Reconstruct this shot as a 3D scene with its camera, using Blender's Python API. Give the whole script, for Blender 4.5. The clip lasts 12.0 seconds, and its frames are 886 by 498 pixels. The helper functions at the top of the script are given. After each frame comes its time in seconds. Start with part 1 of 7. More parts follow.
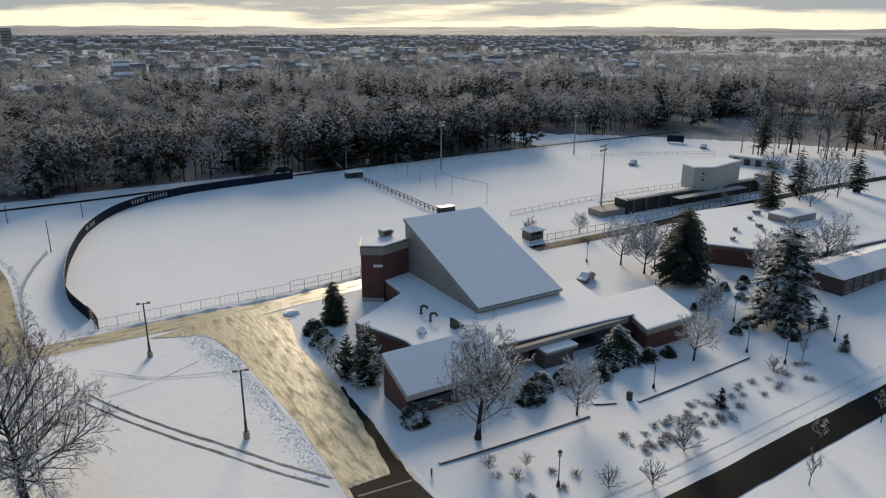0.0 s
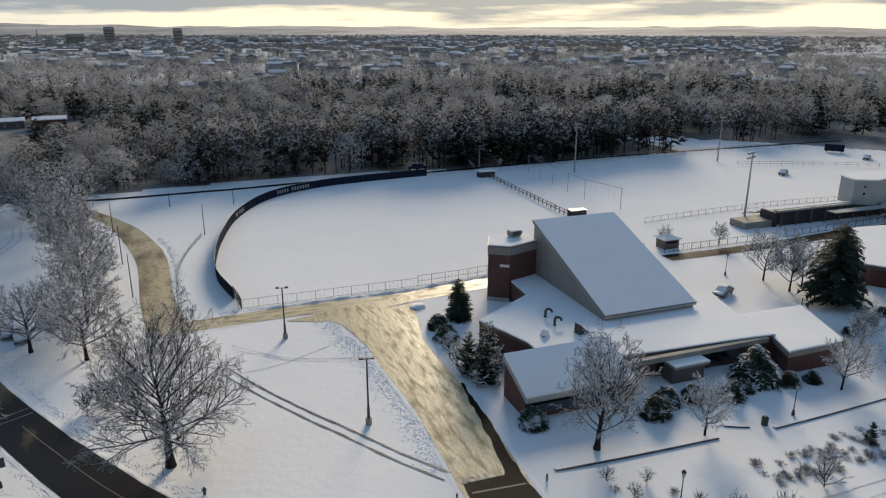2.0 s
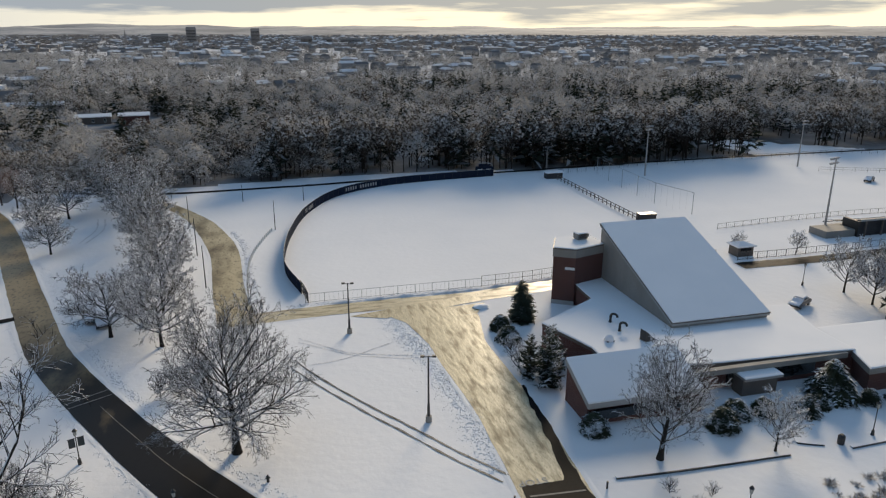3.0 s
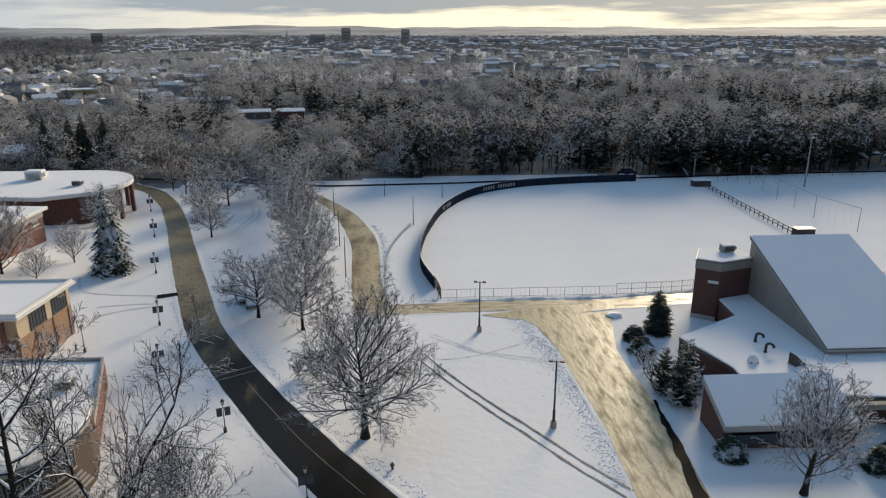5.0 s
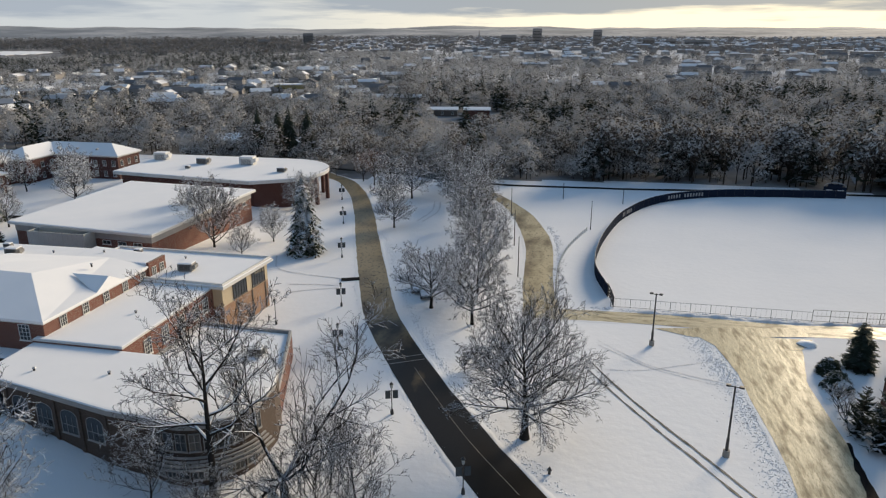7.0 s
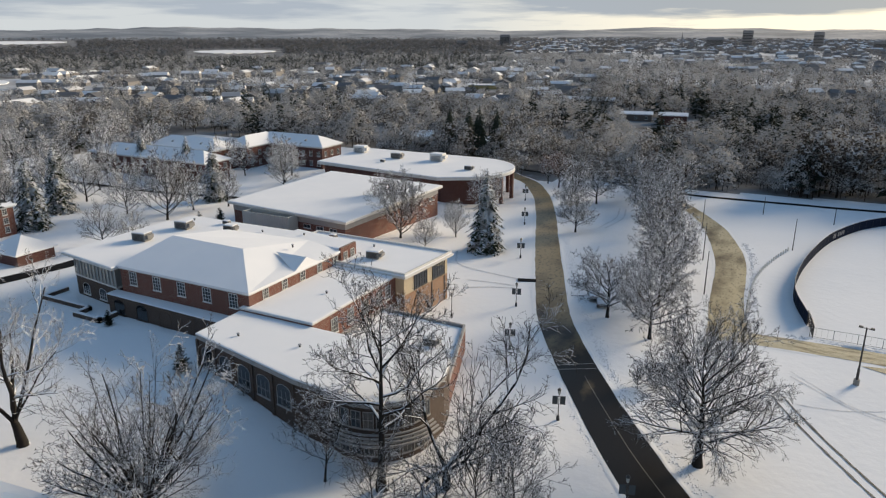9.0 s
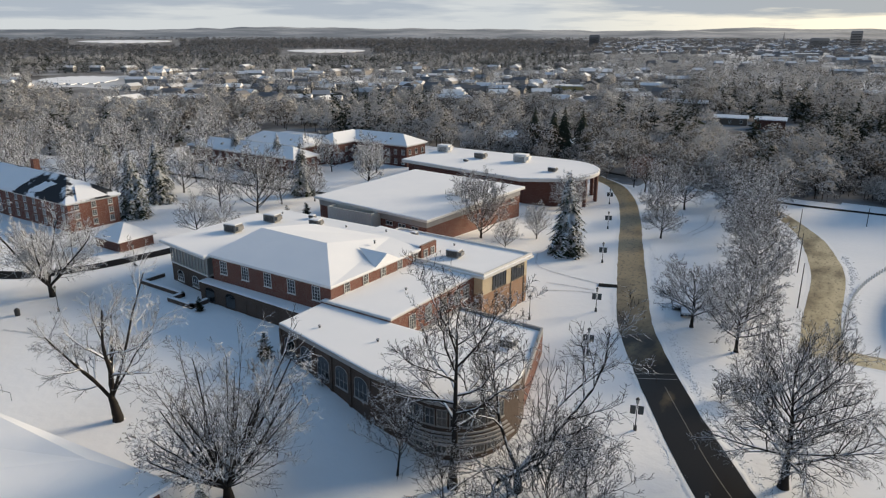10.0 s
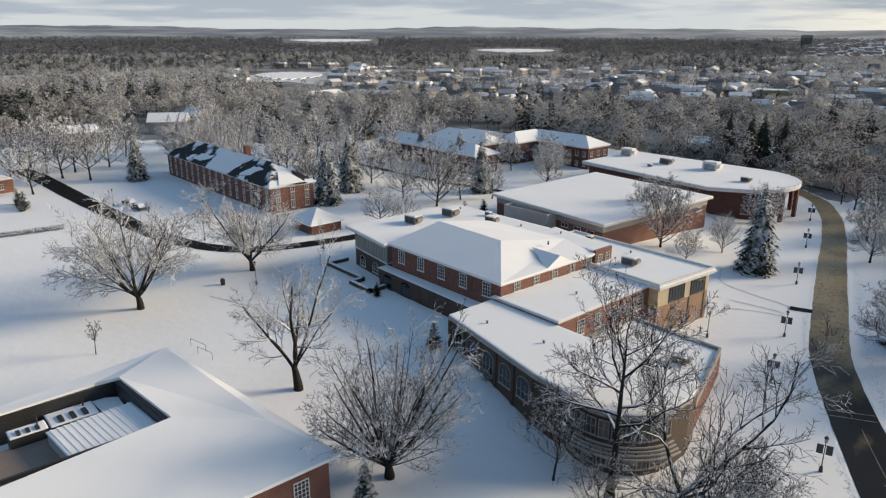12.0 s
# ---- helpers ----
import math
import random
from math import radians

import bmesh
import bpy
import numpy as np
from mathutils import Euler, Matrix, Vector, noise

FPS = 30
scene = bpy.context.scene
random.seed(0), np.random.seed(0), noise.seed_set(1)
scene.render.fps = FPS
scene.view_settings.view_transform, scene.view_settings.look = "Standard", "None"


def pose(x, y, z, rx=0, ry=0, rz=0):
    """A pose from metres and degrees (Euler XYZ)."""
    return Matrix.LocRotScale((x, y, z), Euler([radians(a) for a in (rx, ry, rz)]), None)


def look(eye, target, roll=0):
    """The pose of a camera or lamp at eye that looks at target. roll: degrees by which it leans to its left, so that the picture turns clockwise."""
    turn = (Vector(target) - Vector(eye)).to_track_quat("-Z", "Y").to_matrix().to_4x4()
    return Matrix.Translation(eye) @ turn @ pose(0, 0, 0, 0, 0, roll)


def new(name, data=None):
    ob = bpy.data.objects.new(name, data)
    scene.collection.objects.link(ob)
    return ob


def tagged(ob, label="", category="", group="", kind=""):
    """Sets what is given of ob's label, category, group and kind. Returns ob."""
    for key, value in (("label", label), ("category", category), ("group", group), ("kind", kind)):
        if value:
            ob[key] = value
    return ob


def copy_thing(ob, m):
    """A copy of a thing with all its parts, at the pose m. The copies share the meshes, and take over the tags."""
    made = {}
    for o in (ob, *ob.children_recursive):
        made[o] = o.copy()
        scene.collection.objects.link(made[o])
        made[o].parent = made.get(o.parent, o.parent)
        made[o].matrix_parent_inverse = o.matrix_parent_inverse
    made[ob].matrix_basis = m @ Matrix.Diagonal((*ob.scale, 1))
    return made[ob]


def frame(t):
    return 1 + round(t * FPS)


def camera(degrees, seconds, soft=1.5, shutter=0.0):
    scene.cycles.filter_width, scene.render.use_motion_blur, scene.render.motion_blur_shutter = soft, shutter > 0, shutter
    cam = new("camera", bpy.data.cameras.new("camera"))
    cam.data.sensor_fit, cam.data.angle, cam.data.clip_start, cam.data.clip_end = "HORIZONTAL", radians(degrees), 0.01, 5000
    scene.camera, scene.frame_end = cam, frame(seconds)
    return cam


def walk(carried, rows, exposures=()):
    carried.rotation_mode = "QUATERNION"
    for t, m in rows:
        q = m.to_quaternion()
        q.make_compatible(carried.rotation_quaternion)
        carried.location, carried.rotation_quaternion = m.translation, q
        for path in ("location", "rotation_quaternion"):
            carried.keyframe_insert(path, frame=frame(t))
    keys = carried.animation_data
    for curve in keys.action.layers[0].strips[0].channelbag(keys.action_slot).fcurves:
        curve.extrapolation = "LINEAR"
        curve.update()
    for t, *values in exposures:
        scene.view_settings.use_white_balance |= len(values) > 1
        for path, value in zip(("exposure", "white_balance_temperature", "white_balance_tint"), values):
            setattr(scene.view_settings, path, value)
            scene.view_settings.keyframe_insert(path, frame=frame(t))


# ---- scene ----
cam = camera(64.7, 12.0, soft=1.22)
EYE = 42.0
# seconds, bearing to the left, tilt below level, roll: the camera hovers on one spot and turns to its left
TURNS = [(0.0, -31.09, 17.55, 0.12), (0.5, -28.28, 17.56, 0.10), (1.0, -25.67, 17.56, 0.10), (1.5, -22.91, 17.57, 0.10), (2.0, -20.15, 17.56, 0.08),
         (2.5, -17.37, 17.56, 0.05), (3.0, -14.61, 17.57, 0.03), (5.0, -3.12, 17.52, -0.09), (5.5, 0.04, 17.52, -0.07), (6.0, 3.52, 17.50, -0.05),
         (6.5, 7.41, 17.48, -0.03), (7.0, 11.75, 17.46, -0.04), (7.5, 16.08, 17.45, -0.06), (9.5, 30.40, 17.33, 0.10), (10.0, 33.87, 17.35, 0.13),
         (10.5, 37.45, 17.38, 0.11), (11.0, 41.08, 17.39, 0.08), (11.5, 44.82, 17.39, 0.10), (12.0, 48.64, 17.41, 0.15)]


def aim(yaw, tilt, roll):
    """The camera's turn on its spot: roll about its own line of sight, then tilt, then bearing."""
    return pose(0, 0, EYE, 90 - tilt, 0, yaw) @ pose(0, 0, 0, 0, 0, roll)


walk(cam, [(t, aim(yaw, tilt, roll)) for t, yaw, tilt, roll in TURNS], [(0.0, -0.05), (3.0, -0.02), (6.0, 0.02), (9.5, 0.11), (12.0, 0.11)])

# ---- world and sun ----
SUN_AZ, SUN_EL = radians(29.0), radians(17.5)      # azimuth from +y towards +x
sun_dir = Vector((math.sin(SUN_AZ) * math.cos(SUN_EL), math.cos(SUN_AZ) * math.cos(SUN_EL), math.sin(SUN_EL)))
sun = new("sun", bpy.data.lights.new("sun", "SUN"))
sun.data.energy, sun.data.angle, sun.data.color = 5.0, radians(20.0), (1.0, 0.82, 0.585)
sun.matrix_world = look(tuple(sun_dir * 300), (0, 0, 0))

world = bpy.data.worlds.new("winter_sky")
scene.world = world
world.use_nodes = True
wn, wl = world.node_tree.nodes, world.node_tree.links
wn.clear()


def wnode(kind, **kw):
    n = wn.new(kind)
    for k, v in kw.items():
        n.inputs[int(k[1:])].default_value = v
    return n


sky = wnode("ShaderNodeTexSky")
sky.sky_type, sky.sun_disc, sky.sun_elevation, sky.sun_rotation = "NISHITA", False, SUN_EL, SUN_AZ
tc = wnode("ShaderNodeTexCoord")
sep = wnode("ShaderNodeSeparateXYZ")
wl.new(tc.outputs["Generated"], sep.inputs[0])
stretch = wnode("ShaderNodeMapping")
stretch.inputs["Scale"].default_value = (3.0, 3.0, 34.0)
wl.new(tc.outputs["Generated"], stretch.inputs[0])
cn = wnode("ShaderNodeTexNoise")
cn.inputs["Scale"].default_value, cn.inputs["Detail"].default_value, cn.inputs["Roughness"].default_value = 1.25, 5.0, 0.55
wl.new(stretch.outputs[0], cn.inputs["Vector"])


def wmath(op, a, b=0.0, clamp=False):
    n = wn.new("ShaderNodeMath")
    n.operation, n.use_clamp = op, clamp
    for i, v in enumerate((a, b)):
        if isinstance(v, (int, float)):
            n.inputs[i].default_value = v
        else:
            wl.new(v, n.inputs[i])
    return n.outputs[0]


def wmix(f, a, b):
    n = wn.new("ShaderNodeMix")
    n.data_type = "RGBA"
    for i, v in ((0, f), (6, a), (7, b)):
        if isinstance(v, (int, float, tuple)):
            n.inputs[i].default_value = v
        else:
            wl.new(v, n.inputs[i])
    return n.outputs[2]


el = sep.outputs[2]
# closeness to the sun's bearing
bear = wmath("ADD", wmath("MULTIPLY", sep.outputs[0], math.sin(SUN_AZ)), wmath("MULTIPLY", sep.outputs[1], math.cos(SUN_AZ)))
glow = wmath("MULTIPLY", wmath("SUBTRACT", bear, 0.55), 2.3, True)
gap = wmix(glow, (0.60, 0.63, 0.64, 1), (1.32, 1.16, 0.82, 1))           # bright strip under the cloud deck
deck = wmix(glow, (0.40, 0.45, 0.51, 1), (0.36, 0.385, 0.40, 1))
rise = wmath("ADD", wmath("MULTIPLY", el, 55.0), wmath("MULTIPLY", cn.outputs[0], 7.0))
cover = wmath("SUBTRACT", rise, 4.25, True)
low = wmix(cover, gap, deck)
# broken cloud overhead, blue sky behind
sc = wn.new("ShaderNodeVectorMath")
sc.operation = "SCALE"
wl.new(sky.outputs[0], sc.inputs[0])
sc.inputs["Scale"].default_value = 0.07
high = wmix(0.70, sc.outputs[0], (0.164, 0.290, 0.472, 1))
lift = wmath("MULTIPLY", wmath("SUBTRACT", el, 0.10), 3.0, True)
halo = wmath("POWER", wmath("MAXIMUM", wmath("ADD", wmath("MULTIPLY", bear, math.cos(SUN_EL)), wmath("MULTIPLY", el, math.sin(SUN_EL))), 0.0), 9.0)
final = wmix(wmath("MULTIPLY", halo, 0.30), wmix(lift, low, high), (1.25, 1.08, 0.78, 1))
bg = wnode("ShaderNodeBackground")
bg.inputs[1].default_value = 1.0
wl.new(final, bg.inputs[0])
wo = wnode("ShaderNodeOutputWorld")
wl.new(bg.outputs[0], wo.inputs[0])

# ---- materials ----


def mat(name, base, rough=0.7, metal=0.0, var=None, scale=1.0, amount=0.5, bump=0.0, bump_scale=20.0, spec=None, detail=5.0,
        fine=True, snow=0.0, snow_at=0.45, island=None, stretch3=(1, 1, 1), rough2=None, crown=0.0, along=None, mid=0.5):
    """Principled surface: base colour varied towards var by two noises; snow: cover on faces that look up."""
    m = bpy.data.materials.new(name)
    m.use_nodes = True
    n, l = m.node_tree.nodes, m.node_tree.links
    p = n["Principled BSDF"]
    p.inputs["Roughness"].default_value, p.inputs["Metallic"].default_value = rough, metal
    if spec is not None:
        p.inputs["Specular IOR Level"].default_value = spec
    geo = n.new("ShaderNodeNewGeometry")
    mp = n.new("ShaderNodeMapping")
    mp.inputs["Scale"].default_value = stretch3
    l.new(geo.outputs["Position"], mp.inputs[0])

    def noise_node(s, d=detail):
        x = n.new("ShaderNodeTexNoise")
        x.inputs["Scale"].default_value, x.inputs["Detail"].default_value = s, d
        l.new(mp.outputs[0], x.inputs["Vector"])
        return x.outputs[0]

    def mix(f, a, b):
        x = n.new("ShaderNodeMix")
        x.data_type = "RGBA"
        for i, v in ((0, f), (6, a), (7, b)):
            if isinstance(v, (int, float)):
                x.inputs[i].default_value = v
            elif isinstance(v, tuple):
                x.inputs[i].default_value = (*v[:3], 1)
            else:
                l.new(v, x.inputs[i])
        return x.outputs[2]

    def ramp(v, a, b):
        x = n.new("ShaderNodeMapRange")
        x.inputs[1].default_value, x.inputs[2].default_value = a, b
        l.new(v, x.inputs[0])
        return x.outputs[0]

    col = base
    if var:
        f0 = noise_node(scale)
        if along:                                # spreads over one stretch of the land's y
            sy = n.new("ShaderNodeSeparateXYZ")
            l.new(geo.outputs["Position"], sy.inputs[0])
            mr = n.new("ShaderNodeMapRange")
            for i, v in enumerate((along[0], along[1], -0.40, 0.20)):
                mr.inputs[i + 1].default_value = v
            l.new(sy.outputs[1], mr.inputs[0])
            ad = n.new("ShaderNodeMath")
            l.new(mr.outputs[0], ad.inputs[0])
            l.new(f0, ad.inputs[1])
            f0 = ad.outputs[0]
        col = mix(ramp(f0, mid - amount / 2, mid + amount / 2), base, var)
        if fine:
            col = mix(ramp(noise_node(scale * 9.0), 0.52, 0.8), col, tuple(c * 0.8 for c in base[:3]))
    if island:
        col = mix(ramp(geo.outputs["Random Per Island"], island[0], island[0] + 0.15), island[1], col)
    if snow:
        sx = n.new("ShaderNodeSeparateXYZ")
        l.new(geo.outputs["Normal"], sx.inputs[0])
        a = n.new("ShaderNodeMath")
        a.operation = "MULTIPLY_ADD"
        l.new(noise_node(snow, 3.0), a.inputs[0])
        a.inputs[1].default_value = 0.9
        l.new(sx.outputs[2], a.inputs[2])
        col = mix(ramp(a.outputs[0], snow_at + 0.40, snow_at + 0.55), col, (0.80, 0.82, 0.85))
    if rough2 is not None:
        rr = n.new("ShaderNodeMapRange")
        rr.inputs[1].default_value, rr.inputs[2].default_value, rr.inputs[3].default_value, rr.inputs[4].default_value = 0.38, 0.62, rough, rough2
        l.new(noise_node(scale), rr.inputs[0])
        l.new(rr.outputs[0], p.inputs["Roughness"])
    if isinstance(col, tuple):
        p.inputs["Base Color"].default_value = (*col[:3], 1)
    else:
        l.new(col, p.inputs["Base Color"])
    if bump:
        b = n.new("ShaderNodeBump")
        b.inputs["Strength"].default_value, b.inputs["Distance"].default_value = bump, 0.1
        l.new(noise_node(bump_scale), b.inputs["Height"])
        l.new(b.outputs[0], p.inputs["Normal"])
    if crown:                                    # frosted twigs let light through
        tr, ms = n.new("ShaderNodeBsdfTranslucent"), n.new("ShaderNodeMixShader")
        l.new(col, tr.inputs[0])
        ms.inputs[0].default_value = crown
        l.new(p.outputs[0], ms.inputs[1])
        l.new(tr.outputs[0], ms.inputs[2])
        l.new(ms.outputs[0], n["Material Output"].inputs[0])
    return m


SNOW = mat("snow", (0.84, 0.84, 0.845), 0.75, var=(0.78, 0.79, 0.805), scale=0.06, amount=0.5, bump=0.50, bump_scale=0.75, spec=0.0, fine=False, detail=8.0)
ROOF_SNOW = mat("roof_snow", (0.85, 0.85, 0.855), 0.75, var=(0.80, 0.81, 0.825), scale=0.2, bump=0.08, bump_scale=1.2, spec=0.0, fine=False)
BED_SNOW = mat("churned_snow", (0.80, 0.80, 0.81), 0.8, var=(0.56, 0.56, 0.565), scale=1.1, amount=0.35, bump=1.0, bump_scale=2.6, spec=0.0)
# golden tone: slush patches plus the far stretch's sky reflection, both as colour
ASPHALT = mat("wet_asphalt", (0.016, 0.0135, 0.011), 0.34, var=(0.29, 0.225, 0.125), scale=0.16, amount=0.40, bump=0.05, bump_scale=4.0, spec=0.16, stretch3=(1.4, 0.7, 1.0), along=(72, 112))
BLACKTOP = mat("damp_asphalt", (0.009, 0.009, 0.0095), 0.6, var=(0.018, 0.017, 0.0165), scale=0.3, bump=0.1, bump_scale=9.0, spec=0.03)
# tan slush on drive and lanes, the warm sky's sheen painted into its colour
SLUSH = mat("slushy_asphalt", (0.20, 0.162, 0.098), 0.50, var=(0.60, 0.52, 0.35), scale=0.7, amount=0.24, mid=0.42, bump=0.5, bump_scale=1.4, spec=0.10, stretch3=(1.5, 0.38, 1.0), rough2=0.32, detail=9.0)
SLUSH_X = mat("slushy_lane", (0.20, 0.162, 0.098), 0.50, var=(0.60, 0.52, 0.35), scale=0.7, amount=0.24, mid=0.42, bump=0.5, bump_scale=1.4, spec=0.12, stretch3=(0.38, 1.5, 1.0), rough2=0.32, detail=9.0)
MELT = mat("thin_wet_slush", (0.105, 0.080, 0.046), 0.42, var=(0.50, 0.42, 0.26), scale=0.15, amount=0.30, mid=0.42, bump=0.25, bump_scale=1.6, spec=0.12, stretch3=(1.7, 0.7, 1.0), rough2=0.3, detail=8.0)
RUT = mat("slush_rut", (0.022, 0.021, 0.020), 0.6, var=(0.16, 0.16, 0.16), scale=1.6, amount=0.25, bump=0.4, bump_scale=4.0, spec=0.2)
BARK = mat("snowy_bark", (0.020, 0.018, 0.0165), 0.9, var=(0.038, 0.034, 0.031), scale=2.0, snow=1.3, snow_at=0.54, spec=0.1)
TWIG = mat("frosted_twig", (0.040, 0.034, 0.030), 0.9, var=(0.070, 0.060, 0.051), scale=0.8, snow=0.9, snow_at=0.30, spec=0.1)
TWIG_D = mat("dark_twig", (0.024, 0.0215, 0.020), 0.9, var=(0.040, 0.035, 0.032), scale=0.8, snow=0.9, snow_at=0.52, spec=0.1)
FROST = mat("snow_laden_twig", (0.065, 0.058, 0.053), 0.9, var=(0.13, 0.122, 0.116), scale=0.8, snow=0.8, snow_at=0.12, spec=0.1)
NEEDLE = mat("snowy_needles", (0.024, 0.030, 0.020), 0.85, var=(0.036, 0.046, 0.028), scale=0.8, snow=0.7, snow_at=0.96, spec=0.1)
NEEDLE_W = mat("needles_under_snow", (0.024, 0.030, 0.020), 0.85, var=(0.036, 0.046, 0.028), scale=0.8, snow=0.6, snow_at=0.78, spec=0.1)
NEEDLE_D = mat("dark_needles", (0.022, 0.034, 0.022), 0.85, var=(0.035, 0.048, 0.03), scale=1.0, snow=0.7, snow_at=1.12)
WOOD_GREY = mat("bare_wood", (0.182, 0.170, 0.158), 0.95, var=(0.105, 0.097, 0.090), scale=0.045, amount=0.3, spec=0.0, fine=False, crown=0.22)
WOOD_BROWN = mat("brown_wood", (0.120, 0.103, 0.090), 0.95, var=(0.070, 0.060, 0.053), scale=0.045, amount=0.3, spec=0.0, fine=False, crown=0.22)
WOOD_PALE = mat("frosted_wood", (0.53, 0.525, 0.515), 0.95, var=(0.36, 0.355, 0.348), scale=0.045, amount=0.3, spec=0.0, fine=False, crown=0.22)
PINE_FAR = mat("far_pine", (0.026, 0.034, 0.026), 0.95, var=(0.042, 0.050, 0.038), scale=0.09, amount=0.3, island=(0.10, (0.34, 0.36, 0.38)), spec=0.0, fine=False, crown=0.30)
TRUNK_FAR = mat("far_trunk", (0.040, 0.033, 0.028), 0.95, var=(0.06, 0.05, 0.042), scale=0.1, spec=0.0)
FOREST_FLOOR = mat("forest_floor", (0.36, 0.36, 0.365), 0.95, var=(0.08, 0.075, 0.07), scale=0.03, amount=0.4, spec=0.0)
# far woods: frost plus the distance haze put into the colour
FAR_GREY = mat("hazy_grey_wood", (0.20, 0.195, 0.195), 0.95, var=(0.12, 0.117, 0.117), scale=0.006, amount=0.3, island=(0.10, (0.30, 0.31, 0.32)), spec=0.0, fine=False, crown=0.38)
FAR_PINE = mat("hazy_snowy_pine", (0.060, 0.074, 0.088), 0.95, var=(0.042, 0.053, 0.064), scale=0.006, amount=0.3, island=(0.20, (0.24, 0.26, 0.29)), spec=0.0, fine=False, crown=0.38)
FAR_LAND = mat("snowy_far_land", (0.72, 0.725, 0.735), 0.95, var=(0.30, 0.295, 0.295), scale=0.012, amount=0.35, spec=0.0)
# snow and woodland mixed, blue-grey haze of distance included in the colour
HILL = mat("hazy_wooded_hill", (0.13, 0.155, 0.185), 0.95, var=(0.34, 0.355, 0.375), scale=0.0035, amount=0.28, stretch3=(1, 1, 5))


def brick_mat(name, a, b, mortar):
    m = bpy.data.materials.new(name)
    m.use_nodes = True
    n, l = m.node_tree.nodes, m.node_tree.links
    p = n["Principled BSDF"]
    p.inputs["Roughness"].default_value = 0.85
    geo = n.new("ShaderNodeNewGeometry")
    sx = n.new("ShaderNodeSeparateXYZ")
    l.new(geo.outputs["Position"], sx.inputs[0])
    add = n.new("ShaderNodeMath")
    l.new(sx.outputs[0], add.inputs[0])
    l.new(sx.outputs[1], add.inputs[1])
    cb = n.new("ShaderNodeCombineXYZ")
    l.new(add.outputs[0], cb.inputs[0])
    l.new(sx.outputs[2], cb.inputs[1])
    br = n.new("ShaderNodeTexBrick")
    for k, v in (("Scale", 1.0), ("Mortar Size", 0.006), ("Brick Width", 0.21), ("Row Height", 0.075)):
        br.inputs[k].default_value = v
    br.inputs["Color1"].default_value, br.inputs["Color2"].default_value, br.inputs["Mortar"].default_value = (*a, 1), (*b, 1), (*mortar, 1)
    l.new(cb.outputs[0], br.inputs["Vector"])
    no = n.new("ShaderNodeTexNoise")
    no.inputs["Scale"].default_value = 0.5
    l.new(geo.outputs["Position"], no.inputs["Vector"])
    mx = n.new("ShaderNodeMix")
    mx.data_type, mx.blend_type = "RGBA", "MULTIPLY"
    mx.inputs[0].default_value = 0.35
    l.new(br.outputs[0], mx.inputs[6])
    l.new(no.outputs[0], mx.inputs[7])
    l.new(mx.outputs[2], p.inputs["Base Color"])
    return m


BRICK = brick_mat("red_brick", (0.150, 0.046, 0.030), (0.190, 0.061, 0.039), (0.30, 0.24, 0.20))
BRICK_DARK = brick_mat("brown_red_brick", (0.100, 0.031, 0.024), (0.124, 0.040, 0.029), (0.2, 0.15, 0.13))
BRICK_TAN = brick_mat("tan_brick", (0.33, 0.19, 0.11), (0.38, 0.22, 0.13), (0.36, 0.28, 0.22))
# darkened for walls that stand in shade; that shade is partly in the colour
BRICK_GREY = brick_mat("grey_brown_brick", (0.072, 0.047, 0.034), (0.092, 0.060, 0.043), (0.13, 0.105, 0.09))
CREAM = mat("cream_panel", (0.52, 0.43, 0.29), 0.6, var=(0.47, 0.39, 0.27), scale=0.6)
CONC = mat("weathered_concrete", (0.30, 0.28, 0.25), 0.85, var=(0.22, 0.205, 0.185), scale=0.35, bump=0.2, bump_scale=5.0, stretch3=(1, 1, 0.4))
CONC_L = mat("pale_concrete", (0.42, 0.41, 0.39), 0.85, var=(0.34, 0.33, 0.31), scale=0.4, bump=0.2, bump_scale=5.0)
TRIM = mat("white_trim", (0.70, 0.69, 0.66), 0.5, var=(0.6, 0.59, 0.57), scale=1.0)
TRIM_G = mat("grey_trim", (0.34, 0.33, 0.32), 0.5, var=(0.27, 0.26, 0.25), scale=1.0)
FASCIA = mat("brown_fascia", (0.13, 0.105, 0.085), 0.6, var=(0.10, 0.08, 0.066), scale=0.8)
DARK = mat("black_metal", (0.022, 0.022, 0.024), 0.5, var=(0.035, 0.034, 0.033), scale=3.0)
STEEL = mat("galvanised_steel", (0.38, 0.39, 0.40), 0.45, metal=0.7, var=(0.30, 0.31, 0.32), scale=2.0)
NAVY = mat("navy_windscreen", (0.014, 0.019, 0.034), 0.9, var=(0.020, 0.027, 0.046), scale=0.8, bump=0.1, bump_scale=4.0, spec=0.02)
WHITE_P = mat("white_paint", (0.75, 0.75, 0.74), 0.5, var=(0.65, 0.65, 0.64), scale=2.0)
YELLOW_P = mat("worn_yellow_paint", (0.42, 0.33, 0.12), 0.6, var=(0.25, 0.2, 0.1), scale=2.0)
SHINGLE_SNOW = mat("shingles_under_patchy_snow", (0.040, 0.042, 0.046), 0.85, var=(0.80, 0.82, 0.85), scale=0.16, amount=0.05, bump=0.2, bump_scale=5.0, spec=0.1, fine=False)
PALE_SIDE = mat("pale_grey_siding", (0.44, 0.45, 0.43), 0.6, var=(0.38, 0.39, 0.38), scale=0.4)
UNIT = mat("painted_equipment", (0.22, 0.215, 0.205), 0.55, var=(0.15, 0.15, 0.145), scale=1.2)
BANNER = mat("dark_banner", (0.035, 0.045, 0.05), 0.7, var=(0.05, 0.06, 0.065), scale=3.0)
CAR_PAINT = mat("car_paint", (0.04, 0.042, 0.046), 0.3, var=(0.05, 0.05, 0.055), scale=2.0, snow=0.7, snow_at=0.35)
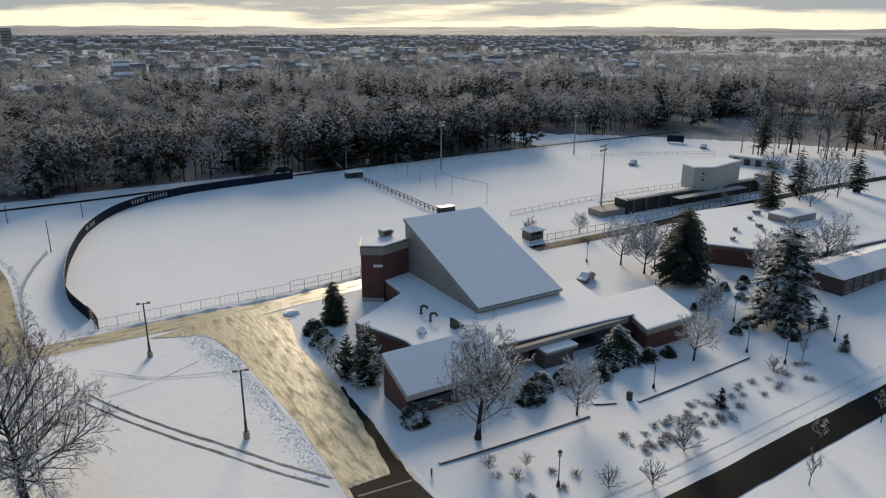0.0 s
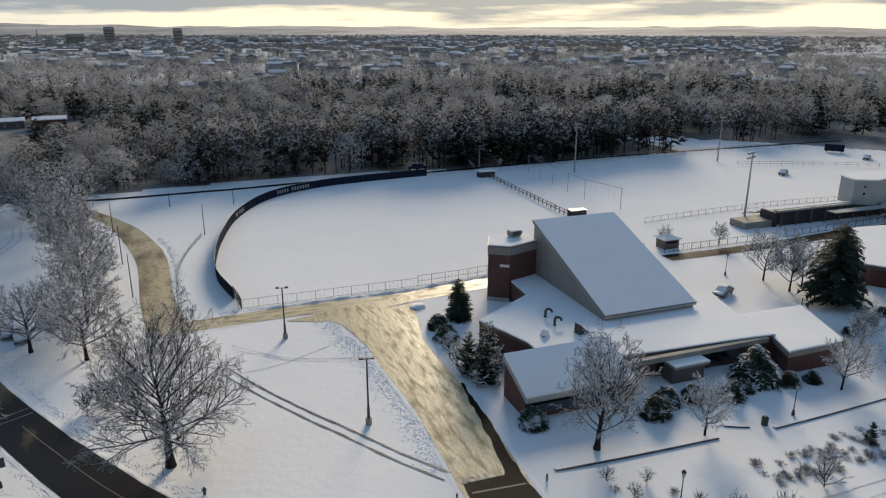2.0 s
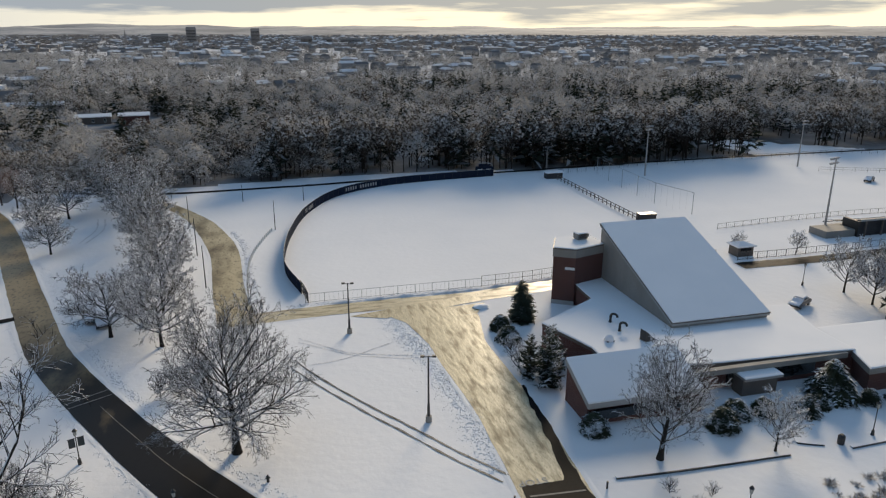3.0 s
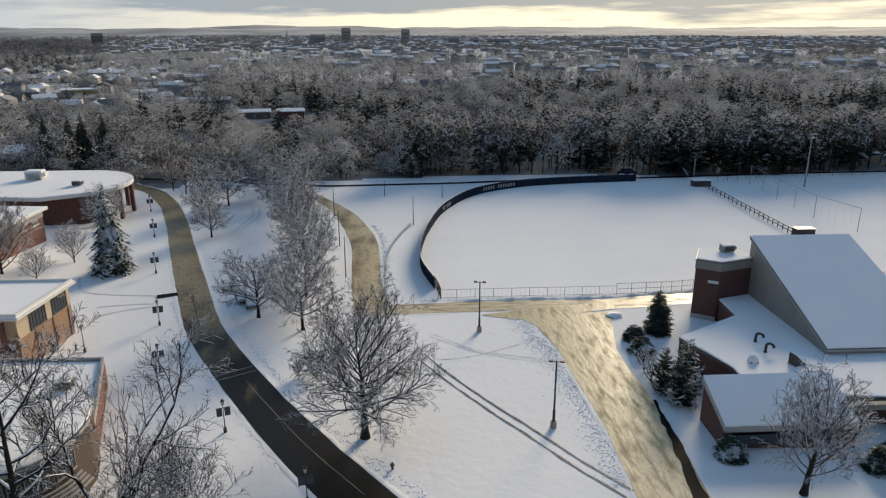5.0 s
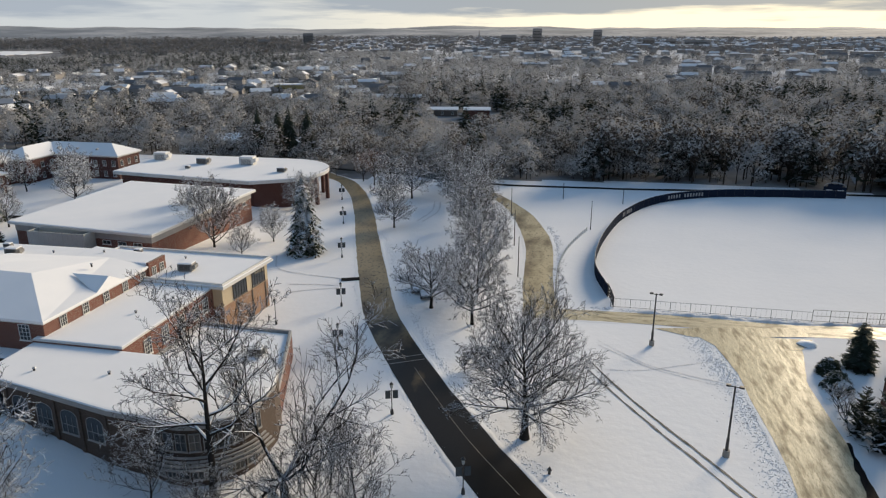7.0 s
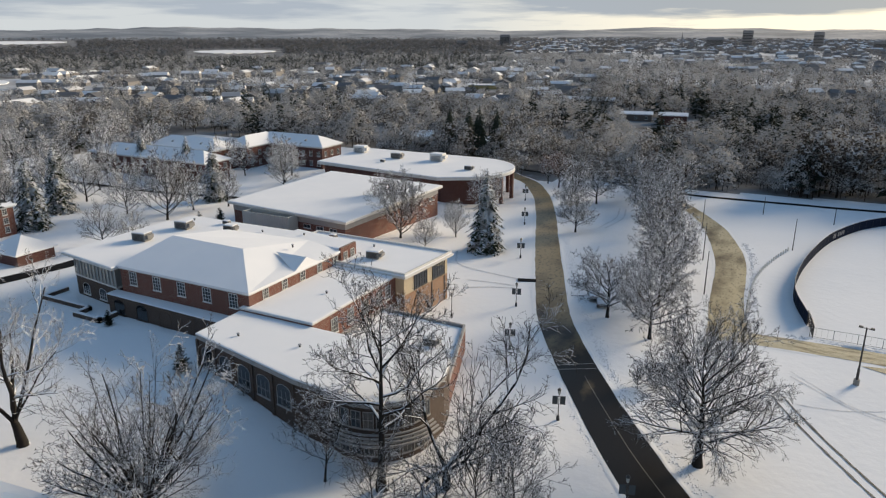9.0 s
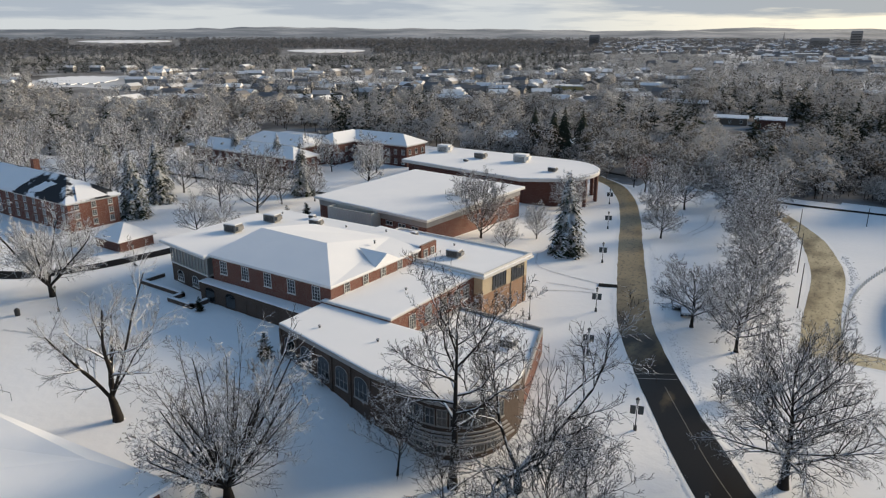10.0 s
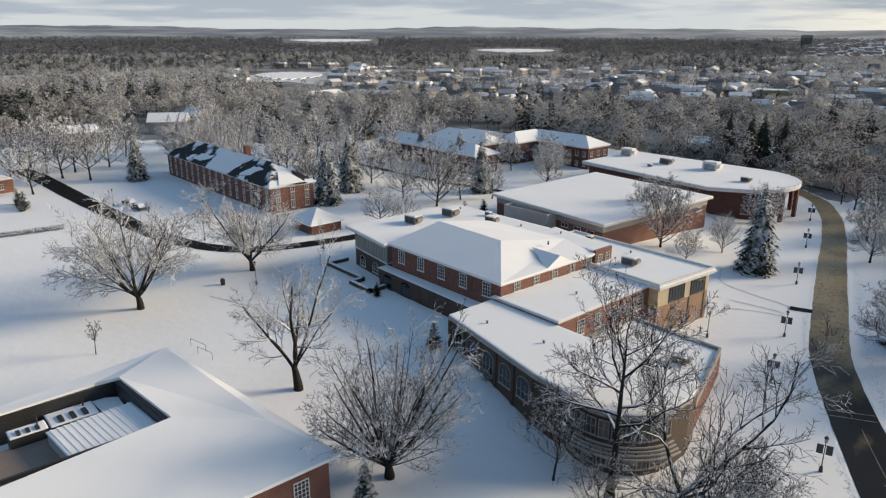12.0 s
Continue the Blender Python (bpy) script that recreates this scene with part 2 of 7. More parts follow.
STRAW = mat("snowy_brown_stems", (0.12, 0.095, 0.07), 0.9, var=(0.18, 0.145, 0.11), scale=1.0, island=(0.45, (0.62, 0.62, 0.63)))
RUSSET = mat("russet_twigs", (0.15, 0.085, 0.065), 0.9, var=(0.2, 0.12, 0.09), scale=0.8, snow=0.8, snow_at=0.45)
# masonry of the far town, lightened so its colour carries the haze
BRICK_FAR = mat("hazy_masonry", (0.34, 0.31, 0.29), 0.8, var=(0.26, 0.24, 0.225), scale=0.03)
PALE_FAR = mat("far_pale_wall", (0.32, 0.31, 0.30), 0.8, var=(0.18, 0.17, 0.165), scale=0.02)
TOWN_ROOF = mat("patchy_roof_snow", (0.82, 0.83, 0.84), 0.8, var=(0.62, 0.62, 0.63), scale=0.02, island=(0.24, (0.16, 0.16, 0.165)), spec=0.0)


def glass_mat(name, tint, rough=0.06):
    m = bpy.data.materials.new(name)
    m.use_nodes = True
    p = m.node_tree.nodes["Principled BSDF"]
    p.inputs["Base Color"].default_value = (*tint, 1)
    p.inputs["Roughness"].default_value = rough
    p.inputs["Specular IOR Level"].default_value = 0.8
    return m


GLASS = glass_mat("dark_window_glass", (0.02, 0.023, 0.026))
GLASS_L = glass_mat("curtained_glass", (0.30, 0.31, 0.29), 0.15)

# ---- building helpers ----


def smooth(a, b, x):
    t = min(1.0, max(0.0, (x - a) / (b - a)))
    return t * t * (3 - 2 * t)


def land(x, y):
    """Height of the snow: level round the fields and roads, one bank up to the lawn by the brick buildings."""
    x0 = -40.0 - 0.30 * min(max(y - 60.0, -10.0), 110.0)
    h = 2.4 * smooth(0.0, 22.0, x0 - x)
    roll = 0.10 * noise.noise((x * 0.045, y * 0.045, 3.1)) + 0.05 * noise.noise((x * 0.15, y * 0.15, 7.7))
    return h + roll * (1.0 - smooth(230.0, 300.0, math.hypot(x, y)))


def mesh_of(bm, name, material):
    me = bpy.data.meshes.new(name)
    bm.to_mesh(me)
    bm.free()
    for m in (material if isinstance(material, (list, tuple)) else (material,)):
        me.materials.append(m)
    return me


def part(name, bm, material, parent, label="", shade=False):
    me = mesh_of(bm, name, material) if isinstance(bm, bmesh.types.BMesh) else bm
    if shade:
        me.shade_smooth()
    ob = new(name, me)
    ob.parent = parent
    if label:
        ob["label"] = label
    return ob


def thing(name, label, category, group="", kind="", at=(0, 0, 0), turn=0.0):
    ob = new(name)
    ob.empty_display_size = 0.3
    ob.matrix_basis = pose(*at, 0, 0, turn)
    return tagged(ob, label, category, group, kind)


def solo(name, bm, material, label, category, group="", kind="", shade=False):
    ob = part(name, bm, material, None, "", shade)
    return tagged(ob, label, category, group, kind)


def box(bm, x0, x1, y0, y1, z0, z1, mi=0):
    v = [bm.verts.new((x, y, z)) for z in (z0, z1) for x, y in ((x0, y0), (x1, y0), (x1, y1), (x0, y1))]
    for q in ((3, 2, 1, 0), (4, 5, 6, 7), (0, 1, 5, 4), (1, 2, 6, 5), (2, 3, 7, 6), (3, 0, 4, 7)):
        bm.faces.new([v[i] for i in q]).material_index = mi
    return bm


def B(*boxes):
    bm = bmesh.new()
    for b in boxes:
        box(bm, *b)
    return bm


def prism(poly, z0, z1, bm=None):
    """Upright block on a plan polygon (anticlockwise)."""
    bm = bm or bmesh.new()
    lo, hi = [bm.verts.new((x, y, z0)) for x, y in poly], [bm.verts.new((x, y, z1)) for x, y in poly]
    bm.faces.new(hi)
    bm.faces.new(lo[::-1])
    for i in range(len(poly)):
        j = (i + 1) % len(poly)
        bm.faces.new((lo[i], lo[j], hi[j], hi[i]))
    return bm


def grow_poly(poly, d):
    """The polygon with its sides moved out by d."""
    out = []
    n = len(poly)
    for i in range(n):
        a, b, c = Vector(poly[i - 1]), Vector(poly[i]), Vector(poly[(i + 1) % n])
        u, v = (b - a).normalized(), (c - b).normalized()
        n1, n2 = Vector((u.y, -u.x)), Vector((v.y, -v.x))
        k = n1 + n2
        out.append(tuple(b + k * (d / max(0.3, 1 + n1.dot(n2)))))
    return out


def snow_slab(poly, z, depth=0.28, out=0.25):
    """A roof's snow: soft-edged slab on a plan polygon."""
    bm = bmesh.new()
    rings = []
    for d, h in ((out, 0.0), (out + 0.06, depth * 0.5), (out - 0.05, depth * 0.9), (out - 0.35, depth)):
        rings.append([bm.verts.new((x, y, z + h)) for x, y in grow_poly(poly, d)])
    n = len(poly)
    for r, s in zip(rings, rings[1:]):
        for i in range(n):
            bm.faces.new((r[i], r[(i + 1) % n], s[(i + 1) % n], s[i]))
    bm.faces.new(rings[-1])
    bm.faces.new(rings[0][::-1])
    return bm


def cyl(bm, p, q, r0, r1=None, n=8, cap=True):
    """A tapered round bar from p to q."""
    p, q = Vector(p), Vector(q)
    r1 = r0 if r1 is None else r1
    m = (q - p).to_track_quat("Z", "Y").to_matrix()
    a = [[bm.verts.new(o + m @ Vector((r * math.cos(k * math.tau / n), r * math.sin(k * math.tau / n), 0))) for k in range(n)]
         for o, r in ((p, r0), (q, r1))]
    for k in range(n):
        bm.faces.new((a[0][k], a[0][(k + 1) % n], a[1][(k + 1) % n], a[1][k]))
    if cap:
        bm.faces.new(a[1])
        bm.faces.new(a[0][::-1])
    return bm


def spline(pts, step=2.0):
    """Points along a smooth line through pts."""
    P = [Vector(p) for p in pts]
    P = [2 * P[0] - P[1], *P, 2 * P[-1] - P[-2]]
    out = []
    for i in range(1, len(P) - 2):
        n = max(1, int((P[i + 1] - P[i]).length / step))
        for k in range(n):
            t = k / n
            a, b, c, d = P[i - 1:i + 3]
            out.append(0.5 * (2 * b + (c - a) * t + (2 * a - 5 * b + 4 * c - d) * t * t + (3 * b - a - 3 * c + d) * t ** 3))
    out.append(P[-2])
    return out


def ribbon(line, width, lift, across=6, wobble=0.0, sag=0.0):
    """A strip that lies on the land along a plan line; width may be a number or several at even steps along it."""
    bm = bmesh.new()
    ws = width if isinstance(width, tuple) else (width, width)
    rows = []
    for i, p in enumerate(line):
        a, b = line[max(0, i - 1)], line[min(len(line) - 1, i + 1)]
        d = (b - a).normalized()
        nrm = Vector((-d.y, d.x))
        w = np.interp(i / (len(line) - 1), np.linspace(0, 1, len(ws)), ws)
        row = []
        for k in range(across + 1):
            s = k / across - 0.5
            e = wobble * noise.noise((p.x * 0.6 + k, p.y * 0.6, 1.7)) if k in (0, across) else 0.0
            q = p.to_2d() + nrm * (s * w + e)
            row.append(bm.verts.new((q.x, q.y, land(q.x, q.y) + lift + sag * (1 - 4 * s * s))))
        rows.append(row)
    for r, s in zip(rows, rows[1:]):
        for k in range(across):
            bm.faces.new((r[k], r[k + 1], s[k + 1], s[k])[::-1])
    return bm

# ---- ground, roads ----


def axis(a, b, step, far_a, far_b):
    v = list(np.arange(a, b + step / 2, step))
    d = step
    while v[-1] < far_b:
        d *= 1.35
        v.append(min(far_b, v[-1] + d))
    d = step
    while v[0] > far_a:
        d *= 1.35
        v.insert(0, max(far_a, v[0] - d))
    return v


def in_wood(x, y):
    """Where trees stand: beyond the road behind the fields, and round the campus."""
    r = math.hypot(x, y)
    if r > 420:
        return True
    if x > -62:
        edge = 203.0 + 3.0 * math.sin(x * 0.05)
        if x > 165:
            return r > 296
        return y > edge
    if x > -125:
        return y > 192
    if x > -215:
        return y > 205 or (y > 150 and x < -225)
    return r > 285 or (y > 118 and r > 262)


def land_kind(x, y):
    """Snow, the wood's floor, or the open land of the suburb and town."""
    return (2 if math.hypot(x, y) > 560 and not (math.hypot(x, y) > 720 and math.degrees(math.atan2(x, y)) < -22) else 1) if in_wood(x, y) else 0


xs, ys = axis(-260, 270, 2.5, -4900, 4900), axis(-40, 215, 2.5, -4900, 4900)
gb_v = [(x, y, land(x, y)) for y in ys for x in xs]
nx = len(xs)
gb_f = [(j * nx + i, j * nx + i + 1, (j + 1) * nx + i + 1, (j + 1) * nx + i) for j in range(len(ys) - 1) for i in range(nx - 1)]
gme = bpy.data.meshes.new("ground")
gme.from_pydata(gb_v, [], gb_f)
gme.materials.append(SNOW)
gme.materials.append(FOREST_FLOOR)
gme.materials.append(FAR_LAND)
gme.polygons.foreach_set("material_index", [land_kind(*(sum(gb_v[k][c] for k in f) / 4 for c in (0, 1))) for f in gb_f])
gme.shade_smooth()
tagged(new("ground", gme), "fresh white snow over open lawns and fields", "ground", kind="structure")


def road(name, pts, width, material, label, category="road", lift=0.05, wobble=0.15, banks=True):
    line = spline(pts)
    solo(name, ribbon(line, width, lift, 8, wobble, 0.03), material, label, category, kind="structure", shade=True)
    if banks:
        ws = width if isinstance(width, tuple) else (width, width)
        bm = bmesh.new()
        for side in (-1, 1):
            prev = None
            for i, p in enumerate(line):
                a, b = line[max(0, i - 1)], line[min(len(line) - 1, i + 1)]
                d = (b - a).normalized()
                nrm = Vector((-d.y, d.x)) * side
                w = np.interp(i / (len(line) - 1), np.linspace(0, 1, len(ws)), ws) / 2
                row = []
                mid = p.to_2d() + nrm * w
                if 8 < mid.x < 40 and 86 < mid.y < 101.6:     # open junction
                    prev = None
                    continue
                for s, h in ((-0.18, -0.02), (0.02, 0.03), (0.20, 0.05), (0.5, 0.03), (0.9, -0.05)):
                    j = noise.noise((p.x * 1.3, p.y * 1.3, s * 0.6 + 5 * side)) + 0.5 * noise.noise((p.x * 4.0, p.y * 4.0, s + side))
                    q = p.to_2d() + nrm * (w + s * 0.8 + 0.35 * j)
                    row.append(bm.verts.new((q.x, q.y, land(q.x, q.y) + 0.015 + h * (0.5 + 1.2 * j))))
                if prev:
                    for k in range(4):
                        f = (prev[k], prev[k + 1], row[k + 1], row[k])
                        bm.faces.new(f if side < 0 else f[::-1])
                prev = row
        solo("snow_bank", bm, SNOW, "low ridge of ploughed snow along a road's edges", "snow bank", kind="stuff", shade=True)


MAIN = [(2, 46, 0), (-4.8, 55.6, 0), (-11, 64.2, 0), (-18.3, 75.5, 0), (-25.6, 87.9, 0), (-30.4, 97.3, 0), (-35.0, 109.4, 0), (-40.6, 124.6, 0), (-46.1, 139.8, 0), (-51.0, 153.6, 0),
        (-57.6, 170.2, 0), (-62.3, 179.6, 0), (-68.5, 189.5, 0), (-78, 198, 0)]
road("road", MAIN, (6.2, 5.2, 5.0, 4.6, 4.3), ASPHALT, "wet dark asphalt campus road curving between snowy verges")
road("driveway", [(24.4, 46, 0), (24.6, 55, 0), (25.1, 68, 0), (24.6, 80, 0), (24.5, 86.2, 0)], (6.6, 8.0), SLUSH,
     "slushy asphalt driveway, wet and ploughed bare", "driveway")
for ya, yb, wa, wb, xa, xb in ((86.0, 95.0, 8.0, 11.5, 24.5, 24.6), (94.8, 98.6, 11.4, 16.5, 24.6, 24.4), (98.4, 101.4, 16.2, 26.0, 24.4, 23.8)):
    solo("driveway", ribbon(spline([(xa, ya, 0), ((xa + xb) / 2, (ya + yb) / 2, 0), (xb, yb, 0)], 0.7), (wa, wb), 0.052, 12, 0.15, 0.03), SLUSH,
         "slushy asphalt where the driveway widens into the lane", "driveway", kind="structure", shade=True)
solo("bare_asphalt", ribbon(spline([(26.6, 47, 0), (26.9, 52, 0), (27.5, 58, 0), (28.2, 65, 0), (28.8, 72, 0)], 0.8), (2.2, 0.15), 0.088, 6, 0.45), BLACKTOP,
     "dark bare asphalt strip along the driveway's edge", "asphalt", kind="structure")
solo("bare_asphalt", ribbon(spline([(24.2, 44, 0), (24.3, 49, 0), (24.4, 53.2, 0)]), (6.4, 5.4), 0.088, 8, 0.2), BLACKTOP, "dark wet asphalt at the driveway's mouth", "asphalt", kind="structure")
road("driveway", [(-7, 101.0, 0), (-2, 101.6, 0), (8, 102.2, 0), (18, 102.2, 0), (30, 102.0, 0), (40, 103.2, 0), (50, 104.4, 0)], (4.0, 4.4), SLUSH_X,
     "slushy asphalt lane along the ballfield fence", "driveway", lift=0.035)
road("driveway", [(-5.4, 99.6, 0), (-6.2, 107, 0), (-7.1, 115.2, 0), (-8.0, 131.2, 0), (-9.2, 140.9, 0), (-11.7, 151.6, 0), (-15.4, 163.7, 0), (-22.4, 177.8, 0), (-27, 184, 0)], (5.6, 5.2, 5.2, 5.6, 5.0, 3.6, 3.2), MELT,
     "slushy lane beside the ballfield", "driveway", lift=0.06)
road("service_road", [(20, 38.5, 0), (34, 35.9, 0), (48, 35.0, 0), (66, 35.7, 0), (83, 36.2, 0), (100, 36.6, 0), (130, 37, 0)], 3.6, BLACKTOP,
     "narrow black asphalt road cleared of snow", "road", wobble=0.12, banks=False)
road("road", [(-90, 207, 0), (-57, 203, 0), (-40, 196.5, 0), (-22, 193.0, 0), (10, 194.5, 0), (35, 197, 0), (67, 198.6, 0), (127, 203, 0), (190, 204, 0),
              (240, 203.5, 0)], 2.2, BLACKTOP, "dark strip of asphalt along the wood's edge", banks=False, wobble=0.25)
road("road", [(84, 104.6, 0), (107, 104.4, 0), (135, 106.3, 0), (187, 107.6, 0), (240, 106, 0)], 3.4, BLACKTOP, "dark asphalt lane behind the stadium", banks=False)
road("road", [(-235, 40, 0), (-223.8, 42, 0), (-190, 43.2, 0), (-162, 44.6, 0), (-140, 46, 0), (-124, 51, 0), (-116, 60, 0), (-112.5, 76, 0), (-111, 92, 0)],
     (5.5, 3.2), BLACKTOP, "dark asphalt drive round the snowy lawn", banks=False)
road("road", [(-185, 121, 0), (-165, 121.8, 0), (-140, 124, 0), (-125, 126.8, 0), (-112, 128.5, 0)], 2.4, BLACKTOP,
     "dark asphalt drive in front of the dormitories", banks=False)
for k in (-0.75, 0.75):
    ln = [(1.6 + k * 0.7, 85.4 + k * 0.5, 0), (4.4 + k * 0.75, 80.1 + k * 0.4, 0), (9.1 + k * 0.75, 72.2 + k * 0.4, 0), (13.6 + k * 0.75, 65.2 + k * 0.4, 0), (17 + k * 0.7, 59.9 + k * 0.5, 0), (20.6 + k * 0.6, 54.8 + k * 0.6, 0)]
    solo("tyre_track", ribbon(spline(ln, 0.5), 0.25, 0.045, 4, 0.12), RUT, "dark slushy tyre track across snow", "tyre track", kind="structure")
for pts in ([(3, 93, 0), (9, 87, 0), (15, 84.5, 0), (20, 83, 0)], [(3, 91.6, 0), (9, 86.4, 0), (14, 84.0, 0), (20, 81.8, 0)],
            [(1.5, 84, 0), (8, 84.8, 0), (14, 87.5, 0), (19.5, 90, 0)]):
    solo("tyre_track", ribbon(spline(pts, 0.8), 0.13, 0.04, 3, 0.12), BED_SNOW, "faint tyre track pressed into snow", "tyre track", kind="structure")


def clods(label, pts, width, count, size, material, seed):
    """Loose lumps of broken snow or slush strewn in a band along a line, thinning out towards its edges."""
    rnd = random.Random(seed)
    line, V, F = spline(pts, 0.5), [], []
    for _ in range(count):
        i = rnd.randrange(len(line) - 1)
        d = (line[i + 1] - line[i]).normalized()
        q = line[i] + d * rnd.uniform(0, 0.5) + Vector((-d.y, d.x, 0)) * (width * rnd.gauss(0, 0.30) + 0.5 * noise.noise((line[i].x * 0.4, line[i].y * 0.4, seed)))
        z, r, w = land(q.x, q.y), size * rnd.uniform(0.4, 1.0) ** 2, rnd.uniform(0, 6.3)
        n = len(V)
        for k in range(5):
            a, m = w + k * 1.2566, r * rnd.uniform(0.7, 1.3)
            V.append((q.x + m * math.cos(a), q.y + m * math.sin(a), z - 0.015))
        V.append((q.x + 0.2 * r, q.y, z + 0.015 + 0.32 * r))
        F += [(n + k, n + (k + 1) % 5, n + 5) for k in range(5)]
    me = bpy.data.meshes.new("snow_clods")
    me.from_pydata(V, [], F)
    me.materials.append(material)
    tagged(new("snow_clods", me), label, "snow", kind="stuff")


clods("strip of churned lumpy snow beside the driveway", [(20.6, 56, 0), (20.8, 68, 0), (19.7, 80, 0), (17.8, 91, 0), (16.2, 98, 0)], 3.6, 3400, 0.19, SNOW, 1)
clods("dark crumbs of slush strewn in churned snow", [(21.2, 56, 0), (21.2, 68, 0), (20.2, 80, 0), (18.4, 91, 0)], 2.6, 420, 0.13, RUT, 2)
clods("lumps of ploughed snow along the road's verge", [(3.6, 52.6, 0), (-7.4, 66.6, 0), (-14.6, 77.5, 0), (-21.8, 90.2, 0), (-30.6, 110, 0), (-36.4, 125.5, 0), (-42.6, 141, 0)], 1.3, 1500, 0.20, SNOW, 3)
clods("lumps of ploughed snow along the road's far verge", [(-2.4, 48, 0), (-13.9, 62.6, 0), (-21.6, 74.6, 0), (-28.8, 87.0, 0), (-33.6, 97, 0), (-38.2, 108.6, 0)], 1.0, 900, 0.18, SNOW, 4)
clods("lumps of ploughed snow below the ballfield fence", [(2, 105.0, 0), (20, 105.4, 0), (34, 105.6, 0), (49, 107.4, 0)], 1.2, 700, 0.28, BED_SNOW, 5)
clods("broken snow beside the slushy lane", [(-3.2, 108, 0), (-3.6, 118, 0), (-4.4, 132, 0), (-5.4, 142, 0), (-7.6, 152, 0)], 1.6, 700, 0.28, BED_SNOW, 6)
for pts in ([(-58, 120, 0), (-54.5, 113, 0), (-49, 111, 0), (-43, 110.2, 0), (-40, 110, 0)], [(-48, 101.5, 0), (-44, 104, 0), (-40, 105.5, 0)], [(-49, 105.5, 0), (-44, 106.4, 0), (-40.5, 106.6, 0)],
            [(-36, 150, 0), (-34.5, 160, 0), (-36, 170, 0)], [(-37.4, 150, 0), (-36, 160, 0), (-37.5, 170, 0)], [(-100, 40, 0), (-88, 44, 0), (-80, 47, 0)]):
    solo("footpath", ribbon(spline(pts, 0.8), 0.35, 0.045, 3, 0.15), BED_SNOW, "narrow trodden path through snow", "path", kind="structure")
for o in (0.0, 1.5):
    solo("tyre_track", ribbon(spline([(38, 38.6 + o * 0.8, 0), (52, 38.2 + o, 0), (70, 38.9 + o, 0), (92, 39.6 + o, 0)], 0.8), 0.16, 0.025, 3, 0.16), BED_SNOW, "faint tyre track pressed into snow", "tyre track", kind="structure")
# ploughed ridge between the lane and the ballfield fence
ridge = spline([(9, 104.9, 0), (20, 105.0, 0), (30, 104.9, 0), (40, 106.0, 0), (49, 107.0, 0)], 0.6)
bm, prev = bmesh.new(), None
for p in ridge:
    j = noise.noise((p.x * 0.5, 3.0, 1.0)) + 0.6 * noise.noise((p.x * 1.9, 7.0, 2.0))
    row = [bm.verts.new((p.x, p.y + o, land(p.x, p.y) + max(-0.05, h * (0.7 + 1.1 * j)))) for o, h in ((-0.75, -0.05), (-0.45, 0.16), (-0.1, 0.36), (0.3, 0.22), (0.7, -0.05))]
    if prev:
        for i in range(4):
            bm.faces.new((prev[i], row[i], row[i + 1], prev[i + 1]))
    prev = row
solo("snow_bank", bm, BED_SNOW, "lumpy ridge of ploughed snow below the ballfield fence", "snow bank", kind="stuff", shade=True)
# paint on the roads
solo("stop_line", ribbon(spline([(21.9, 51.6, 0), (27.4, 51.2, 0)], 1.0), 0.22, 0.10, 2), CONC, "white stop line on wet asphalt", "road marking", kind="structure")
for o in (0.0, 1.7):
    solo("crosswalk_line", ribbon(spline([(-24.6 - o * 0.35, 79.4 + o * 0.6, 0), (-19.6 - o * 0.35, 82.2 + o * 0.8, 0)], 1.0), 0.11, 0.10, 2), CONC_L, "thin white crosswalk line", "road marking",
         kind="structure")
solo("centre_line", ribbon(spline([(-4.4, 56.2, 0), (-10.8, 64.6, 0), (-18.0, 75.7, 0), (-20.3, 79.5, 0)]), 0.06, 0.095, 2), CONC, "worn pale centre line", "road marking", kind="structure")
txt = bpy.data.curves.new("road_text", "FONT")
txt.body, txt.size, txt.align_x, txt.extrude = "STOP", 1.25, "CENTER", 0.004
tob = new("stop_marking", txt)
tob.matrix_world = pose(23.0, 54.0, land(23.0, 54.0) + 0.10, 0, 0, 180)
txt.materials.append(CONC_L)
tagged(tob, "white STOP lettering painted on wet asphalt", "road marking", kind="structure")

# ---- trees ----


def tube(V, F, pts, radii, n):
    """Adds a tapered tube through pts to the lists of points and faces."""
    base = len(V)
    for i, p in enumerate(pts):
        d = (pts[min(i + 1, len(pts) - 1)] - pts[max(i - 1, 0)]).normalized()
        a = d.cross(Vector((0.31, 0.17, 0.93))).normalized() if abs(d.z) < 0.95 else d.cross(Vector((1, 0, 0))).normalized()
        b = d.cross(a)
        for k in range(n):
            w = k * math.tau / n
            V.append(p + (a * math.cos(w) + b * math.sin(w)) * radii[i])
    for i in range(len(pts) - 1):
        for k in range(n):
            q, r = base + i * n, base + (i + 1) * n
            F.append((q + k, q + (k + 1) % n, r + (k + 1) % n, r + k))


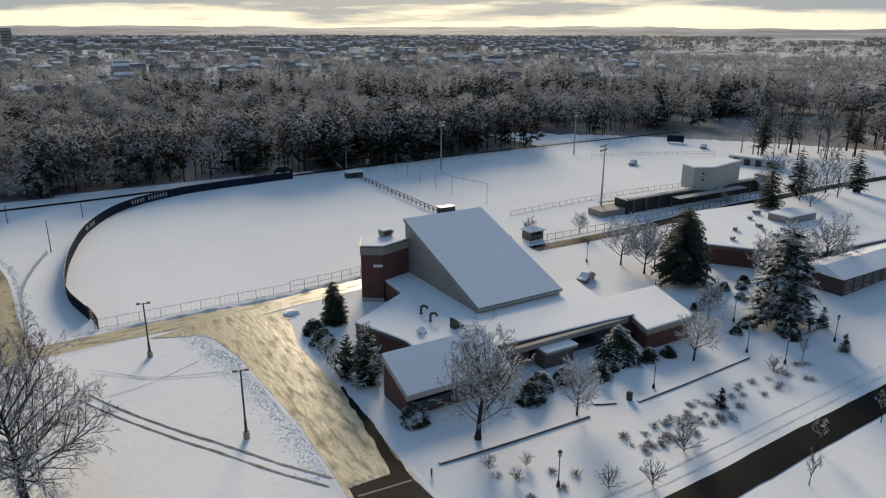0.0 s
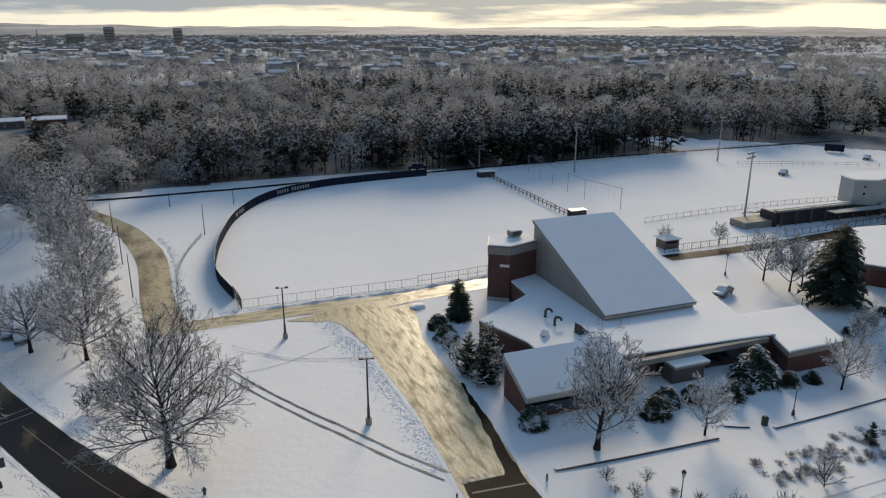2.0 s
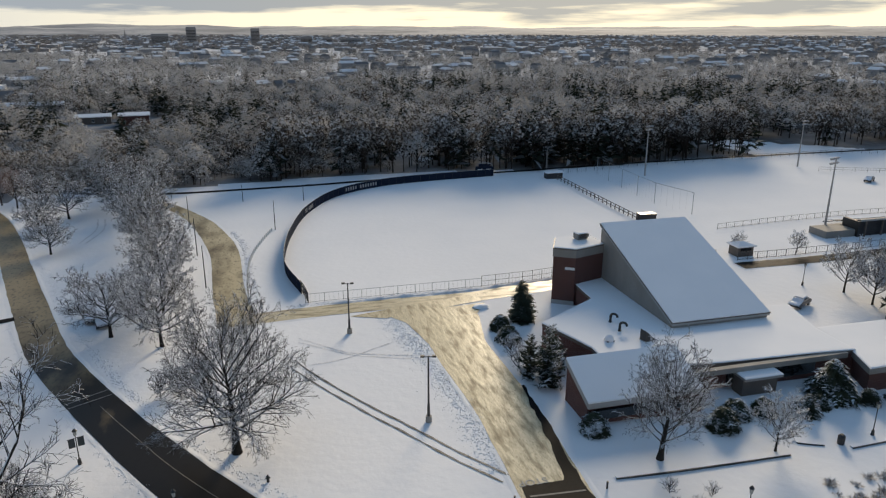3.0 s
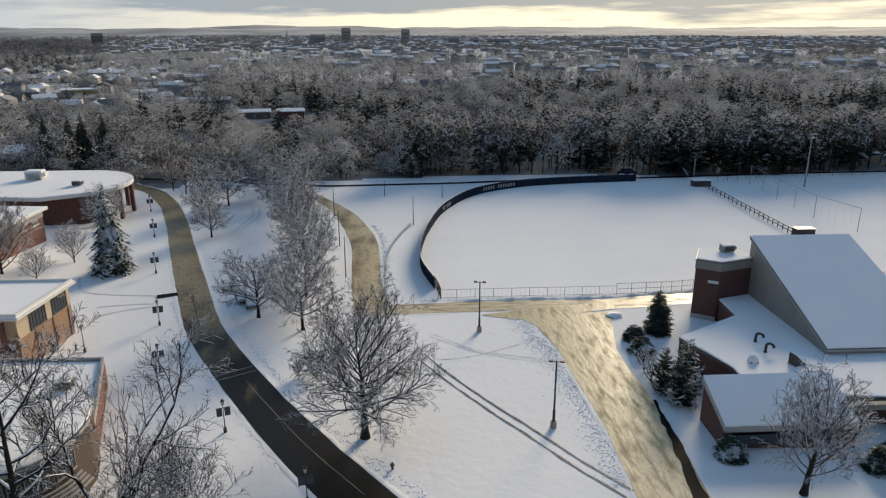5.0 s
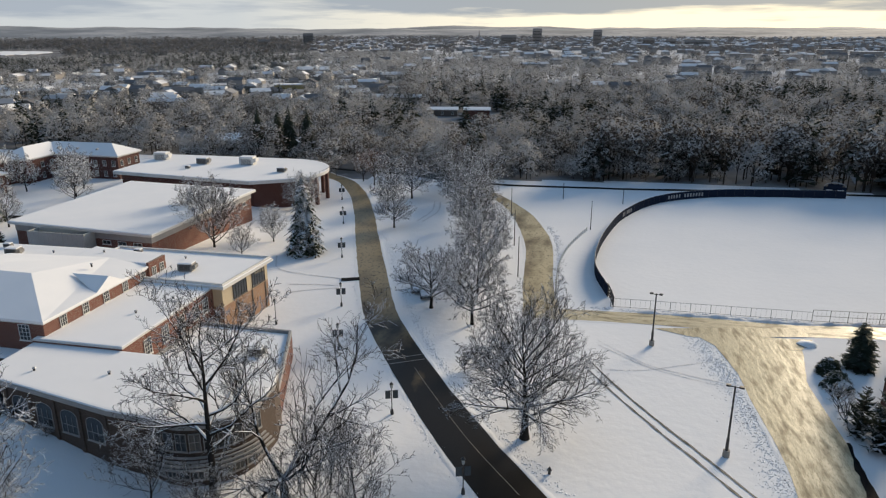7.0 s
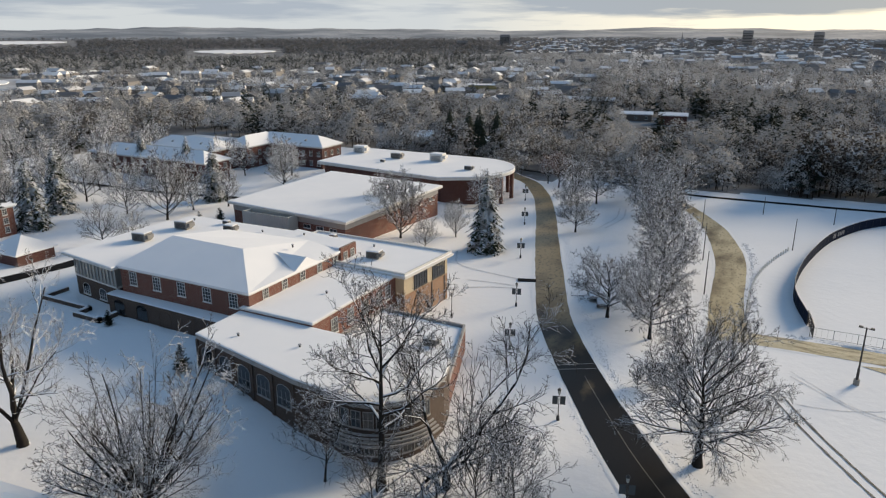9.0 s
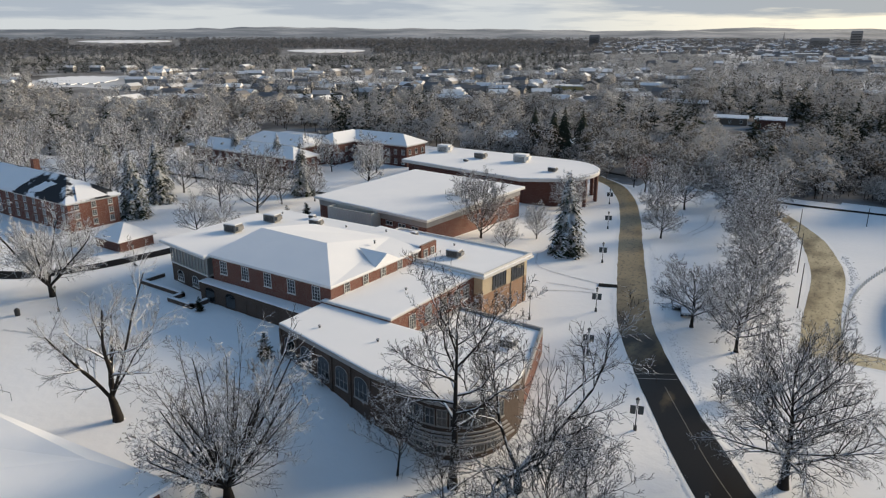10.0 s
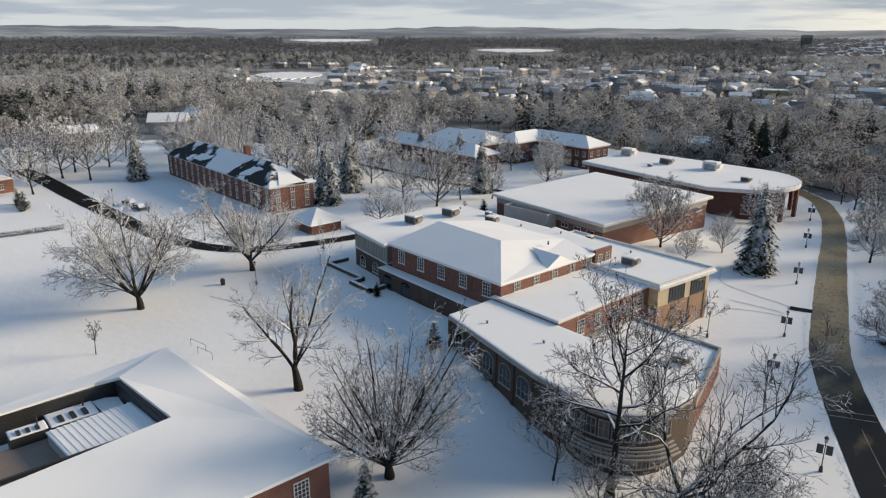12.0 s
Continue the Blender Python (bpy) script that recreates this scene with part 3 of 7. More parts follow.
def bare_tree(seed, height, trunk_h, limbs, spread, up, radius, kids=(6, 6, 5), gnarl=0.25, droop=0.0, thick=1.0, central=True, fat=0.020, taper=0.42, reach=(0.34, 0.56), lead=0.58, ratio=0.64, arch=0.10):
    """Meshes of a leafless tree: (trunk with its limbs, crown of branches and twigs). fat: thickness of the finest twigs."""
    rnd = random.Random(seed)
    TV, TF, CV, CF = [], [], [], []

    def rv():
        return Vector((rnd.uniform(-1, 1), rnd.uniform(-1, 1), rnd.uniform(-1, 1)))

    def branch(p, d, length, r, level):
        nseg = (6, 4, 2, 1)[level]
        pts, rad = [p], [r]
        for i in range(nseg):
            lift = Vector((0, 0, arch if level < 2 else -droop))
            d = (d + rv() * gnarl * (0.7 if level == 0 else 1.0) + lift).normalized()
            p = p + d * (length / nseg)
            pts.append(p)
            rad.append(max(fat * 0.6, r * (1 - 0.72 * (i + 1) / nseg)))
        V, F = (TV, TF) if level == 0 else (CV, CF)
        tube(V, F, pts, rad, (6, 4, 3, 3)[level])
        if level == 3:
            return
        for k in range(kids[level]):
            s = 0.22 + 0.78 * (k + rnd.random()) / kids[level]
            i = min(nseg - 1, int(s * nseg))
            q = pts[i].lerp(pts[i + 1], s * nseg - i) if i < nseg else pts[-1]
            t = (pts[i + 1] - pts[i]).normalized()
            side = t.cross(rv()).normalized()
            nd = (t * rnd.uniform(0.55, 0.95) + side * rnd.uniform(0.5, 0.9)).normalized()
            branch(q, nd, length * rnd.uniform(*reach) * (1.1 - 0.45 * s), max(fat, rad[i] * ratio), level + 1)

    top = height * (lead if central else trunk_h)
    pts, p, d = [Vector((0, 0, -0.4))], Vector((0, 0, -0.4)), Vector((0, 0, 1))
    n = 7
    for i in range(n):
        d = (d + rv() * 0.05 * (1 + gnarl)).normalized()
        p = p + d * ((top + 0.4) / n)
        pts.append(p)
    rad = [radius * (1.45 if i == 0 else 1.0) * (1 - (0.86 if central else 0.45) * i / n) for i in range(n + 1)]
    tube(TV, TF, pts, rad, 9)
    for k in range(limbs):
        f = (k + rnd.random() * 0.7) / limbs
        z = trunk_h * height * (1 - 0.1 * rnd.random()) if not central else height * (trunk_h + (lead * 0.97 - trunk_h) * f)
        i = min(n - 1, int((z + 0.4) / (top + 0.4) * n))
        q = pts[i].lerp(pts[i + 1], (z + 0.4) / (top + 0.4) * n - i)
        w = k * 2.399 + rnd.uniform(-0.4, 0.4)
        rise = up + (1.5 - up) * f * f if central else up * rnd.uniform(0.35, 1.9)
        d = Vector((math.cos(w), math.sin(w), rise)).normalized()
        full = spread * (1.05 - taper * f) if central else spread * rnd.uniform(0.8, 1.15)
        branch(q, d, full * math.hypot(1, rise * 0.6), max(0.05, radius * thick * (0.48 - 0.26 * f)), 0)
    out = []
    for nm, V, F in (("trunk", TV, TF), ("crown", CV, CF)):
        me = bpy.data.meshes.new(nm)
        me.from_pydata([tuple(v) for v in V], [], F)
        me.shade_smooth()
        out.append(me)
    return out


def conifer(seed, height, radius, layers, per, droop, blades=5, bare=0.10, ragged=0.25, width=0.22, cone=0.80):
    """Meshes of a conifer: trunk and drooping boughs, each a spine with side blades."""
    rnd = random.Random(seed)
    V, F = [], []
    for L in range(layers):
        f = (L + rnd.random() * 0.6) / layers
        z = height * (bare + (0.98 - bare) * f)
        reach = radius * ((1 - f) ** cone * 0.95 + 0.05)
        for k in range(max(4, int(per * (1 - 0.55 * f)))):
            w = rnd.uniform(0, math.tau)
            ln = reach * rnd.uniform(1 - ragged * 1.6, 1 + ragged * 0.5)
            dv = Vector((math.cos(w), math.sin(w), 0))
            sd = Vector((-dv.y, dv.x, 0))
            sp = [Vector((0, 0, z)) + dv * (ln * t) + Vector((0, 0, 0.10 * ln * t - droop * ln * t * t)) for t in (0.0, 0.35, 0.7, 1.0)]
            wd = [0.05 * ln, width * ln, width * 0.85 * ln, 0.02 * ln]
            b = len(V)
            for p, q in zip(sp, wd):
                V.extend((p + sd * q + Vector((0, 0, -0.35 * q)), p + Vector((0, 0, 0.10 * q)), p - sd * q + Vector((0, 0, -0.35 * q))))
            for i in range(3):
                for c in (0, 1):
                    F.append((b + 3 * i + c, b + 3 * i + c + 1, b + 3 * i + c + 4, b + 3 * i + c + 3)[::-1])
            for i in range(blades):
                t = rnd.uniform(0.3, 1.0)
                p = Vector((0, 0, z)) + dv * (ln * t) + Vector((0, 0, 0.10 * ln * t - droop * ln * t * t))
                o = (sd * rnd.choice((-1, 1)) * 0.8 + dv * rnd.uniform(0.2, 0.9) + Vector((0, 0, rnd.uniform(-0.6, 0.15)))).normalized()
                e = p + o * (ln * rnd.uniform(0.20, 0.38))
                s2 = o.cross(Vector((0, 0, 1))).normalized() * (ln * 0.055)
                b = len(V)
                V.extend((p + s2, p - s2, e))
                F.append((b, b + 1, b + 2)[::-1])
    me = bpy.data.meshes.new("crown")
    me.from_pydata([tuple(v) for v in V], [], F)
    TV, TF = [], []
    tube(TV, TF, [Vector((0, 0, -0.4)), Vector((0, 0, height * 0.5)), Vector((0, 0, height * 0.98))], [height * 0.020 + 0.05, height * 0.012 + 0.02, 0.02], 7)
    tr = bpy.data.meshes.new("trunk")
    tr.from_pydata([tuple(v) for v in TV], [], TF)
    return tr, me


def plant(name, meshes, mats, label, category, places, group="", names=("trunk", "crown")):
    """One tree from its meshes, and a copy at each further place (x, y, size, turn)."""
    meshes = [me if not me.materials or me.materials[0] == m else me.copy() for me, m in zip(meshes, mats)]
    for me, m in zip(meshes, mats):
        me.materials.clear()
        me.materials.append(m)
    first = None
    for x, y, s, a in places:
        m = pose(x, y, land(x, y) - 0.02, 0, 0, a)
        if first is None:
            first = thing(name, label, category, group)
            for nm, me in zip(names, meshes):
                part(nm, me, None, first)
            first.matrix_basis, first.scale = m, (s, s, s)
        else:
            c = copy_thing(first, m)
            c.scale = (s, s, s)


# broad lone tree between the road and the lot
oak = bare_tree(11, 15.5, 0.16, 30, 7.9, 0.40, 0.46, (11, 7, 5), 0.12, 0.02, 0.80, arch=0.02, fat=0.019, taper=0.30, reach=(0.36, 0.56), lead=0.66)
plant("tree", oak, (BARK, TWIG_D), "broad leafless shade tree dusted with snow, standing alone beside the road", "tree", [(-4.8, 66.1, 1.0, 20)])
# fan-shaped tree on the lawn
elm = bare_tree(23, 16.0, 0.08, 36, 8.6, 1.05, 0.62, (10, 6, 3), 0.10, 0.01, 0.66, central=False, fat=0.028, reach=(0.28, 0.48), ratio=0.52, arch=0.035)
vase = bare_tree(27, 14.5, 0.15, 13, 10.0, 1.15, 0.62, (12, 9, 5), 0.16, 0.04, 0.95, central=False, fat=0.032, reach=(0.32, 0.54), ratio=0.56, arch=0.02)
plant("tree", elm, (BARK, TWIG), "leafless fan-shaped lawn tree with snow on its many upright branches", "tree", [(-46.6, 34.2, 1.0, 0)])
plant("tree", vase, (BARK, FROST), "leafless rounded tree with snow-lined branches on open lawn", "tree", [(-101.8, 30.0, 1.0, 130), (-107.0, 50.5, 0.85, 60)])
# old gnarled trees before the brick building
gnarl_a = bare_tree(5, 17.5, 0.34, 15, 7.8, 0.32, 0.40, (9, 7, 5), 0.42, -0.02, 0.90, fat=0.023, taper=0.34, reach=(0.34, 0.56), lead=0.86)
gnarl_b = bare_tree(8, 16.0, 0.14, 7, 10.5, 0.95, 0.46, (10, 8, 5), 0.36, 0.0, 1.0, central=False, fat=0.026, reach=(0.32, 0.54), arch=0.04)
plant("tree", gnarl_a, (BARK, TWIG_D), "tall old tree with crooked dark limbs lined with snow", "tree", [(-31.2, 48.2, 1.06, 40)])
plant("tree", gnarl_b, (BARK, TWIG_D), "old leafless tree with long leaning snow-lined limbs", "tree", [(-25.8, 51.2, 1.05, 250)])
plant("tree", bare_tree(31, 11, 0.14, 13, 5.2, 0.8, 0.15, (7, 5, 3), 0.26, fat=0.024), (BARK, TWIG_D), "slender young leafless tree by the road", "tree",
      [(-20.8, 47.5, 1.0, 30), (-36.8, 46.8, 0.9, 170), (-16.5, 45.5, 0.8, 80), (-23.6, 44.6, 0.85, 210), (-29.4, 44.2, 0.8, 300), (-19.0, 51.8, 0.9, 20), (-22.4, 54.2, 0.85, 150)])
pollard = bare_tree(44, 15.0, 0.22, 6, 9.0, 1.5, 0.74, (8, 8, 8), 0.26, 0.0, 0.95, central=False, fat=0.022)
plant("tree", pollard, (BARK, FROST), "old pruned lawn tree with thick forked trunk and frosted twigs", "tree", [(-65.1, 35.2, 0.84, 15)])
# tree before the chapel
front = bare_tree(52, 14.0, 0.11, 26, 5.6, 0.62, 0.34, (9, 6, 4), 0.11, 0.02, 0.55, fat=0.026, taper=0.30, reach=(0.34, 0.54))
plant("tree", front, (BARK, TWIG), "leafless tree with fine snow-covered branches before the chapel", "tree", [(37.0, 54.1, 1.0, 0)])
small = bare_tree(61, 8.0, 0.16, 16, 3.6, 0.5, 0.17, (7, 6, 4), 0.22, 0.06, fat=0.030, taper=0.22)
plant("tree", small, (BARK, FROST), "small snow-laden ornamental tree on the snowy lawn", "tree",
      [(49.4, 52.3, 0.86, 0), (71.8, 54.7, 0.92, 70), (92.0, 88.5, 1.15, 20), (92.2, 82.9, 1.15, 140), (96.0, 84, 1.0, 220), (104, 66, 1.2, 200), (112, 68, 1.25, 300),
       (120, 66.5, 1.3, 40), (84.5, 62.8, 0.75, 100), (100, 108.8, 0.55, 0), (88.6, 112.0, 0.5, 90)], "ornamental trees")
# row of frosted trees between road and lane
rowt = bare_tree(71, 10.0, 0.18, 19, 5.9, 0.40, 0.30, (9, 6, 4), 0.22, 0.05, fat=0.030, taper=0.30, lead=0.62, arch=0.03)
plant("tree", rowt, (BARK, TWIG), "frost-covered leafless roadside tree in a row", "tree",
      [(-22.7, 100.0, 0.98, 0), (-15.3, 94.9, 0.98, 60), (-16.5, 108, 0.95, 120), (-17.5, 118, 1.0, 200), (-19.5, 128, 1.0, 280), (-21.5, 139, 1.05, 340),
       (-24, 150, 1.0, 30), (-27, 161, 1.05, 150), (-31, 171, 1.0, 250), (-36, 180, 1.0, 310), (-41, 144, 0.75, 10), (-47, 160, 0.8, 100), (-44, 172, 0.9, 170),
       (-52, 180, 0.9, 220), (-26, 178, 1.1, 90), (-33, 187, 1.1, 45)], "roadside trees")
shrubby = bare_tree(77, 10.5, 0.06, 20, 6.6, 0.60, 0.22, (8, 6, 5), 0.18, fat=0.026, taper=0.3)
plant("tree", shrubby, (BARK, TWIG), "many-stemmed leafless tree beside a brick wall, dusted with snow", "tree", [(-70.2, 118.5, 1.1, 0), (-121.0, 104.5, 1.25, 80), (-77, 126, 0.9, 200)])
plant("tree", shrubby, (BARK, FROST), "low frosted leafless tree, white with snow", "tree",
      [(-62.5, 128.5, 0.62, 150), (-64, 117.5, 0.5, 90), (-66, 152, 0.8, 40)])
light_a = bare_tree(78, 10.5, 0.09, 15, 6.0, 0.55, 0.24, (7, 5, 3), 0.20, fat=0.048, taper=0.25)
light_b = bare_tree(79, 11.5, 0.14, 15, 5.6, 0.40, 0.24, (7, 5, 3), 0.2, fat=0.048, taper=0.25, lead=0.55)
plant("tree", light_a, (BARK, FROST), "frosted leafless campus tree, white with snow", "tree",
      [(-116.4, 84.8, 0.75, 10), (-112.0, 88.0, 0.6, 200), (-152, 108, 1.0, 40), (-143, 112, 0.9, 140), (-176, 96, 1.1, 200), (-165, 98, 1.0, 330), (-199, 78, 1.2, 15), (-158, 92, 0.8, 60), (-133, 104, 0.8, 0), (-186, 140, 1.1, 80), (-176, 150, 1.1, 180), (-231, 96, 1.2, 260), (-219, 90, 1.2, 310), (-209, 84, 1.1, 145), (-236, 44, 1.2, 70), (-222, 36, 1.1, 190), (-150, 152, 0.9, 120), (-135, 160, 0.9, 20), (-128, 156, 0.8, 200), (-160, 118, 0.85, 280),
       (-122.5, 113.5, 0.9, 310), (-182, 86, 1.0, 240), (-205, 96, 1.1, 30), (-222, 62, 1.1, 70),
       (-228, 84, 1.1, 170), (-160, 105, 0.9, 0), (-170, 110, 0.9, 60), (-178, 118, 1.0, 20),
       (-195, 110, 1.0, 130), (-202, 122, 1.1, 210), (-212, 112, 1.1, 80), (-190, 128, 1.0, 300), (-215, 130, 1.2, 20), (-225, 105, 1.1, 170), (-238, 72, 1.1, 100)], "frosted campus trees")
plant("tree", light_b, (BARK, FROST), "frosted leafless tree at the edge of campus", "tree",
      [(-205, 52, 1.3, 0), (-213, 47, 1.35, 90), (-220, 52, 1.3, 160), (-226, 46, 1.4, 220), (-196, 36, 1.1, 60), (-210, 78, 1.1, 20), (-200, 88, 1.1, 130), (-184, 98, 1.0, 70),
       (-248, 105, 1.3, 90), (-235, 118, 1.2, 170), (-170, 128, 0.9, 250), (-196, 150, 1.1, 40), (-205, 160, 1.2, 120), (-212, 148, 1.2, 300), (-186, 158, 1.0, 10),
       (-140, 150, 0.8, 30), (-118, 120, 0.8, 100), (-118, 140, 0.9, 200), (-124, 148, 0.9, 320), (-136, 118, 0.75, 60)], "edge trees")
thin = bare_tree(81, 6.5, 0.2, 8, 1.4, 1.1, 0.07, (5, 5, 4), 0.2)
plant("tree", thin, (BARK, TWIG), "thin leafless sapling in snow", "tree", [(-90.1, 20.4, 1.0, 0), (66.5, 34.2, 0.8, 0), (77.5, 33.6, 0.9, 90), (60, 31, 0.8, 200), (84, 47.2, 0.75, 30), (-152, 49, 0.9, 0)])
# conifers
spruce = conifer(3, 17.0, 4.5, 34, 22, 0.62, 8, 0.04, 0.32, 0.17)
plant("spruce", spruce, (BARK, NEEDLE_W), "tall snow-laden spruce beside the brick building", "spruce tree", [(-53.0, 122.8, 1.0, 0)])
plant("spruce", spruce, (BARK, NEEDLE_W), "tall snow-laden spruce on the campus lawn", "spruce tree",
      [(-140, 86.7, 0.95, 30), (-147.7, 98.3, 0.92, 100), (-43.9, 29.6, 0.36, 0), (-160, 107, 0.9, 20), (-125.4, 123.3, 0.86, 200), (-151.5, 140, 0.72, 20), (-168, 139, 0.75, 140), (-197, 62, 0.82, 50), (-177, 103, 0.8, 310)],
      "campus spruces")
plant("spruce", spruce, (BARK, NEEDLE_D), "tall dark spruce at the wood's edge", "spruce tree",
      [(-102.8, 206.5, 0.98, 70), (-98.5, 212, 0.95, 10), (-93.5, 209, 1.02, 160), (-89.4, 214, 1.0, 230), (-106, 212.5, 0.9, 300), (-96, 205, 0.85, 40)], "edge spruces")
pine = conifer(7, 15.0, 4.4, 44, 24, 0.30, 14, 0.12, 0.62, 0.13, 0.42)
plant("pine", pine, (BARK, NEEDLE), "broad pine bowed under heavy snow", "pine tree", [(92.6, 56.4, 1.02, 0)])
plant("pine", pine, (BARK, NEEDLE_D), "dark broad pine with some snow on its boughs", "pine tree", [(94.0, 76.0, 0.92, 120), (98.2, 78.8, 0.80, 220)])
EAST = [(140, 92, 1.0, 0), (146, 96, 1.1, 60), (152, 92.5, 0.95, 130), (158, 97, 1.05, 200), (149, 88, 0.9, 300), (222, 138, 1.0, 50), (208, 142, 1.1, 80), (212, 148, 1.2, 20), (226, 145, 1.1, 200), (233, 148, 1.2, 300), (240, 142, 1.1, 30), (219, 151, 1.2, 130), (228, 155, 1.2, 10), (238, 156, 1.1, 60), (250, 148, 1.2, 0), (254, 140, 1.1, 90), (163, 90, 1.0, 10), (168, 96, 1.1, 120), (174, 92, 1.0, 200), (230, 133, 1.1, 140), (236, 137, 1.0, 260), (245, 132, 1.1, 0), (216, 143, 0.9, 10)]
stadium_pine = conifer(9, 15.0, 2.7, 34, 15, 0.30, 10, 0.30, 0.7, 0.15, 0.55)
plant("pine", stadium_pine, (BARK, NEEDLE_D), "tall dark pine with a bare lower trunk", "pine tree",
      EAST[::3], "stadium pines")
plant("tree", bare_tree(82, 15.0, 0.30, 12, 4.6, 0.8, 0.17, (6, 4, 3), 0.16, fat=0.03, lead=0.8), (BARK, TWIG_D), "tall slender leafless tree beyond the stadium", "tree",
      [p for i, p in enumerate(EAST) if i % 3], "trees beyond the stadium")
dark_bush = conifer(13, 6.6, 2.3, 22, 24, 0.15, 9, 0.0, 0.25, 0.26, 0.5)
plant("evergreen_shrub", dark_bush, (BARK, NEEDLE_D), "dense dark conical evergreen beside the driveway", "evergreen", [(36.1, 91.3, 1.0, 0)])
juniper = conifer(17, 8.0, 2.2, 24, 16, -0.25, 10, 0.0, 0.5, 0.20, 0.5)
plant("evergreen_shrub", juniper, (BARK, NEEDLE), "tall snow-dusted evergreen shrub beside the brick wall", "evergreen",
      [(31.9, 71.4, 0.98, 0), (33.8, 74.8, 0.85, 80), (30.6, 74.0, 0.75, 190)])
plant("evergreen_shrub", juniper, (BARK, NEEDLE), "small narrow evergreen in the snow", "evergreen",
      [(-63.2, 54.1, 0.46, 0), (-83.2, 59.6, 0.30, 20), (97.0, 52.5, 0.42, 0), (91.5, 46.0, 0.36, 50), (64.8, 45.0, 0.34, 0), (-104.6, 104.0, 0.55, 0), (-107.5, 106.5, 0.5, 90), (-110.0, 103.2, 0.45, 30), (-180.6, 31.0, 0.55, 0), (-183.4, 30.4, 0.5, 80), (-178.6, 30.0, 0.42, 160), (-186.4, 30.8, 0.5, 240)], "small evergreens")
mound = conifer(19, 2.3, 1.9, 14, 24, 0.22, 7, 0.0, 0.15, 0.34, 0.36)
plant("shrub", mound, (BARK, NEEDLE), "rounded evergreen shrub capped with snow", "shrub",
      [(31.9, 88.9, 1.0, 0), (31.6, 84.8, 1.05, 70), (32.8, 60.4, 1.0, 120), (46.8, 57.6, 1.1, 30), (49.6, 59.3, 1.0, 200), (53.2, 59.0, 0.9, 0), (89.5, 52.2, 0.8, 10),
       (86.5, 66.5, 0.6, 90), (90, 67.5, 0.6, 200), (94, 69, 0.6, 20), (97.5, 70.2, 0.7, 40), (100.5, 69.0, 0.6, 80), (103.4, 70.6, 0.65, 10), (96.4, 66.0, 0.55, 130), (87.4, 58.4, 0.7, 60), (90.4, 54.6, 0.6, 10), (84.0, 57.4, 0.55, 200), (70.2, 57.6, 0.7, 20), (67.0, 58.0, 0.8, 90), (60.6, 58.6, 0.7, 150)], "snow-capped shrubs")
drooper = conifer(21, 5.6, 4.0, 18, 22, 0.62, 10, 0.0, 0.45, 0.18, 0.55)
plant("evergreen_shrub", drooper, (BARK, NEEDLE), "wide drooping evergreen weighed down by snow against the chapel wall", "evergreen", [(63.6, 60.3, 0.92, 0), (57.8, 57.6, 0.5, 50)])
twiggy = bare_tree(91, 2.2, 0.03, 12, 1.6, 0.7, 0.05, (5, 4, 0), 0.2, fat=0.03)
plant("shrub", twiggy, (BARK, FROST), "leafless twiggy shrub covered in snow", "shrub",
      [(30.2, 79.5, 1.3, 0), (30.0, 76.3, 1.3, 60), (-53, 53.5, 0.7, 0), (-58, 55, 0.7, 40), (43, 40.5, 1.0, 0), (47, 38.8, 1.1, 80),
       (35, 49, 0.7, 0), (36.2, 46.2, 0.6, 100), (38.5, 47.5, 0.6, 200), (78, 47.3, 0.9, 10), (54, 41, 1.3, 20), (56.5, 42.5, 1.0, 200)], "twiggy shrubs")
plant("shrub", twiggy, (BARK, TWIG_D), "dark leafless shrub in the snow by the road", "shrub", [(-12.4, 81.6, 1.25, 0), (-13.8, 80.0, 1.1, 100), (-11.6, 79.6, 0.9, 200)])
plant("tree", bare_tree(95, 9.5, 0.1, 14, 3.6, 0.9, 0.16, (7, 6, 4), 0.18), (BARK, RUSSET), "small tree with russet twigs behind the round hall", "tree", [(-58.5, 186, 1.3, 0), (-63, 190, 1.1, 90)])

# ---- buildings ----
window_meshes = {}


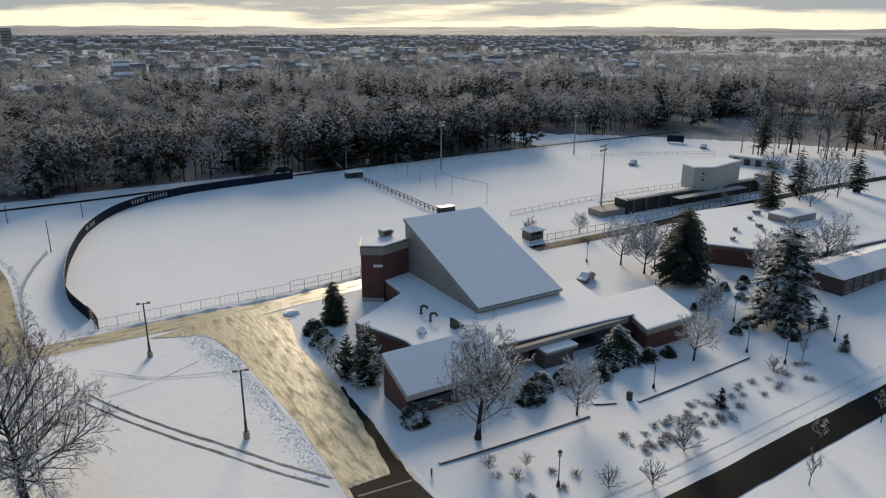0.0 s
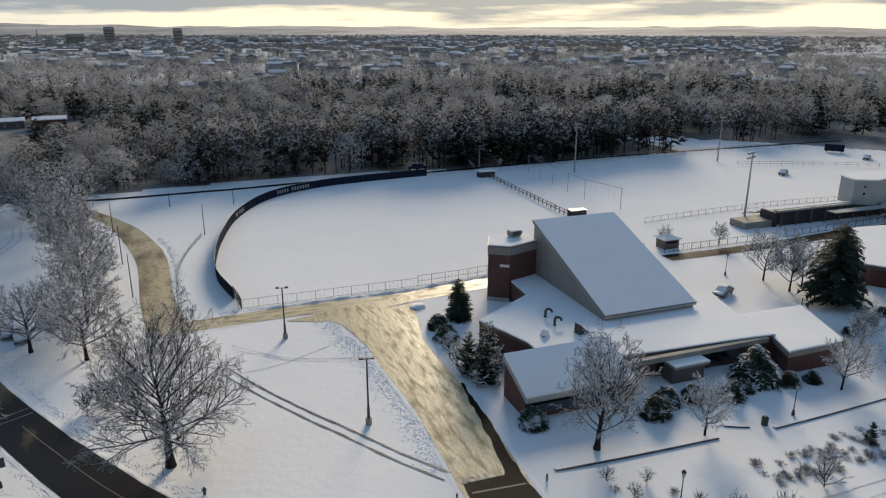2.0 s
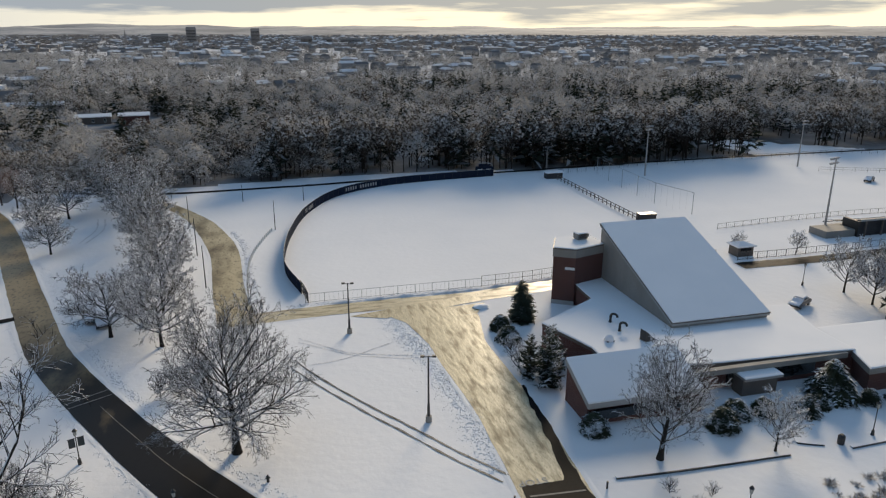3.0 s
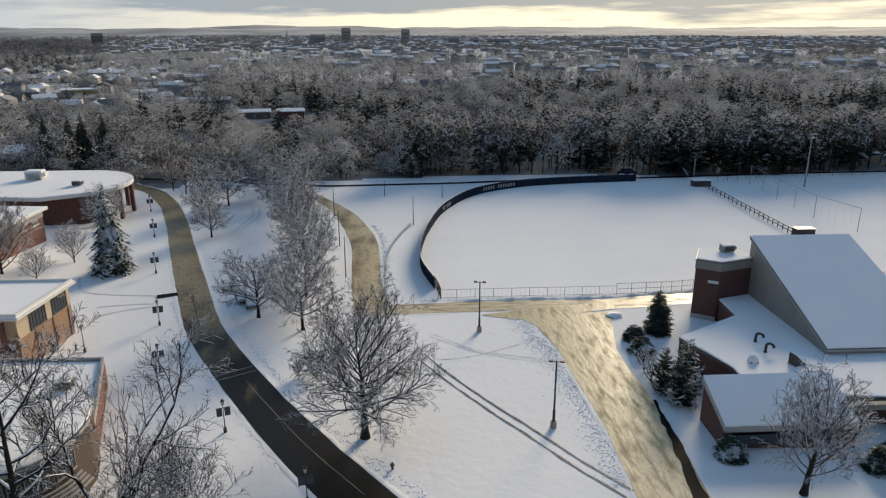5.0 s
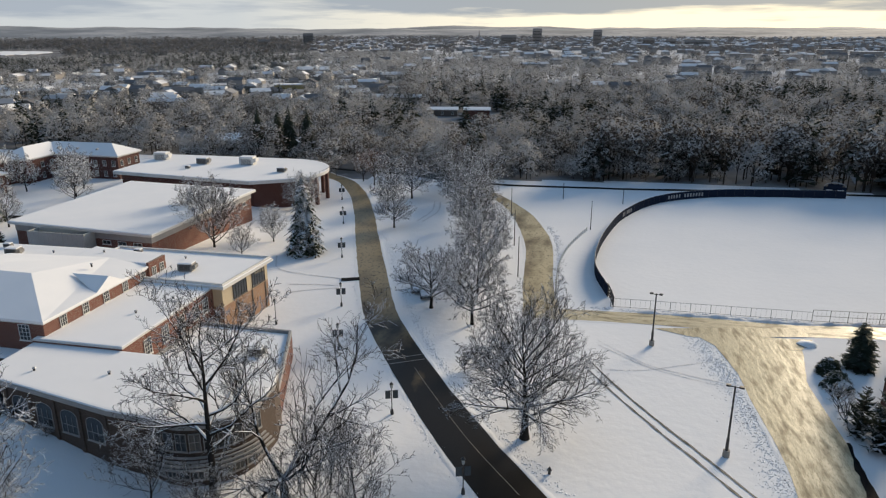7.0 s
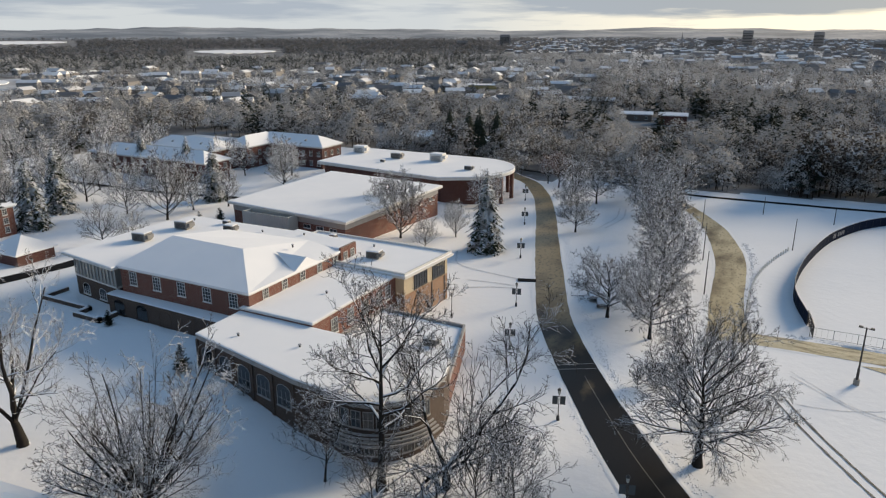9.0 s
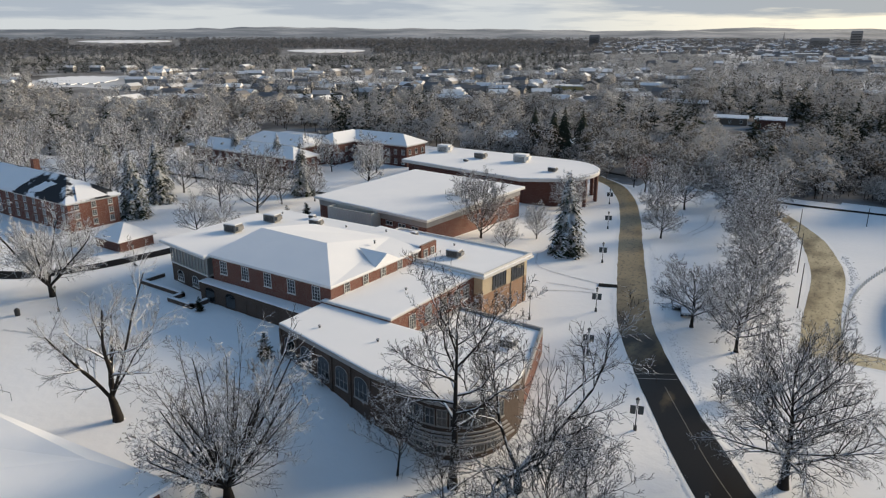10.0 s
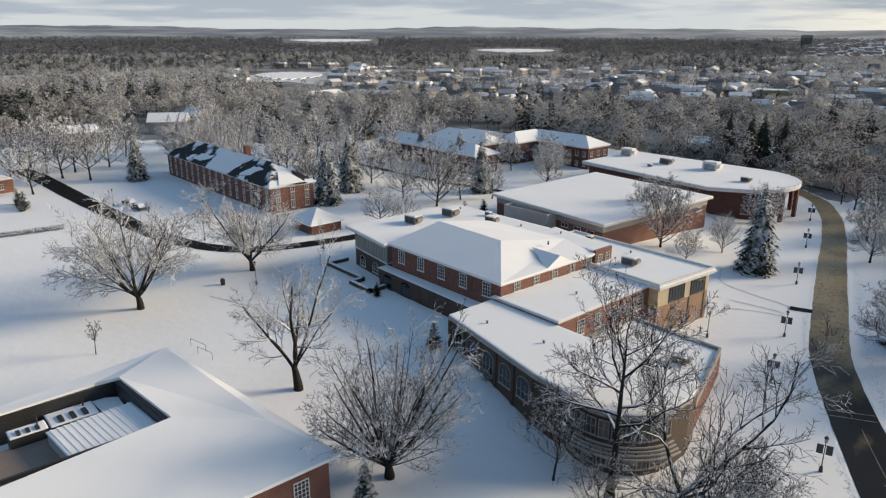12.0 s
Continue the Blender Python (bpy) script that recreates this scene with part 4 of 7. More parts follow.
def window(parent, x, y, z, w, h, facing, cols=2, rows=3, arch=False, frame_mat=None, glass=None, name="window"):
    """A window on a wall: frame with bars and one pane. facing: degrees, 0 looks to -y, 90 to +x."""
    frame_mat, glass = frame_mat or TRIM, glass or GLASS
    key = (w, h, cols, rows, arch, frame_mat.name, glass.name)
    if key not in window_meshes:
        bm, t, d = bmesh.new(), 0.07, 0.09
        a, top = w / 2, (h - w * 0.30 if arch else h)
        for b in ((-a, -a + t, -d, 0, 0, top), (a - t, a, -d, 0, 0, top), (-a + t, a - t, -d, 0, 0, t)):
            box(bm, *b)
        extra = [("window_sill", mesh_of(B((-a - 0.08, a + 0.08, -d - 0.07, 0, -0.10, 0)), "window_sill", frame_mat))]
        if arch:
            n = 8
            pts = [(-a * math.cos(k * math.pi / n), top + w * 0.30 * math.sin(k * math.pi / n)) for k in range(n + 1)]
            for (x0, z0), (x1, z1) in zip(pts, pts[1:]):
                cyl(bm, (x0, -d / 2, z0), (x1, -d / 2, z1), 0.04, n=4)
        else:
            box(bm, -a + t, a - t, -d, 0, h - t, h)
        for c in range(1, cols):
            u = -a + w * c / cols
            extra.append(("glazing_bar", mesh_of(B((u - 0.025, u + 0.025, -d + 0.02, 0, t, top - (0 if arch else t))), "glazing_bar", frame_mat)))
        for r in range(1, rows):
            v = top * r / rows
            extra.append(("glazing_bar", mesh_of(B((-a + t, a - t, -d + 0.03, 0, v - 0.025, v + 0.025)), "glazing_bar", frame_mat)))
        fm = mesh_of(bm, "window", frame_mat)
        pb = bmesh.new()
        if arch:
            ring = [(-a + t, 0.05), (a - t, 0.05)] + [((a - t) * math.cos(k * math.pi / 8), top + w * 0.27 * math.sin(k * math.pi / 8)) for k in range(9)]
        else:
            ring = [(-a + t / 2, t / 2), (a - t / 2, t / 2), (a - t / 2, h - t / 2), (-a + t / 2, h - t / 2)]
        f, g = [pb.verts.new((u, -0.035, v)) for u, v in ring], [pb.verts.new((u, -0.004, v)) for u, v in ring]
        pb.faces.new(f)
        for i in range(len(ring)):
            pb.faces.new((f[i], g[i], g[(i + 1) % len(ring)], f[(i + 1) % len(ring)]))
        window_meshes[key] = fm, mesh_of(pb, "pane", glass), extra
    fm, pm, extra = window_meshes[key]
    ob = part(name, fm, None, parent)
    ob.matrix_basis = pose(x, y, z, 0, 0, facing)
    part("pane", pm, None, ob)
    for nm, me in extra:
        part(nm, me, None, ob)
    return ob


def row_of_windows(parent, a, b, n, z, w, h, facing, **kw):
    for k in range(n):
        s = (k + 0.5) / n
        window(parent, a[0] + (b[0] - a[0]) * s, a[1] + (b[1] - a[1]) * s, z, w, h, facing, **kw)


def hip_roof(x0, x1, y0, y1, z, rise, over=0.6, thick=0.22, inset=None):
    """Hipped roof: one closed body with eaves over the walls."""
    bm = bmesh.new()
    x0, x1, y0, y1 = x0 - over, x1 + over, y0 - over, y1 + over
    long_x = (x1 - x0) >= (y1 - y0)
    q = inset if inset is not None else min(x1 - x0, y1 - y0) / 2
    lo = [bm.verts.new((x, y, z)) for x, y in ((x0, y0), (x1, y0), (x1, y1), (x0, y1))]
    mid = [bm.verts.new((x, y, z + thick)) for x, y in ((x0, y0), (x1, y0), (x1, y1), (x0, y1))]
    if long_x:
        c = (y0 + y1) / 2
        r = [bm.verts.new((x0 + q, c, z + rise)), bm.verts.new((x1 - q, c, z + rise))]
        faces = ((mid[0], mid[1], r[1], r[0]), (mid[1], mid[2], r[1]), (mid[2], mid[3], r[0], r[1]), (mid[3], mid[0], r[0]))
    else:
        c = (x0 + x1) / 2
        r = [bm.verts.new((c, y0 + q, z + rise)), bm.verts.new((c, y1 - q, z + rise))]
        faces = ((mid[0], mid[1], r[0]), (mid[1], mid[2], r[1], r[0]), (mid[2], mid[3], r[1]), (mid[3], mid[0], r[0], r[1]))
    for f in faces:
        bm.faces.new(f)
    for i in range(4):
        bm.faces.new((lo[i], lo[(i + 1) % 4], mid[(i + 1) % 4], mid[i]))
    bm.faces.new(lo[::-1])
    return bm


def ac_unit(x, y, z, s=1.0, turn=0, material=None, label="grey rooftop air-handling unit with a snow cap"):
    u = thing("rooftop_unit", label, "rooftop unit", "rooftop units", at=(x, y, z), turn=turn)
    part("cabinet", B((-1.1 * s, 1.1 * s, -0.8 * s, 0.8 * s, 0.15, 1.15 * s)), material or UNIT, u)
    part("curb", B((-0.95 * s, 0.95 * s, -0.65 * s, 0.65 * s, -0.05, 0.15)), TRIM_G, u)
    part("hood", B((1.1 * s, 1.5 * s, -0.6 * s, 0.6 * s, 0.45 * s, 1.0 * s)), material or UNIT, u)
    part("louvre", B(*[(-0.8 * s, 0.8 * s, -0.86 * s, -0.802 * s, 0.3 + k * 0.16 * s, 0.38 + k * 0.16 * s) for k in range(5)]), DARK, u)
    part("snow_cap", snow_slab([(-1.05 * s, -0.75 * s), (1.05 * s, -0.75 * s), (1.05 * s, 0.75 * s), (-1.05 * s, 0.75 * s)], 1.15 * s + 0.004, 0.18, 0.02), ROOF_SNOW, u)


def parapet(poly, z, h, w=0.3):
    """A low wall round a flat roof."""
    bm = bmesh.new()
    n = len(poly)
    outer, inner = poly, grow_poly(poly, -w)
    vs = [[bm.verts.new((x, y, k)) for x, y in p] for p, k in ((outer, z), (outer, z + h), (inner, z + h), (inner, z))]
    for a in range(3):
        for i in range(n):
            bm.faces.new((vs[a][i], vs[a][(i + 1) % n], vs[a + 1][(i + 1) % n], vs[a + 1][i]))
    for i in range(n):
        bm.faces.new((vs[3][i], vs[3][(i + 1) % n], vs[0][(i + 1) % n], vs[0][i]))
    return bm


# chapel-like hall with a steep shed roof
ch = thing("chapel", "low brick hall with a steep snowy shed roof and brick tower", "building")
flat = [(38.5, 67.0), (52.0, 65.4), (66.0, 64.7), (70.2, 64.3), (70.2, 70.9), (72.6, 79.0), (66.4, 79.4), (66.4, 97.4), (51.2, 97.4), (46.3, 94.6), (46.0, 88.4),
        (35.4, 81.8), (37.2, 77.0), (38.5, 73.0)]
part("wall", prism(flat, -0.3, 3.0), BRICK_DARK, ch)
part("fascia", prism(grow_poly(flat, 0.06), 3.0, 3.42), FASCIA, ch, "dark metal roof edge")
part("roof", snow_slab(flat, 3.42, 0.2, 0.06), ROOF_SNOW, ch, "flat snow-covered roof")


def wedge(x0, x1, y0, y1, base, z0, z1):
    """A closed block whose top slopes from the height z0 at y0 to z1 at y1."""
    bm = bmesh.new()
    v = [bm.verts.new(p) for p in ((x0, y0, base), (x1, y0, base), (x1, y1, base), (x0, y1, base), (x0, y0, z0), (x1, y0, z0), (x1, y1, z1), (x0, y1, z1))]
    for q in ((3, 2, 1, 0), (4, 5, 6, 7), (0, 1, 5, 4), (1, 2, 6, 5), (2, 3, 7, 6), (3, 0, 4, 7)):
        bm.faces.new([v[i] for i in q])
    return bm


def slope_slab(x0, x1, y0, z0, y1, z1, t):
    bm = bmesh.new()
    v = [bm.verts.new(p) for p in ((x0, y0, z0), (x1, y0, z0), (x1, y1, z1), (x0, y1, z1), (x0, y0, z0 + t), (x1, y0, z0 + t), (x1, y1, z1 + t), (x0, y1, z1 + t))]
    for q in ((3, 2, 1, 0), (4, 5, 6, 7), (0, 1, 5, 4), (1, 2, 6, 5), (2, 3, 7, 6), (3, 0, 4, 7)):
        bm.faces.new([v[i] for i in q])
    return bm


part("wall", wedge(51.4, 66.2, 75.6, 97.2, 3.0, 4.10, 11.80), CONC, ch, "tall wedge-shaped wall of weathered grey-brown concrete")
part("fascia", slope_slab(51.2, 66.4, 75.3, 4.04, 97.4, 11.90, 0.36), CONC_L, ch, "concrete roof edge")
part("flashing", slope_slab(51.12, 66.48, 75.22, 4.36, 97.48, 12.28, 0.07), FASCIA, ch, "dark metal roof edge")
part("roof", slope_slab(51.24, 66.36, 75.34, 4.46, 97.36, 12.30, 0.17), ROOF_SNOW, ch, "steep shed roof under smooth snow")
# wing with a single-pitch roof
bm = bmesh.new()
v = [bm.verts.new(p) for p in ((32.5, 61.8, -0.3), (46.5, 61.2, -0.3), (46.5, 67.2, -0.3), (32.5, 67.4, -0.3), (32.5, 61.8, 2.5), (46.5, 61.2, 2.4), (46.5, 67.2, 4.9), (32.5, 67.4, 4.9))]
for q in ((3, 2, 1, 0), (4, 5, 6, 7), (0, 1, 5, 4), (1, 2, 6, 5), (2, 3, 7, 6), (3, 0, 4, 7)):
    bm.faces.new([v[i] for i in q])
part("wall", bm, BRICK_DARK, ch)
part("fascia", slope_slab(32.3, 46.6, 61.2, 2.30, 67.5, 4.78, 0.62), CONC_L, ch, "concrete roof edge")
part("roof", slope_slab(32.35, 46.6, 61.25, 2.93, 67.5, 5.41, 0.18), ROOF_SNOW, ch, "single-pitch snow-covered roof")
part("window_band", B((33.2, 46.4, 61.10, 61.55, 0.9, 2.0)), GLASS, ch, "long dark window band")
# tower, set against the wedge
tower = [(42.95, 96.3), (45.9, 94.4), (51.39, 96.1), (51.39, 101.2), (45.4, 101.2)]
part("wall", prism(tower, -0.3, 7.9), BRICK_DARK, ch, "red brick tower")
part("plinth", prism(grow_poly(tower[:2] + tower[3:], 0.05), -0.3, 0.7), CONC_L, ch, "pale concrete foot of the tower")
part("fascia", prism(grow_poly(tower, 0.10), 7.9, 9.16), CONC, ch, "concrete band round the tower's top")
part("flashing", prism(grow_poly(tower, 0.16), 9.16, 9.27), FASCIA, ch, "dark metal roof edge")
part("roof", snow_slab(tower, 9.27, 0.16, -0.05), ROOF_SNOW, ch)
part("sign", B((-0.75, 0.75, -0.08, -0.004, 0, 0.42)), WHITE_P, ch, "small white wall sign").matrix_basis = pose(45.2, 94.85, 5.9, 0, 0, -32.8)
# east wing
ew = [(68.6, 60.1), (77.5, 60.2), (81.8, 71.1), (70.8, 71.2), (70.21, 64.29)]
part("wall", prism(ew, -0.3, 2.5), BRICK_DARK, ch)
part("fascia", prism(grow_poly(ew, 0.30), 2.5, 3.2), CONC, ch, "deep weathered concrete eave")
part("roof", snow_slab(ew, 3.2, 0.22, 0.24), ROOF_SNOW, ch, "flat snow-covered roof")
part("window_band", B((52.5, 65.2, 64.75, 65.12, 0.7, 2.4)), GLASS, ch, "dark glazed entrance front")
part("eave", B((46.6, 68.9, 63.9, 64.64, 2.72, 3.4)), CONC, ch, "deep concrete eave")
part("canopy", B((53.0, 58.2, 62.3, 64.85, 2.25, 2.55)), TRIM_G, ch, "flat entrance canopy")
part("canopy_snow", snow_slab([(53.0, 62.3), (58.2, 62.3), (58.2, 64.85), (53.0, 64.85)], 2.554, 0.2, 0.0), ROOF_SNOW, ch)
part("wall", B((53.2, 58.0, 62.9, 64.74, -0.2, 2.25)), FASCIA, ch, "dark wooden entrance enclosure")
for k, (gx, gy) in enumerate(((44.4, 79.6), (44.2, 76.6))):
    g = thing("roof_vent", "dark gooseneck roof vent in snow", "roof vent", "roof vents", at=(gx, gy, 3.62))
    bm = bmesh.new()
    P = [(0, 0, 0), (0, 0, 0.9), (0.12, -0.1, 1.2), (0.42, -0.32, 1.26), (0.66, -0.5, 1.1), (0.72, -0.55, 0.8)]
    for a, b in zip(P, P[1:]):
        cyl(bm, a, b, 0.17)
    part("duct", bm, DARK, g)
    part("flange", cyl(bmesh.new(), (0, 0, -0.02), (0, 0, 0.08), 0.25), DARK, g)
ac_unit(48.8, 99.2, 9.45, 0.85, 8)
dome = thing("roof_vent", "rounded roof vent buried in snow", "roof vent", "roof vents", at=(41.4, 74.1, 3.6))
bm = bmesh.new()
bmesh.ops.create_uvsphere(bm, u_segments=12, v_segments=8, radius=0.62)
for vv in bm.verts:
    vv.co.z = max(-0.05, vv.co.z * 1.15 + 0.25)
part("hood", bm, ROOF_SNOW, dome, shade=True)
part("curb", B((-0.5, 0.5, -0.5, 0.5, -0.02, 0.2)), TRIM_G, dome)
fin = thing("roof_hatch", "dark upright wedge-shaped skylight hood on the snowy roof", "roof hatch", at=(46.4, 73.2, 3.6), turn=12)
bm = bmesh.new()
v = [bm.verts.new(p) for p in ((-0.8, -0.5, 0), (0.9, -0.5, 0), (0.9, 0.6, 0), (-0.8, 0.6, 0), (-0.8, -0.5, 1.5), (-0.8, 0.6, 1.5))]
for q in ((3, 2, 1, 0), (0, 1, 4), (1, 2, 5, 4), (2, 3, 5), (3, 0, 4, 5)):
    bm.faces.new([v[i] for i in q])
part("hood", bm, DARK, fin)
part("curb", B((-0.9, 1.0, -0.6, 0.7, -0.02, 0.06)), TRIM_G, fin)

# brick student centre
sc_b = thing("student_center", "two-storey red brick campus building with flat and hipped snow-covered roofs", "building")
arc = [(-36.6 + 6.0 * math.cos(a), 57.1 + 6.0 * math.sin(a)) for a in np.linspace(radians(-115), radians(0), 9)]
strip = [(-62.2, 56.0), (-44.2, 52.1), *arc, (-30.6, 60.3), (-31.6, 63.6), (-62.4, 63.8)]
part("wall", prism(strip, -0.5, 6.2), BRICK_GREY, sc_b, "grey-brown brick front wing with a rounded end")
part("fascia", prism(grow_poly(strip, 0.14), 6.2, 6.72), TRIM_G, sc_b, "grey cornice")
part("roof", snow_slab(strip, 6.72, 0.2, 0.1), ROOF_SNOW, sc_b, "flat snow-covered roof")
fa = math.degrees(math.atan2(52.1 - 56.0, -44.2 + 62.2))
# frames toned down to grey for the shade on this front
for k in range(5):
    s = (k + 0.55) / 5.1
    window(sc_b, -62.2 + 18 * s, 56.0 - 3.9 * s, 2.75, 2.35, 2.7, fa, 3, 2, arch=True, frame_mat=TRIM_G)
for k in range(6):
    s = k / 5.1
    part("pilaster", B((-0.22, 0.22, -0.16, 0.02, 0, 6.1)), BRICK_GREY, sc_b).matrix_basis = pose(-62.2 + 18 * s, 56.0 - 3.9 * s, 0, 0, 0, fa)
# bay frames greyed likewise, shade in the trim colour
for a in np.linspace(radians(-108), radians(-8), 9):
    cx, cy = -36.6 + 6.02 * math.cos(a), 57.1 + 6.02 * math.sin(a)
    window(sc_b, cx, cy, 3.9, 1.1, 1.9, math.degrees(a) + 90, 2, 2, frame_mat=TRIM_G)
    window(sc_b, cx, cy, 0.8, 1.1, 1.7, math.degrees(a) + 90, 2, 2, frame_mat=TRIM_G)
for k, (z, dr) in enumerate(((2.75, 1.5), (3.0, 1.2), (3.25, 0.9), (3.5, 0.6))):
    bm = bmesh.new()
    P = [(-36.6 + (6.0 + dr) * math.cos(a), 57.1 + (6.0 + dr) * math.sin(a), z) for a in np.linspace(radians(-112), radians(-4), 12)]
    for p, q in zip(P, P[1:]):
        cyl(bm, p, q, 0.13, n=5)
    part("sunshade_slat", bm, TRIM_G, sc_b, "curved louvre of a sunshade" if k == 0 else "")
# mid block
mid = [(-62.4, 63.8), (-50.7, 63.8), (-50.7, 84.6), (-62.4, 84.6)]
part("wall", prism(mid, -0.5, 7.15), BRICK, sc_b, "sunlit red brick wall")
part("fascia", prism(grow_poly(mid, 0.12), 7.15, 7.3), TRIM, sc_b, "pale stone coping")
part("roof", snow_slab(grow_poly(mid, -0.1), 7.3, 0.15, 0.1), ROOF_SNOW, sc_b)
for yy, n in ((68.3, 1), (72.0, 1), (75.7, 1), (79.2, 1), (81.6, 1)):
    window(sc_b, -50.69, yy, 4.35, 1.45, 2.1, 90, 3, 4)
# low east block
lowp = [(-50.7, 63.7), (-31.9, 63.7), (-37.2, 79.7), (-50.7, 80.1)]
part("wall", prism(lowp, -0.5, 3.0), BRICK, sc_b, "single-storey brick wall")
part("parapet", parapet(lowp, 3.0, 0.75), TRIM_G, sc_b)
part("roof", snow_slab(grow_poly(lowp, -0.42), 3.0, 0.4, 0.0), ROOF_SNOW, sc_b)
# tan block with big windows
tan = [(-49.2, 83.8), (-48.2, 96.0), (-73.8, 96.2), (-73.8, 84.7)]
part("wall", prism(tan, -0.5, 4.4), BRICK_TAN, sc_b, "tan brick lower wall")
part("upper_wall", prism(tan, 4.4, 7.3), CREAM, sc_b, "cream panel upper storey")
part("fascia", prism(grow_poly(tan, 0.75), 7.3, 7.62), TRIM, sc_b, "wide pale roof overhang")
part("roof", snow_slab(grow_poly(tan, 0.4), 7.62, 0.2, 0.2), ROOF_SNOW, sc_b)
part("parapet", parapet(grow_poly(tan, 0.5), 7.62, 0.5), TRIM, sc_b)
ta = math.degrees(math.atan2(96.0 - 83.8, 1.0))
for s in (0.36, 0.78):
    window(sc_b, -49.2 + 1.0 * s + 0.005, 83.8 + 12.2 * s, 4.65, 3.6, 2.2, ta, 5, 2, frame_mat=DARK)
for s in (0.3, 0.62, 0.93):
    part("pilaster", B((-0.12, 0.12, -0.1, 0.02, 0, 4.3)), FASCIA, sc_b, "dark downpipe strip").matrix_basis = pose(-49.2 + s, 83.8 + 12.2 * s, 0, 0, 0, ta)
# hipped block
hx0, hx1, hy0, hy1 = -85.6, -61.3, 64.4, 84.6
part("wall", B((hx0, hx1, hy0, hy1, -0.5, 9.2)), BRICK, sc_b, "red brick upper storey")
bm = bmesh.new()
o = 0.35
x0, x1, y0, y1 = hx0 - o, hx1 + o, hy0 - o, hy1
lo = [bm.verts.new(p) for p in ((x0, y0, 9.2), (x1, y0, 9.2), (x1, y1, 9.2), (x0, y1, 9.2))]
md = [bm.verts.new(p) for p in ((x0, y0, 9.5), (x1, y0, 9.5), (x1, y1, 9.5), (x0, y1, 9.5))]
rg = [bm.verts.new(p) for p in ((-84.0, 73.2, 11.9), (-69.6, 72.8, 11.9), (-67.0, 84.6, 10.4), (-84.0, 84.6, 10.0))]
for f in ((md[0], md[1], rg[1], rg[0]), (md[1], md[2], rg[2], rg[1]), (md[3], md[0], rg[0], rg[3]), (rg[0], rg[1], rg[2], rg[3]), (md[2], md[3], rg[3], rg[2]), lo[::-1]):
    bm.faces.new(f)
for i in range(4):
    bm.faces.new((lo[i], lo[(i + 1) % 4], md[(i + 1) % 4], md[i]))
part("roof", bm, ROOF_SNOW, sc_b, "hipped roof under smooth snow")
part("fascia", B((hx0 - 0.2, hx1 + 0.2, hy0 - 0.2, hy1 - 0.1, 9.0, 9.197)), TRIM, sc_b, "white eave board")
bm = bmesh.new()       # small gable over the east wall
v = [bm.verts.new(p) for p in ((-61.0, 73.4, 9.4), (-61.0, 79.2, 9.4), (-61.0, 76.3, 10.9), (-66.5, 76.3, 10.9))]
for f in ((0, 1, 2), (0, 2, 3), (2, 1, 3), (1, 0, 3)):
    bm.faces.new([v[i] for i in f])
part("gable", bm, ROOF_SNOW, sc_b, "small snow-covered gable")
for k in range(5):
    window(sc_b, -83.0 + 4.75 * k, hy0, 6.75, 1.5, 2.05, 0, 3, 4)
for k in range(5):
    window(sc_b, hx1, 67.6 + 4.0 * k, 7.5, 1.15, 1.5, 90, 3, 3)
part("wall", B((-61.3, -60.9, 84.7, 88.8, 7.0, 9.9)), BRICK, sc_b, "brick end wall")
for yy in (85.8, 87.7):
    window(sc_b, -60.899, yy, 7.6, 1.0, 1.5, 90, 2, 3)
# arcade in front of the hipped block
arcade = [(-86.9, 62.8), (-62.45, 62.2), (-62.45, 64.4), (-86.9, 64.4)]
# arcade's shade deepened by the darker brick colour
part("wall", prism(arcade, 1.2, 5.3), BRICK_GREY, sc_b, "shaded brick arcade")
part("roof", snow_slab(arcade, 5.3, 0.18, 0.15), ROOF_SNOW, sc_b, "narrow snow-covered ledge roof")
for k in range(5):
    window(sc_b, -84.6 + 4.7 * k, 62.8 - 0.02 * 4.7 * k - 0.06, 2.5, 2.3, 2.35, -1.4, 1, 1, arch=True, frame_mat=BRICK_GREY, name="arch")
# glazed corner block
gx = [(-98.0, 65.9), (-86.9, 64.4), (-85.8, 84.6), (-98.0, 84.6)]
part("wall", prism(gx, 1.2, 5.6), BRICK_GREY, sc_b, "brick ground storey")
part("curtain_wall", prism(grow_poly(gx, -0.1), 5.6, 8.6), GLASS_L, sc_b, "curtained glass upper storey")
bm = bmesh.new()
for k in range(13):
    s = k / 12
    x, y = -98.0 + 11.1 * s, 65.9 - 1.5 * s
    box(bm, x - 0.06, x + 0.06, y - 0.04, y + 0.08, 5.6, 8.6)
part("mullion_grid", bm, TRIM_G, sc_b, "thin grey mullions")
part("sill", prism(grow_poly(gx, 0.05), 5.5, 5.75), TRIM, sc_b, "pale stone sill")
part("soffit", prism(grow_poly(gx, 0.12), 8.6, 8.95), CREAM, sc_b, "cream soffit band")
part("eave", prism(grow_poly(gx, 1.25), 8.95, 9.22), TRIM, sc_b, "wide white roof overhang")
part("roof", snow_slab(grow_poly(gx, 1.15), 9.22, 0.22, 0.0), ROOF_SNOW, sc_b, "flat snow-covered roof")
window(sc_b, -95.4, 65.55, 2.9, 1.9, 1.8, -7.7, 3, 2, arch=True)
window(sc_b, -90.9, 64.95, 2.9, 1.9, 1.8, -7.7, 3, 2, arch=True)
